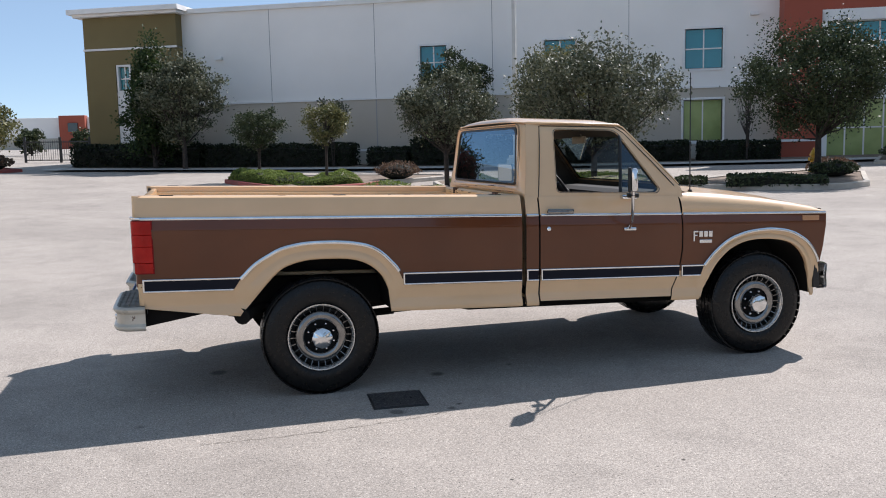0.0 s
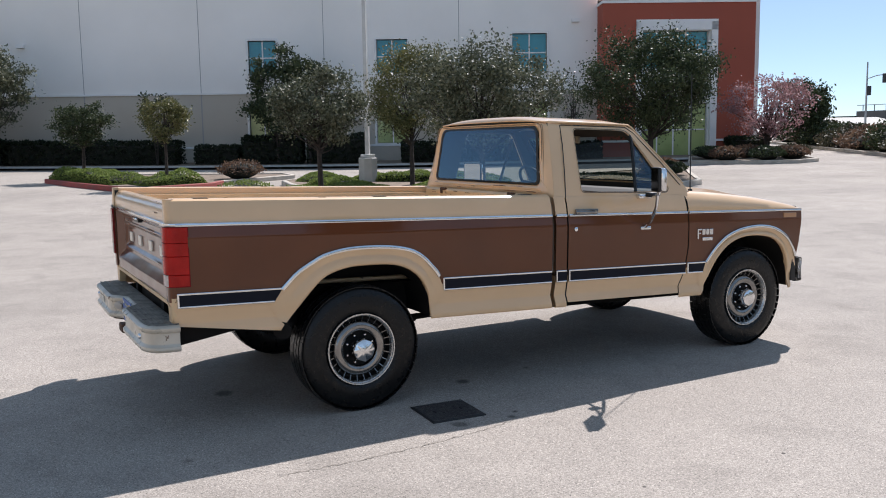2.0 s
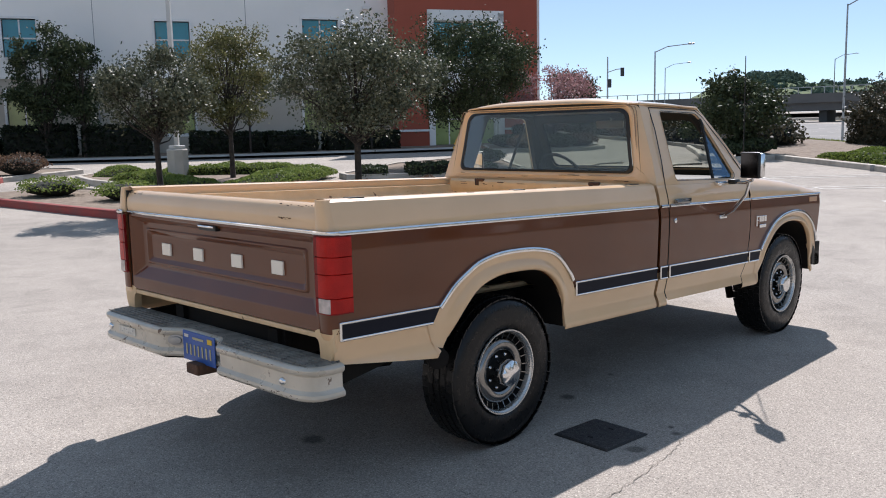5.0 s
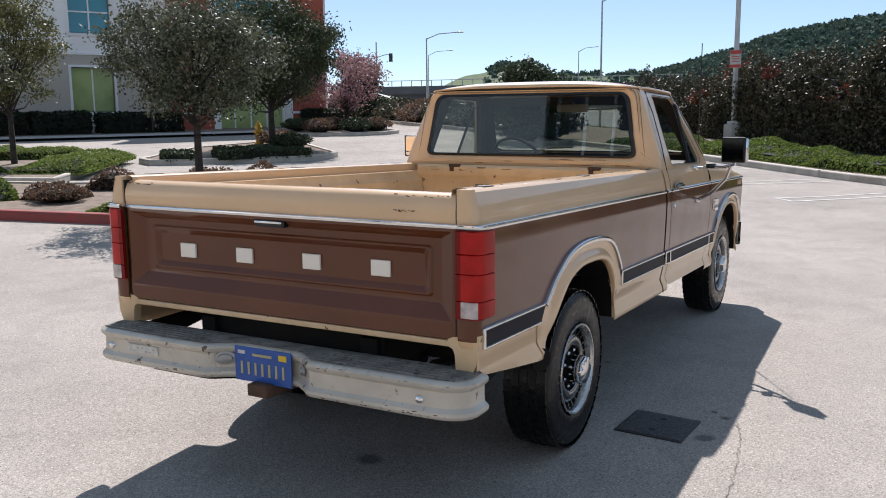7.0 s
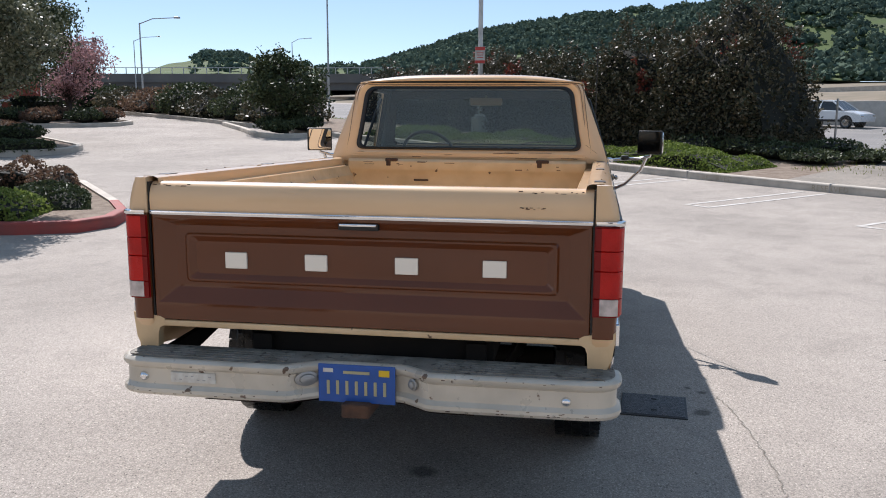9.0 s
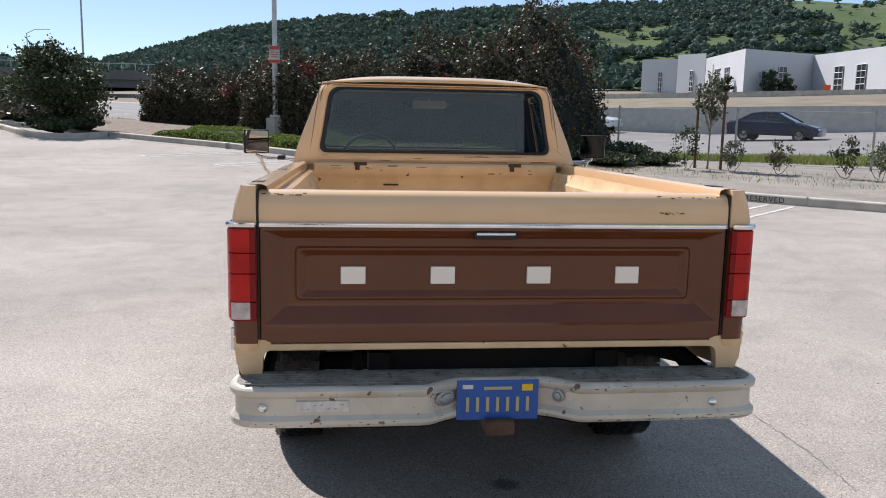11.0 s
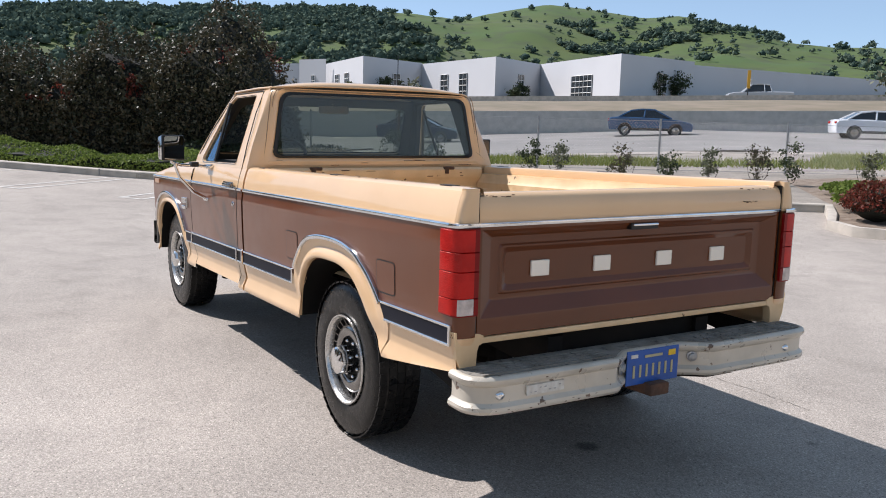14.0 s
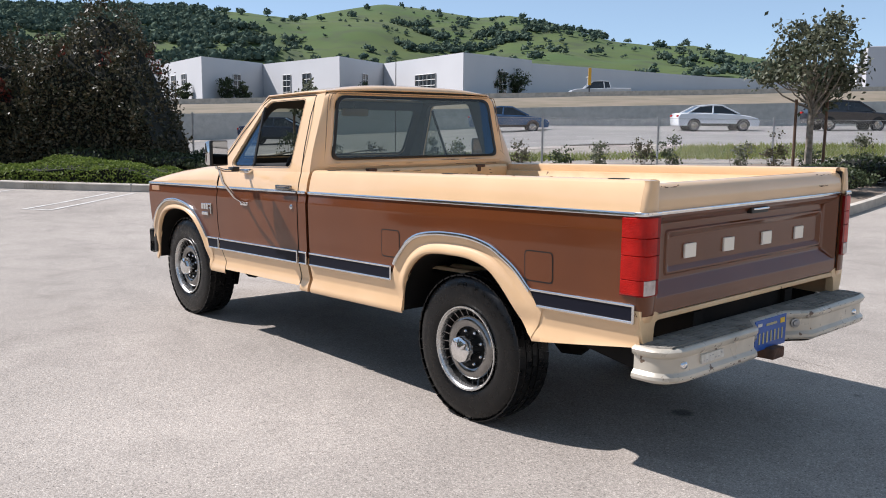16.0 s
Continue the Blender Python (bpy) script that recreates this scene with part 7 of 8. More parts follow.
for k in range(7):
    bm = bmesh.new()
    box(bm, (-1.2235, 0.118 - k * 0.0375, 0.556), (0.003, 0.012, 0.056), 0.001)
    tpart("plate_bar", bm, PLATE_YEL, plate)
bm = bmesh.new()
box(bm, (-1.2235, 0.005, 0.618), (0.003, 0.105, 0.012), 0.001)
tpart("plate_bar", bm, PLATE_YEL, plate)
bm = bmesh.new()
box(bm, (-1.2235, -0.105, 0.620), (0.003, 0.042, 0.026), 0.001)
tpart("plate_tag", bm, TAG_YEL, plate)
bm = bmesh.new()
box(bm, (-1.2235, 0.118, 0.624), (0.003, 0.040, 0.016), 0.001)
tpart("plate_tag", bm, STICKER, plate)
bm = bmesh.new()
box(bm, (-1.16, 0.0, 0.475), (0.22, 0.11, 0.055), 0.008)
tpart("hitch_receiver", bm, RUST, bumper, "rusty hitch receiver")
for s in (-1, 1):
    bm = bmesh.new()
    prism(bm, [(-1.19, 0.60), (-1.19, 0.52), (-0.62, 0.66), (-0.62, 0.74)], lambda u, v, d: (u, d, v), s * 0.44, s * 0.47)
    tpart("bumper_bracket", bm, UNDER, bumper)
    bm = bmesh.new()
    prism(bm, [(-1.17, 0.63), (-1.15, 0.50), (-0.56, 0.615), (-0.56, 0.66)], lambda u, v, d: (u, d, v), s * 0.86, s * 0.89)
    tpart("bumper_brace", bm, UNDER, bumper)

# chips and rust along the bumper's edges
rc = random.Random(17)
for k in range(46):
    y = rc.uniform(-0.96, 0.96) if k % 3 else rc.uniform(-0.97, -0.55)
    if abs(y) < 0.17:
        continue
    low = k % 4 != 0
    bm = bmesh.new()
    z = rc.uniform(0.510, 0.528) if low else rc.uniform(0.626, 0.640)
    box(bm, (bumper_x(y) - 0.001, y, z), (0.006, rc.uniform(0.003, 0.016), rc.uniform(0.0015, 0.0035)), 0.0006)
    tpart("rust_chip", bm, RUST, bumper)
bm = bmesh.new()
rows = []
for y in [q for q in ys if abs(q) < 0.62]:
    x = bumper_x(y)
    rows.append([(x + 0.02, y, 0.4985), (x + 0.14, y, 0.494), (x + 0.14, y, 0.488), (x + 0.03, y, 0.490)])
loft(bm, rows)
tpart("bumper_tray", bm, RUST, bumper, "dark rusty tray under the bumper")

# ---- cab, hood, glass ----
def lean(z):
    """Half width of the cab above the belt."""
    return float(np.interp(z, [1.33, 1.365, 1.45, 1.60, 1.75, 1.86, 1.90], [0.943, 0.931, 0.910, 0.862, 0.806, 0.752, 0.715]))


def back_x(z):
    return float(np.interp(z, [1.33, 1.40, 1.86, 1.94], [1.478, 1.482, 1.525, 1.56]))


for s in (-1, 1):
    # side of the cab above the belt, with the window opening
    outer = rounded([(1.490, 1.335), (2.742, 1.335), (2.745, 1.395), (2.310, 1.868), (1.576, 1.878)], [0.01, 0.01, 0.03, 0.10, 0.03], 7)
    inner = rounded([(1.738, 1.374), (2.530, 1.370), (2.556, 1.400), (2.270, 1.822), (1.778, 1.822)], [0.04, 0.02, 0.02, 0.055, 0.04], 7)
    bm = bmesh.new()
    ring(bm, outer, inner, lambda u, v: (u, s * lean(v), v), lambda u, v: (u, s * (lean(v) + 0.004), v))
    ring(bm, inner, inner, lambda u, v: (u, s * (lean(v) + 0.004), v), lambda u, v: (u, s * (lean(v) - 0.014), v))
    cs = tpart("cab_side", bm, TAN, label="tan cab side round the door window", smooth=30)
    bm = bmesh.new()
    ring(bm, inner, inner, lambda u, v: (u, s * (lean(v) - 0.014), v), lambda u, v: (u, s * (lean(v) - 0.055), v))
    tpart("window_jamb", bm, INTERIOR_DK, cs, smooth=30)
    big = [(p[0] + (p[0] - 2.16) * 0.016, p[1] + (p[1] - 1.59) * 0.03) for p in inner]
    bm = bmesh.new()
    ring(bm, inner, big, lambda u, v: (u, s * (lean(v) + 0.002), v), lambda u, v: (u, s * (lean(v) + 0.0065), v))
    tpart("window_seal", bm, BLACK, cs)
    # door shut lines on the cab side
    bm = bmesh.new()
    tube(bm, [(1.592 + (z - 1.335) * 0.16, s * (lean(z) + 0.002), z) for z in (1.335, 1.5, 1.7, 1.845)] + [(x, s * (lean(1.845) + 0.002), 1.848) for x in (1.685, 1.9, 2.27)] + [(2.33, s * (lean(1.81) + 0.002), 1.81), (2.53, s * (lean(1.59) + 0.002), 1.59), (2.68, s * (lean(1.42) + 0.002), 1.42)], 0.0035, 5)
    tpart("door_seam", bm, BLACK, cs)
    # vent window: post and pane
    bm = bmesh.new()
    tube(bm, [(2.290, s * (lean(1.78) + 0.001), 1.785), (2.296, s * (lean(1.75) + 0.001), 1.75), (2.238, s * (lean(1.375) + 0.001), 1.374)], 0.012, 6)
    tpart("vent_post", bm, BLACK, cs)
    bm = bmesh.new()
    bm.faces.new([bm.verts.new((x, s * (lean(z) - 0.012), z)) for x, z in ((2.242, 1.376), (2.532, 1.376), (2.550, 1.400), (2.300, 1.765))])
    vp = tpart("vent_pane", bm, WINDOW, cs)
    vp.visible_shadow = False
    # tan lining of the pillar inside
    bm = bmesh.new()
    ring(bm, outer, inner, lambda u, v: (u, s * (lean(v) - 0.05), v), lambda u, v: (u, s * (lean(v) - 0.055), v))
    tpart("pillar_lining", bm, HEADLINER, cs)

# back of the cab round the rear window
N = 7
outer = rounded([(-0.945, 1.335), (0.945, 1.335), (0.905, 1.47), (0.752, 1.866), (-0.752, 1.866), (-0.905, 1.47)], [0.02, 0.02, 0.05, 0.05, 0.05, 0.05], N)
inner = rounded([(-0.775, 1.415), (0.775, 1.415), (0.752, 1.52), (0.702, 1.840), (-0.702, 1.840), (-0.752, 1.52)], [0.06, 0.06, 0.05, 0.075, 0.075, 0.05], N)
mid = [(p[0] * 1.045, 1.632 + (p[1] - 1.632) * 1.10) for p in inner]
bm = bmesh.new()
rim_x = lambda v: 1.490 + (v - 1.335) * 0.158
half = [(a[0] * 0.6 + b[0] * 0.4, a[1] * 0.6 + b[1] * 0.4) for a, b in zip(outer, mid)]
half_x = lambda v: back_x(v) - 0.004 + 0.30 * max(0.0, rim_x(v) - back_x(v) + 0.004)
ring(bm, outer, half, lambda u, v: (rim_x(v), u, v), lambda u, v: (half_x(v), u, v))
ring(bm, half, mid, lambda u, v: (half_x(v), u, v), lambda u, v: (back_x(v) - 0.004, u, v))
ring(bm, mid, inner, lambda u, v: (back_x(v) - 0.004, u, v), lambda u, v: (back_x(v) + 0.012, u, v))
bmesh.ops.remove_doubles(bm, verts=bm.verts, dist=1e-5)
bk = tpart("cab_back", bm, TAN, label="tan back of the cab round the rear window", smooth=40)
bm = bmesh.new()
i2 = [(p[0] * 0.972, 1.632 + (p[1] - 1.632) * 0.94) for p in inner]
a, b = ring(bm, inner, i2, lambda u, v: (back_x(v) + 0.004, u, v), lambda u, v: (back_x(v) - 0.001, u, v))
i3 = [(p[0] * 0.957, 1.632 + (p[1] - 1.632) * 0.915) for p in inner]
ring(bm, i2, i3, lambda u, v: (back_x(v) - 0.001, u, v), lambda u, v: (back_x(v) + 0.012, u, v))
tpart("window_gasket", bm, BLACK, bk, "black rubber window gasket", smooth=50)
bm = bmesh.new()
i4 = [(p[0] * 0.975, 1.632 + (p[1] - 1.632) * 0.945) for p in inner]
bm.faces.new([bm.verts.new((back_x(v) + 0.006, u, v)) for u, v in i4])
rw = tpart("rear_window", bm, WINDOW, bk, "clear rear window pane")
rw.visible_shadow = False
bm = bmesh.new()   # press lines under the window
for z in (1.372, 1.392):
    tube(bm, [(back_x(z) - 0.001, y, z) for y in np.linspace(-0.80, 0.80, 5)], 0.004, 5)
tpart("press_line", bm, TAN, bk)
bm = bmesh.new()
loft(bm, [[(back_x(z) + 0.045, y, z) for y in (-0.93, 0.93)] for z in (0.60, 1.0, 1.36)])
tpart("cab_back_lower", bm, TAN_WORN, bk)

rr = random.Random(23)
for k in range(22):   # rust streaks under the rear window and along the bed's front edge
    bm = bmesh.new()
    if k % 2:
        z = rr.choice((1.366, 1.380, 1.398))
        box(bm, (back_x(z) - 0.006, rr.uniform(-0.82, 0.82), z + rr.uniform(-0.003, 0.003)), (0.004, rr.uniform(0.03, 0.16), rr.uniform(0.0015, 0.004)))
    else:
        box(bm, (1.4105, rr.uniform(-0.78, 0.78), rr.uniform(1.288, 1.334)), (0.003, rr.uniform(0.008, 0.07), rr.uniform(0.002, 0.007)))
    tpart("rust_streak", bm, RUST, bk)
for grow, up in ((1.060, 1.145), (1.085, 1.19)):   # pressed lines round the window, dark tan for the shadow in their grooves
    bm = bmesh.new()
    loop = [(back_x(v) + 0.001, u, v) for u, v in [(p[0] * grow, 1.632 + (p[1] - 1.632) * up) for p in inner] if v < 1.862]
    tube(bm, loop, 0.0028, 5)
    tpart("press_line", bm, SHADE_SCUFF_TAN, bk)
for s in (-1, 1):   # scuffs along the bed rails
    for k in range(7):
        bm = bmesh.new()
        x = rr.uniform(-1.05, 1.42)
        box(bm, (x, s * rr.uniform(0.862, 0.925), 1.3575), (rr.uniform(0.006, 0.06), rr.uniform(0.002, 0.006), 0.002))
        tpart("rail_scuff", bm, RUST if k % 3 else SHADE_SCUFF_TAN, bk)

# roof
bm = bmesh.new()
rows = []
for i in range(19):
    u = 0.5 - 0.5 * math.cos(math.pi * i / 18)
    x = 1.520 + (2.330 - 1.520) * u
    edge = 1.868 - 0.004 * u
    roll = lambda q: 0.30 + 0.70 * math.sqrt(max(0.0, 1 - max(0.0, 1 - q / 0.16) ** 2))
    rise = 0.056 * roll(u) * roll(1 - u)
    row = []
    for k in range(25):
        v = -1 + 2 * k / 24
        cut = max(0.0, 1 - (x - 1.520) / 0.075)
        w = 0.752 + 0.006 * math.sin(math.pi * u) - 0.075 * (1 - math.sqrt(max(0.0, 1 - cut * cut)))
        zz = edge + rise * (1 - abs(v) ** 3.6)
        row.append((x, v * w, zz))
    rows.append(row)
loft(bm, rows)
rf = tpart("roof", bm, TAN, label="tan cab roof", smooth=50)
for s in (-1, 1):   # drip rail
    bm = bmesh.new()
    tube(bm, [(1.575, s * 0.748, 1.866), (1.8, s * 0.760, 1.869), (2.30, s * 0.756, 1.866), (2.345, s * 0.75, 1.846), (2.53, s * 0.832, 1.645), (2.725, s * 0.905, 1.43)], 0.008, 6)
    tpart("drip_rail", bm, TAN, rf, smooth=60)
bm = bmesh.new()
tube(bm, [(1.524 + 0.052 * max(0.0, (abs(y) - 0.665) / 0.083) ** 2, y, 1.866 + 0.017 * (1 - abs(y / 0.752) ** 3.6)) for y in np.linspace(-0.748, 0.748, 41)], 0.006, 6)
tpart("roof_rear_edge", bm, TAN, rf, smooth=60)
bm = bmesh.new()
loft(bm, [[(x, y, 1.842 + 0.045 * (1 - abs(y / 0.72) ** 3)) for y in np.linspace(-0.72, 0.72, 13)] for x in (1.56, 1.95, 2.29)])
tpart("headliner", bm, HEADLINER, rf, smooth=40)

# windscreen and its frame
def screen(u, v):
    """u across, v up the windscreen."""
    x = 2.745 - (v - 1.40) * 0.905 + 0.05 * (1 - (u / 0.8) ** 2)
    return (x, u, v)


outer = rounded([(-0.895, 1.385), (0.895, 1.385), (0.742, 1.868), (-0.742, 1.868)], 0.04, 6)
inner = rounded([(-0.815, 1.43), (0.815, 1.43), (0.700, 1.815), (-0.700, 1.815)], 0.06, 6)
bm = bmesh.new()
ring(bm, outer, inner, screen, screen)
ws = tpart("windscreen_frame", bm, TAN, label="tan windscreen frame", smooth=40)
bm = bmesh.new()
inside = lambda u, v: Vector(screen(u, v)) + Vector((-0.022, 0, -0.020))
ring(bm, outer, [(p[0] * 0.97, 1.62 + (p[1] - 1.62) * 0.95) for p in inner], inside, inside)
tpart("windscreen_lining", bm, HEADLINER, ws, smooth=40)
bm = bmesh.new()
i2 = [(p[0] * 0.97, 1.62 + (p[1] - 1.62) * 0.95) for p in inner]
ring(bm, inner, i2, screen, screen)
tpart("windscreen_gasket", bm, BLACK, ws)
bm = bmesh.new()
rows = [[screen(u * (0.80 - (v - 1.43) * 0.30), v) for u in np.linspace(-1, 1, 11)] for v in np.linspace(1.43, 1.815, 6)]
loft(bm, rows)
wp = tpart("windscreen_pane", bm, WINDOW, ws, smooth=60)
wp.visible_shadow = False
bm = bmesh.new()
for s in (-0.15, 0.55):
    bm = bmesh.new()
    tube(bm, [(2.80, s, 1.42), (2.76, s - 0.20, 1.455), (2.75, s - 0.42, 1.465)], 0.007, 5)
    tpart("wiper", bm, BLACK, ws)

# hood, cowl and front panel
bm = bmesh.new()
rows = []
for i in range(25):
    x = 2.80 + (3.975 - 2.80) * i / 24
    row = []
    for k in range(21):
        v = -1 + 2 * k / 20
        edge, _ = fender_top(x, 1.343)
        crown = float(np.interp(x, [2.80, 3.40, 3.80, 3.93, 3.975], [0.050, 0.045, 0.028, 0.012, 0.0]))
        bead = 0.008 if 0.50 < abs(v) < 0.62 else 0.0
        row.append((x, v * 0.868, edge + crown * (1 - v * v) + bead * (crown > 0.02)))
    rows.append(row)
loft(bm, rows)
tpart("hood", bm, TAN, label="tan hood", smooth=40)
bm = bmesh.new()
loft(bm, [[(2.70, y, 1.36), (2.74, y, 1.385), (2.80, y, 1.372 + 0.05 * (1 - (y / 0.868) ** 2))] for y in np.linspace(-0.90, 0.90, 9)])
tpart("cowl", bm, TAN, smooth=40)
bm = bmesh.new()
loft(bm, [[(nose_x(z) - 0.006, y, z) for y in np.linspace(-0.93, 0.93, 5)] for z in (0.62, 0.80, 1.0, 1.2, 1.24)])
tpart("front_panel", bm, BLACK, label="dark front panel")
bm = bmesh.new()
rows = []
for y in (-0.985, -0.975, -0.95, -0.90, -0.5, 0.0, 0.5, 0.90, 0.95, 0.975, 0.985):
    x = 4.075 - 0.06 * max(0.0, abs(y) - 0.86) * 8 - 0.02 * (y / 0.985) ** 2
    rows.append([(x - 0.09, y, 0.815), (x - 0.01, y, 0.812), (x, y, 0.80), (x - 0.008, y, 0.72), (x, y, 0.63), (x - 0.012, y, 0.618), (x - 0.09, y, 0.615)])
loft(bm, rows)
fb = tpart("front_bumper", bm, CHROME, label="chrome front bumper", smooth=40)
for s in (-1, 1):
    bm = bmesh.new()
    box(bm, (3.905, s * 0.950, 0.715), (0.06, 0.05, 0.19), 0.01)
    tpart("bumper_end", bm, BLACK, fb)

# aerial on the passenger side fender
bm = bmesh.new()
tube(bm, [(2.86, -0.845, 1.360), (2.86, -0.845, 1.386)], [0.022, 0.014], 8)
tube(bm, [(2.86, -0.845, 1.38), (2.855, -0.847, 2.26)], [0.0050, 0.0036], 6)
tpart("aerial", bm, BLACK, label="thin black radio aerial")

# door mirrors
for s in (-1, 1):
    mir = new("door_mirror")
    mir.parent = truck
    tagged(mir, "square black and chrome towing mirror on a bent arm")
    cx, cy, cz = 2.165, s * 1.255, 1.470
    rot = Euler((0, 0, 0.50 if s > 0 else -0.48)).to_matrix()
    bm = bmesh.new()
    box(bm, Vector((cx, cy, cz)) + rot @ Vector((0.010, 0, 0)), (0.046, 0.180, 0.164), 0.020, rot)
    tpart("mirror_shell", bm, CHROME, mir, smooth=40)
    bm = bmesh.new()
    box(bm, Vector((cx, cy, cz)) + rot @ Vector((-0.022, 0, 0)), (0.022, 0.190, 0.172), 0.009, rot)
    tpart("mirror_rim", bm, BLACK, mir, smooth=40)
    bm = bmesh.new()
    face_n, across = rot @ Vector((-1, 0, 0)), rot @ Vector((0, 1, 0))
    c = Vector((cx, cy, cz)) + face_n * 0.0345
    bm.faces.new([bm.verts.new(c + across * u + Vector((0, 0, w))) for u, w in rounded([(-0.085, -0.078), (0.085, -0.078), (0.085, 0.078), (-0.085, 0.078)], 0.015, 4)])
    tpart("mirror_pane", bm, MIRROR if s > 0 else MIRROR_DIM, mir)
    bm = bmesh.new()
    tube(bm, [(2.28, s * 0.955, 1.335), (2.27, s * 1.05, 1.345), (2.21, s * 1.18, 1.352), (2.17, s * 1.25, 1.372), (2.168, s * 1.255, 1.40)], 0.011, 8)
    tube(bm, [(2.18, s * 1.225, 1.36), (2.20, s * 1.19, 1.27), (2.25, s * 1.08, 1.16), (2.28, s * 0.985, 1.112)], 0.012, 8)
    tpart("mirror_arm", bm, CHROME, mir, smooth=50)
    bm = bmesh.new()
    box(bm, (2.285, s * 0.962, 1.338), (0.12, 0.05, 0.032), 0.010)
    tpart("mirror_foot", bm, CHROME, mir, smooth=40)
    bm = bmesh.new()
    box(bm, (2.285, s * 0.985, 1.106), (0.10, 0.024, 0.026), 0.008)
    tpart("mirror_foot", bm, CHROME, mir, smooth=40)

# black pivots where the mirror arms leave the doors
for s in (-1, 1):
    bm = bmesh.new()
    box(bm, (2.26, s * 1.075, 1.355), (0.075, 0.055, 0.034), 0.008)
    tpart("mirror_pivot", bm, BLACK, label="black pivot of the mirror arm", smooth=40)

# cab interior
bm = bmesh.new()
box(bm, (1.98, 0, 0.98), (0.55, 1.60, 0.16), 0.05)
box(bm, (1.69, 0, 1.16), (0.16, 1.60, 0.52), 0.06, Euler((0, 0.16, 0)).to_matrix())
tpart("bench_seat", bm, INTERIOR, label="brown vinyl bench seat", smooth=40)
bm = bmesh.new()
prism(bm, [(2.78, 1.385), (2.52, 1.372), (2.44, 1.345), (2.44, 1.15), (2.60, 1.05), (2.78, 1.05)], lambda u, v, d: (u, d, v), -0.86, 0.86)
tpart("dashboard", bm, INTERIOR_DK, label="dark dashboard")
bm = bmesh.new()
c, tilt = Vector((2.30, 0.42, 1.375)), Euler((0, -0.62, 0)).to_matrix()
pts = [c + tilt @ Vector((0, 0.195 * math.cos(a), 0.195 * math.sin(a))) for a in np.linspace(0, 2 * math.pi, 33)]
tube(bm, pts, 0.013, 8, caps=False)
for a in (0.2, math.pi - 0.2, -math.pi / 2):
    tube(bm, [c + tilt @ Vector((0.03, 0, 0)), c + tilt @ Vector((0, 0.19 * math.cos(a), 0.19 * math.sin(a)))], 0.012, 6)
tube(bm, [c + tilt @ Vector((0.02, 0, 0)), (2.55, 0.42, 1.22)], 0.03, 8)
tpart("steering_wheel", bm, INTERIOR_DK, label="dark steering wheel", smooth=50)
bm = bmesh.new()
box(bm, (2.33, -0.02, 1.765), (0.025, 0.25, 0.06), 0.012)
tube(bm, [(2.34, -0.02, 1.77), (2.36, -0.02, 1.83)], 0.008, 6)
tpart("rear_view_mirror", bm, MIRROR_BACK, label="pale rear-view mirror", smooth=40)
bm = bmesh.new()
box(bm, (2.12, 0, 0.66), (1.24, 1.80, 0.05))
tpart("cab_floor", bm, INTERIOR_DK)
for s in (-1, 1):
    bm = bmesh.new()
    loft(bm, [[(x, s * 0.885, z) for x in (1.56, 2.2, 2.72)] for z in (0.66, 1.0, 1.35)])
    tpart("door_lining", bm, INTERIOR, label="brown door lining")
    bm = bmesh.new()
    box(bm, (2.12, s * 0.885, 1.352), (1.00, 0.06, 0.020), 0.006)
    tpart("window_ledge", bm, INTERIOR_DK)

# ---- wheels ----


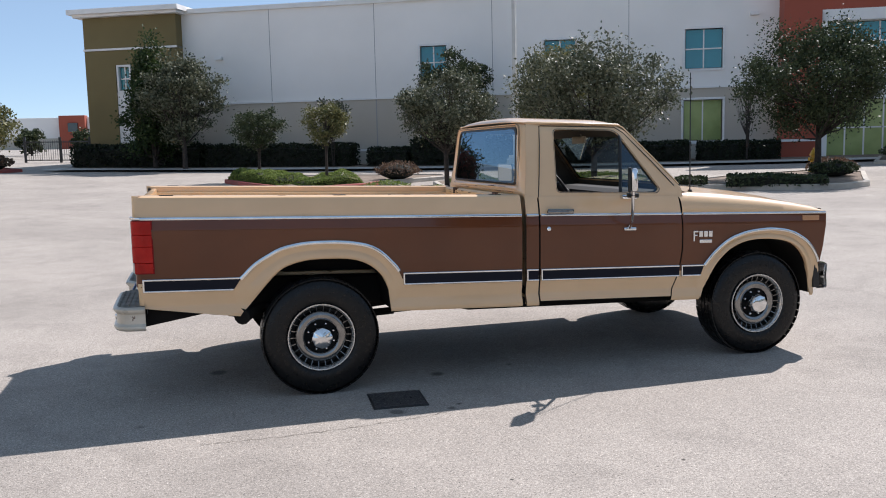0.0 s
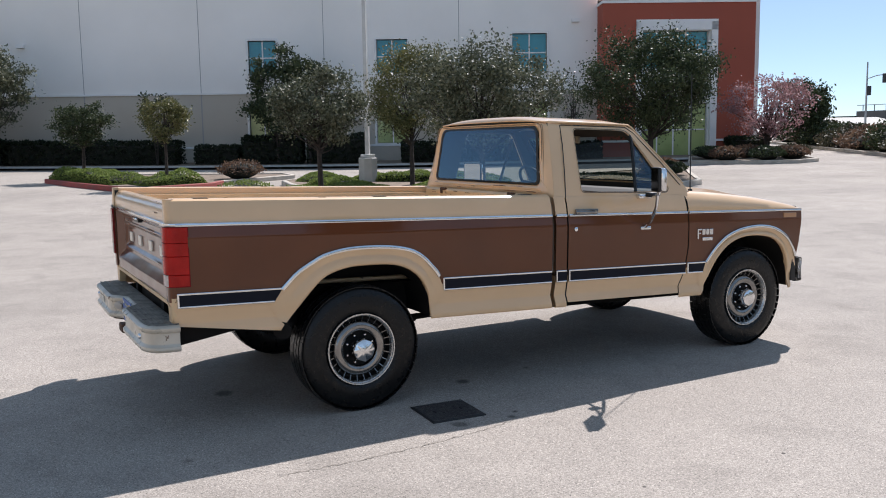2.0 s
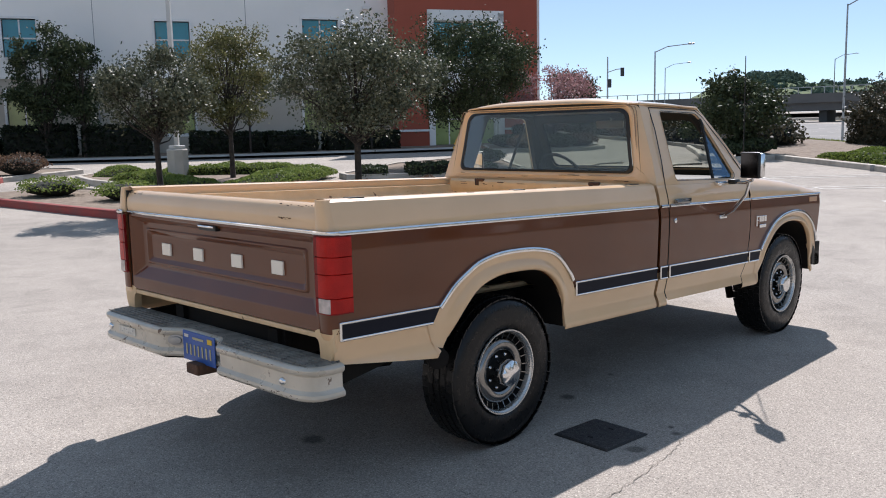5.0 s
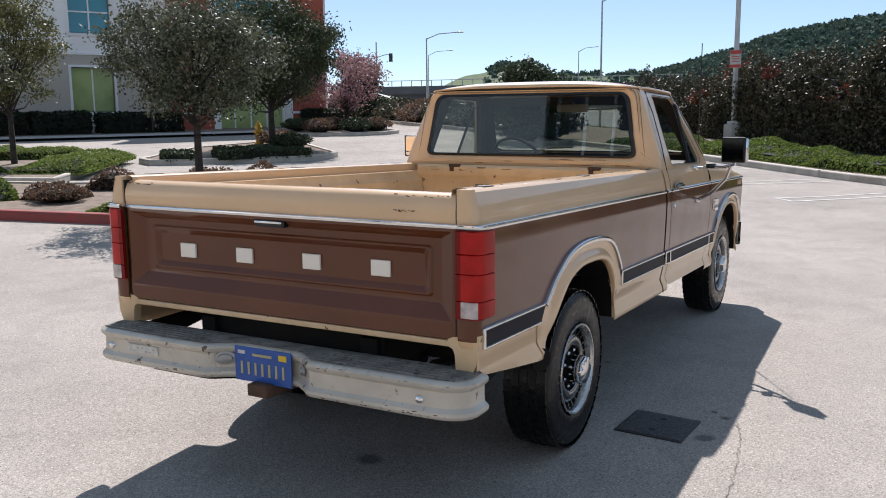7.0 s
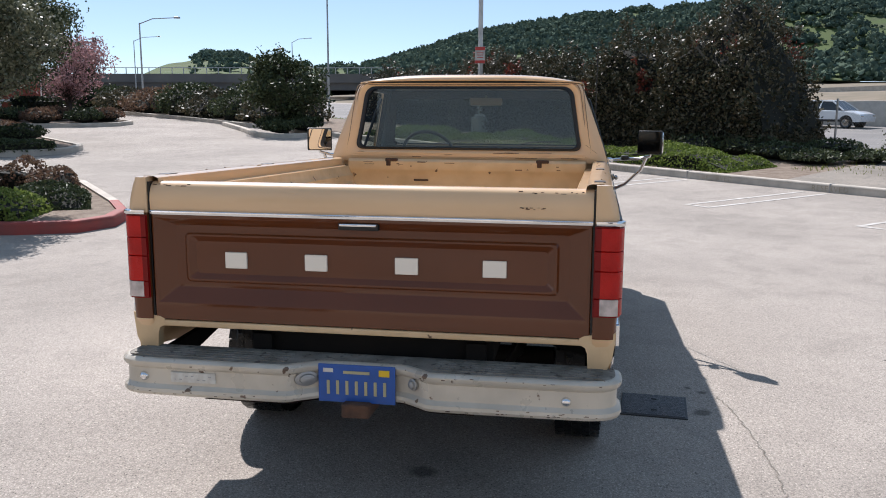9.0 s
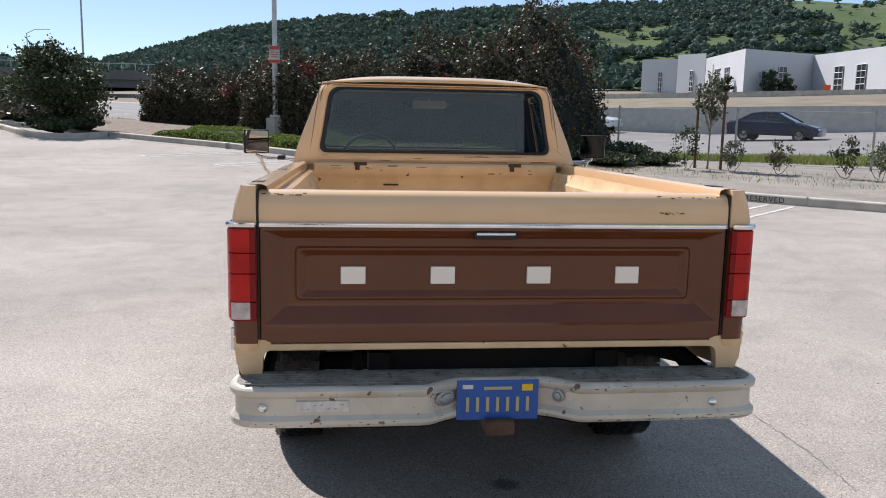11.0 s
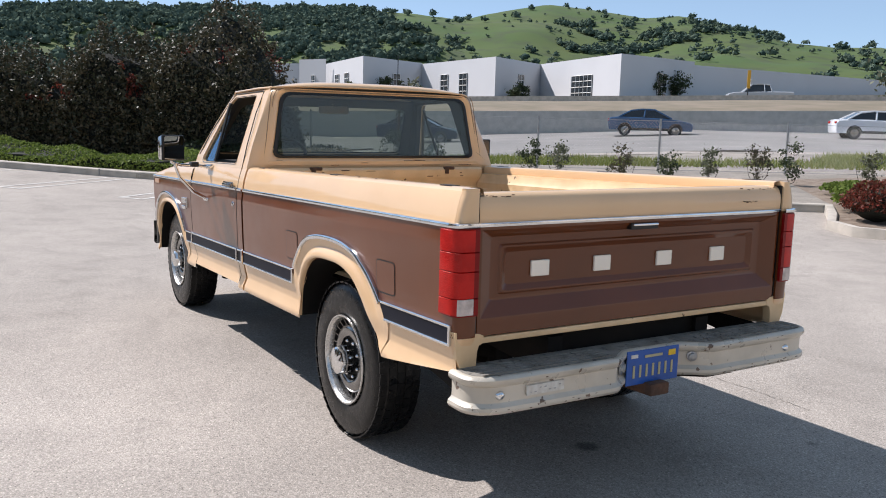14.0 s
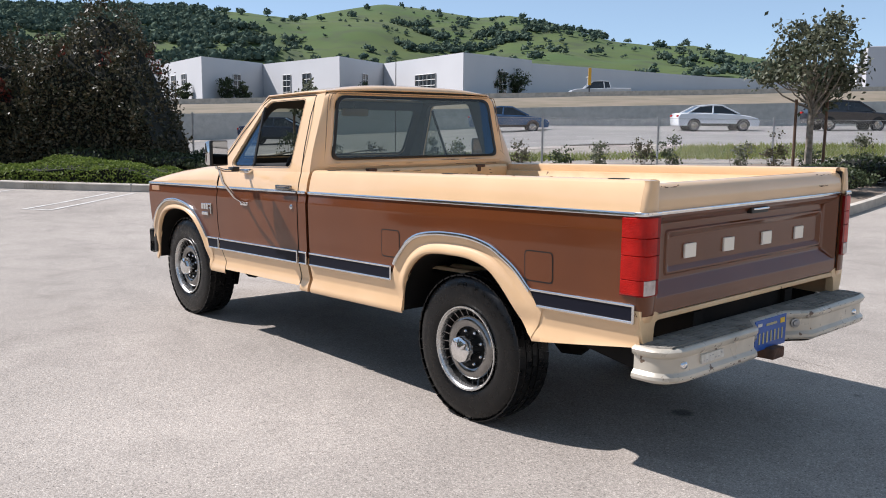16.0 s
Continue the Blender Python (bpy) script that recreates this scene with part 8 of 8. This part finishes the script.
def wheel(x, y, s, front):
    """Tyre with tread blocks, slotted silver rim with a bright ring, hub and nuts; the axle runs along y."""
    w = new("wheel")
    w.parent = truck
    w.location = (x, y + mid_y(x), 0.396 + gz(x, y))
    w.rotation_euler = (0, 0, -YAW)
    tagged(w, "black tyre on a slotted silver rim with chrome centre")
    R, half = 0.402, 0.110
    put = lambda r, a, d: (r * math.cos(a), s * d, r * math.sin(a))
    bm = bmesh.new()
    prof = [(0.205, -half + 0.015), (0.235, -half - 0.004), (0.30, -half - 0.010), (0.355, -half - 0.002), (0.385, -half + 0.014), (0.396, -half + 0.03), (R - 0.005, 0.0), (0.396, half - 0.03),
            (0.385, half - 0.014), (0.372, half - 0.004), (0.355, half + 0.002), (0.330, half + 0.007), (0.318, half + 0.0065), (0.300, half + 0.010), (0.265, half + 0.008), (0.240, half + 0.004), (0.228, half - 0.004), (0.215, half - 0.02)]
    lathe(bm, prof, put, 56)
    tyre = part("tyre", bm, RUBBER, w, smooth=50)
    bm = bmesh.new()
    nb = 44
    for k in range(nb):
        for row, (d, wd) in enumerate(((-0.088, 0.042), (-0.044, 0.036), (0.0, 0.036), (0.044, 0.036), (0.088, 0.042))):
            a = 2 * math.pi * (k + 0.5 * (row % 2)) / nb
            da = 2 * math.pi / nb * 0.465
            r1 = R - 0.001 - 0.004 * (abs(d) > 0.07)
            q = []
            for rr in (R - 0.012, r1):
                for aa, dd in ((a - da, d - wd / 2), (a + da, d - wd / 2 + 0.004), (a + da, d + wd / 2), (a - da, d + wd / 2 - 0.004)):
                    q.append(bm.verts.new(put(rr, aa, dd)))
            bm.faces.new(q[4:])
            for i in range(4):
                bm.faces.new((q[i], q[(i + 1) % 4], q[4 + (i + 1) % 4], q[4 + i]))
    part("tread", bm, RUBBER, tyre)
    bm = bmesh.new()
    lathe(bm, [(0.216, half - 0.03), (0.222, half - 0.004), (0.229, half + 0.006), (0.227, half + 0.012), (0.220, half + 0.011), (0.217, half + 0.003), (0.213, half + 0.001), (0.210, half - 0.006), (0.208, half - 0.03)], put, 48)
    part("trim_ring", bm, RIM_RING, w, "bright trim ring", smooth=50)
    bm = bmesh.new()
    lathe(bm, [(0.212, half - 0.02), (0.196, half - 0.062), (0.150, half - 0.064)], put, 48)
    rim = part("rim", bm, RIM_DARK, w, smooth=30)
    bm = bmesh.new()
    lathe(bm, [(0.180, half - 0.060), (0.176, half - 0.036), (0.168, half - 0.024), (0.150, half - 0.018), (0.122, half - 0.020), (0.115, half - 0.026), (0.112, half - 0.060)], put, 48)
    part("rim_face", bm, RIM_GREY, rim, smooth=40)
    bm = bmesh.new()
    lathe(bm, [(0.113, half - 0.050), (0.09, half - 0.056), (0.05, half - 0.058)], put, 48)
    part("rim_centre", bm, RIM_DARK, rim, smooth=40)
    bm = bmesh.new()
    for k in range(26):
        a = 2 * math.pi * k / 26
        q = []
        for aa, r, d in ((a - 0.015, 0.172, half - 0.036), (a + 0.015, 0.172, half - 0.036), (a + 0.010, 0.211, half - 0.022), (a - 0.010, 0.211, half - 0.022)):
            q.append(bm.verts.new(put(r, aa, d)))
        bm.faces.new(q)
    tagged(part("rim_spokes", bm, RIM_GREY, rim), kind="stuff")
    bm = bmesh.new()
    if front:
        lathe(bm, [(0.062, half - 0.06), (0.064, half + 0.010), (0.062, half + 0.024), (0.056, half + 0.040), (0.046, half + 0.047), (0.0, half + 0.048)], put, 48)
    else:
        lathe(bm, [(0.066, half - 0.06), (0.064, half + 0.012), (0.066, half + 0.018), (0.060, half + 0.048), (0.050, half + 0.056), (0.0, half + 0.060)], put, 48)
    for v in bm.verts:   # scalloped edge of the cap
        rr = math.hypot(v.co.x, v.co.z)
        if 0.05 < rr < 0.075 and s * v.co.y > half:
            k = 1.12 + 0.028 * math.cos(8 * math.atan2(v.co.z, v.co.x))
            v.co.x, v.co.z = v.co.x * k, v.co.z * k
    part("hub", bm, CHROME, w, "chrome hub", smooth=35)
    for k in range(8):
        a = 2 * math.pi * (k + 0.5) / 8
        bm = bmesh.new()
        lathe(bm, [(0.010, half - 0.06), (0.010, half - 0.028), (0.006, half - 0.022), (0.0, half - 0.021)], lambda r, b2, d: (0.092 * math.cos(a) + r * math.cos(b2), s * d, 0.092 * math.sin(a) + r * math.sin(b2)), 6)
        part("wheel_nut", bm, CHROME, w)
    bm = bmesh.new()
    lathe(bm, [(0.0, -half + 0.02), (0.20, -half + 0.02), (0.20, half - 0.05)], put, 32)
    part("brake_drum", bm, UNDER, w)
    return w


for s in (-1, 1):
    wheel(0.02, -0.826 if s < 0 else 0.802, s, False)
    wheel(3.398, -0.826 if s < 0 else 0.806, s, True)

# ---- chassis ----
chassis = new("chassis")
chassis.parent = truck
tagged(chassis, "dirty black ladder frame, axles and exhaust under the body")
for s in (-1, 1):
    bm = bmesh.new()
    prism(bm, [(-1.08, 0.56), (-0.6, 0.60), (-0.2, 0.66), (0.5, 0.60), (1.2, 0.46), (3.9, 0.48), (3.9, 0.62), (1.2, 0.60), (0.5, 0.74), (-0.2, 0.79), (-0.6, 0.74), (-1.08, 0.72)], lambda u, v, d: (u, d, v), s * 0.40, s * 0.48)
    tpart("frame_rail", bm, UNDER, chassis, smooth=30)
    bm = bmesh.new()
    for k in range(4):
        L = 0.72 - 0.13 * k
        tube(bm, [(0.02 - L, s * 0.52, 0.53 - 0.018 * k), (0.02, s * 0.52, 0.455 - 0.016 * k), (0.02 + L, s * 0.52, 0.50 - 0.018 * k)], 0.022, 4)
    tpart("leaf_spring", bm, UNDER, chassis)
    bm = bmesh.new()
    tube(bm, [(0.10, s * 0.50, 0.34), (0.32, s * 0.46, 0.72)], 0.032, 8)
    tpart("shock_absorber", bm, UNDER, chassis)
    bm = bmesh.new()
    tube(bm, [(3.30, s * 0.55, 0.36), (3.22, s * 0.50, 0.85)], 0.032, 8)
    tpart("shock_absorber", bm, UNDER, chassis)
bm = bmesh.new()
box(bm, (-1.03, -0.03, 0.665), (0.05, 0.95, 0.15), 0.01)
box(bm, (-0.70, 0, 0.66), (0.62, 0.72, 0.17), 0.05)
tpart("spare_carrier", bm, UNDER, chassis, smooth=30)
bm = bmesh.new()
tube(bm, [(0.02, -0.72, 0.397), (0.02, 0.72, 0.397)], 0.045, 10)
tube(bm, [(-0.15, 0.05, 0.397), (-0.07, 0.05, 0.397), (0.02, 0.05, 0.397), (0.16, 0.05, 0.397)], [0.05, 0.14, 0.15, 0.06], 12)
tube(bm, [(0.16, 0.05, 0.40), (1.9, 0.03, 0.56)], 0.04, 8)
part("rear_axle", bm, UNDER, chassis, smooth=40)
bm = bmesh.new()
tube(bm, [(3.398, -0.72, 0.397), (3.398, 0.72, 0.397)], 0.045, 10)
tube(bm, [(3.25, 0.25, 0.397), (3.398, 0.25, 0.397), (3.53, 0.25, 0.397)], [0.06, 0.14, 0.05], 12)
part("front_axle", bm, UNDER, chassis, smooth=40)
bm = bmesh.new()
box(bm, (2.2, 0, 0.60), (0.9, 0.42, 0.24), 0.06)
box(bm, (3.2, 0, 0.74), (0.8, 0.55, 0.36), 0.06)
tpart("gearbox", bm, UNDER, chassis, smooth=30)
bm = bmesh.new()
box(bm, (1.0, 0.60, 0.70), (0.78, 0.28, 0.20), 0.06)
tpart("fuel_tank", bm, UNDER, chassis, smooth=30)
bm = bmesh.new()
tube(bm, [(2.9, -0.24, 0.62), (1.5, -0.24, 0.60), (0.9, -0.24, 0.60)], 0.03, 8)
tube(bm, [(1.55, -0.24, 0.60), (1.50, -0.24, 0.60), (0.95, -0.24, 0.60), (0.9, -0.24, 0.60)], [0.03, 0.09, 0.09, 0.03], 10)
tube(bm, [(0.9, -0.24, 0.60), (0.5, -0.50, 0.56), (-0.30, -0.66, 0.58), (-0.42, -0.80, 0.575), (-0.50, -0.965, 0.565)], [0.03, 0.03, 0.032, 0.040, 0.055], 12)
tpart("exhaust", bm, UNDER, chassis, smooth=40)
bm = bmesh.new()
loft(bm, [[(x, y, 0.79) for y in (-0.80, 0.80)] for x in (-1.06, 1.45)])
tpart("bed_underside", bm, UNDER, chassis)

# ---- cars on the freeway and the upper road ----
CAR_GLASS = mat("car_glass", (0.012, 0.014, 0.017), 0.06, second=(0.02, 0.022, 0.025), scale=4.0, spec=0.7)


def car(name, s, d, label, color, kind_="sedan", heading=1, lift=0.06, z=None):
    """A passing car, standing: body, glass house, wheels, lamps."""
    p = fw(s, d)
    t = thing(name, label, "car", at=(p.x, p.y, (p.z if z is None else z) + lift), turn=math.degrees(math.atan2(FV.y, FV.x)) + (0 if heading > 0 else 180))
    paint = mat(name + "_paint", color, 0.25, coat=0.6, second=tuple(c * 0.93 for c in color), scale=1.0)
    L, W = {"sedan": (4.7, 1.80), "suv": (4.7, 1.90), "pickup": (5.6, 1.95)}[kind_]
    low = {"sedan": [(-2.30, 0.42), (-2.32, 0.72), (-2.20, 0.95), (-1.60, 1.00), (-0.4, 0.98), (0.75, 0.95), (1.70, 0.84), (2.22, 0.70), (2.34, 0.52), (2.30, 0.30)],
           "suv": [(-2.30, 0.50), (-2.34, 0.85), (-2.26, 1.12), (-1.5, 1.10), (0.0, 1.08), (0.9, 1.05), (1.8, 0.98), (2.24, 0.82), (2.34, 0.60), (2.30, 0.38)],
           "pickup": [(-2.80, 0.55), (-2.84, 0.80), (-2.80, 1.18), (-1.2, 1.18), (0.0, 1.15), (1.2, 1.12), (2.2, 1.06), (2.70, 0.92), (2.82, 0.65), (2.78, 0.45)]}[kind_]
    top = {"sedan": [(-1.75, 0.98), (-1.05, 1.36), (-0.45, 1.44), (0.20, 1.42), (1.15, 0.94)], "suv": [(-2.15, 1.10), (-1.85, 1.56), (-0.6, 1.66), (0.35, 1.62), (1.2, 1.05)], "pickup": [(-0.95, 1.16), (-0.80, 1.74), (-0.2, 1.82), (0.65, 1.78), (1.45, 1.10)]}[kind_]
    floor_z = 0.26 if kind_ == "sedan" else 0.36
    bm = bmesh.new()
    rows = []
    for y, k in ((-W / 2, 0.94), (-W / 2 + 0.05, 1.0), (0, 1.02), (W / 2 - 0.05, 1.0), (W / 2, 0.94)):
        rows.append([(-L / 2 + 0.1, y, floor_z)] + [(x * (0.99 if abs(y) > W / 2 - 0.02 else 1.0), y, zz if i < 2 or i > 7 else zz * k) for i, (x, zz) in enumerate(low)] + [(L / 2 - 0.1, y, floor_z)])
    vs = loft(bm, rows)
    bm.faces.new(vs[0]), bm.faces.new(vs[-1])
    part("body", bm, paint, t, smooth=35)
    bm = bmesh.new()
    rows = [[(x, y * (1 - 0.30 * (zz - top[0][1]) / 0.6), zz) for x, zz in top] for y in (-W / 2 + 0.05, W / 2 - 0.05)]
    vs = loft(bm, rows)
    bm.faces.new(vs[0]), bm.faces.new(vs[-1])
    part("glass_house", bm, CAR_GLASS, t, smooth=20)
    bm = bmesh.new()
    rt = [(x, zz + 0.012) for x, zz in top[1:4]]
    loft(bm, [[(x, y * (1 - 0.28 * (zz - top[0][1]) / 0.6), zz) for x, zz in rt] for y in (-W / 2 + 0.05, -0.3, 0.3, W / 2 - 0.05)])
    part("roof", bm, paint, t, smooth=40)
    r = 0.33 if kind_ == "sedan" else 0.37
    for sy in (-1, 1):
        edge = lambda x, zz: (x, sy * ((W / 2 - 0.05) * (1 - 0.30 * (zz - top[0][1]) / 0.6) + 0.008), zz)
        for (xa, za), (xb, zb) in ((top[0], top[1]), (top[3], top[4]), ((-0.35, top[0][1]), (-0.30, top[2][1] - 0.02))):
            bm = bmesh.new()
            tube(bm, [edge(xa, za), edge(xb, zb)], 0.045, 6)
            part("pillar", bm, paint, t)
        bm = bmesh.new()
        tube(bm, [edge(x, zz - 0.01) for x, zz in top[1:4]], 0.05, 6)
        part("roof_rail", bm, paint, t)
        bm = bmesh.new()
        box(bm, (0, sy * (W / 2 - 0.01), floor_z + 0.07), (L * 0.44, 0.06, 0.14), 0.02)
        part("sill", bm, BLACK, t)
        for sx in (-1, 1):
            # flat black disc stands in for the shade round the wheel
            bm = bmesh.new()
            lathe(bm, [(0.0, 0.0), (r * 1.17, 0.0), (r * 1.2, -0.02)], lambda q, a, dd: (sx * L * 0.295 + q * math.cos(a), sy * (W / 2 + 0.004 + dd), max(floor_z + 0.001, r - 0.04 + q * math.sin(a))), 24)
            part("wheel_arch", bm, BLACK, t)
    for sx in (-1, 1):
        for sy in (-1, 1):
            x0, y0 = sx * L * 0.295, sy * (W / 2 - 0.08)
            bm = bmesh.new()
            lathe(bm, [(0.0, 0.09), (r * 0.66, 0.09), (r * 0.9, 0.11), (r, 0.07), (r, -0.10), (0.0, -0.10)], lambda q, a, dd: (x0 + q * math.cos(a), y0 + sy * dd, r - 0.06 + q * math.sin(a)), 20)
            w = part("wheel", bm, BLACK, t, smooth=40)
            bm = bmesh.new()
            lathe(bm, [(0.0, 0.105), (r * 0.25, 0.11), (r * 0.6, 0.10), (r * 0.66, 0.115)], lambda q, a, dd: (x0 + q * math.cos(a), y0 + sy * dd, r - 0.06 + q * math.sin(a)), 10)
            part("rim", bm, RIM_GREY, w)
    for sy in (-1, 1):
        bm = bmesh.new()
        box(bm, (L / 2 - 0.10, sy * (W / 2 - 0.22), low[7][1] - 0.10), (0.14, 0.34, 0.11), 0.03)
        part("headlight", bm, CHROME, t)
        bm = bmesh.new()
        box(bm, (-L / 2 + 0.06, sy * (W / 2 - 0.20), low[2][1] - 0.14), (0.10, 0.30, 0.12), 0.03)
        part("tail_light", bm, RED_LENS, t)
    return t


car("dark_blue_sedan", 10.2, 48.5, "dark blue sedan on the freeway", (0.014, 0.024, 0.055), "sedan", -1)
car("white_sedan", -14.4, 50.0, "white sedan on the freeway", (0.72, 0.73, 0.75), "sedan", -1)
car("blue_sedan", -2.6, 51.0, "metallic blue sedan on the freeway", (0.022, 0.075, 0.17), "sedan", -1)
car("white_crossover", 24.6, 55.5, "white crossover car on the freeway", (0.70, 0.71, 0.72), "suv", -1)
car("dark_suv", -22.0, 50.0, "dark SUV on the freeway behind the staked tree", (0.012, 0.013, 0.02), "suv", -1)
car("silver_pickup", -13.3, 82.0, "silver pickup truck on the upper road", (0.45, 0.46, 0.47), "pickup", 1, 0.02, 3.58)
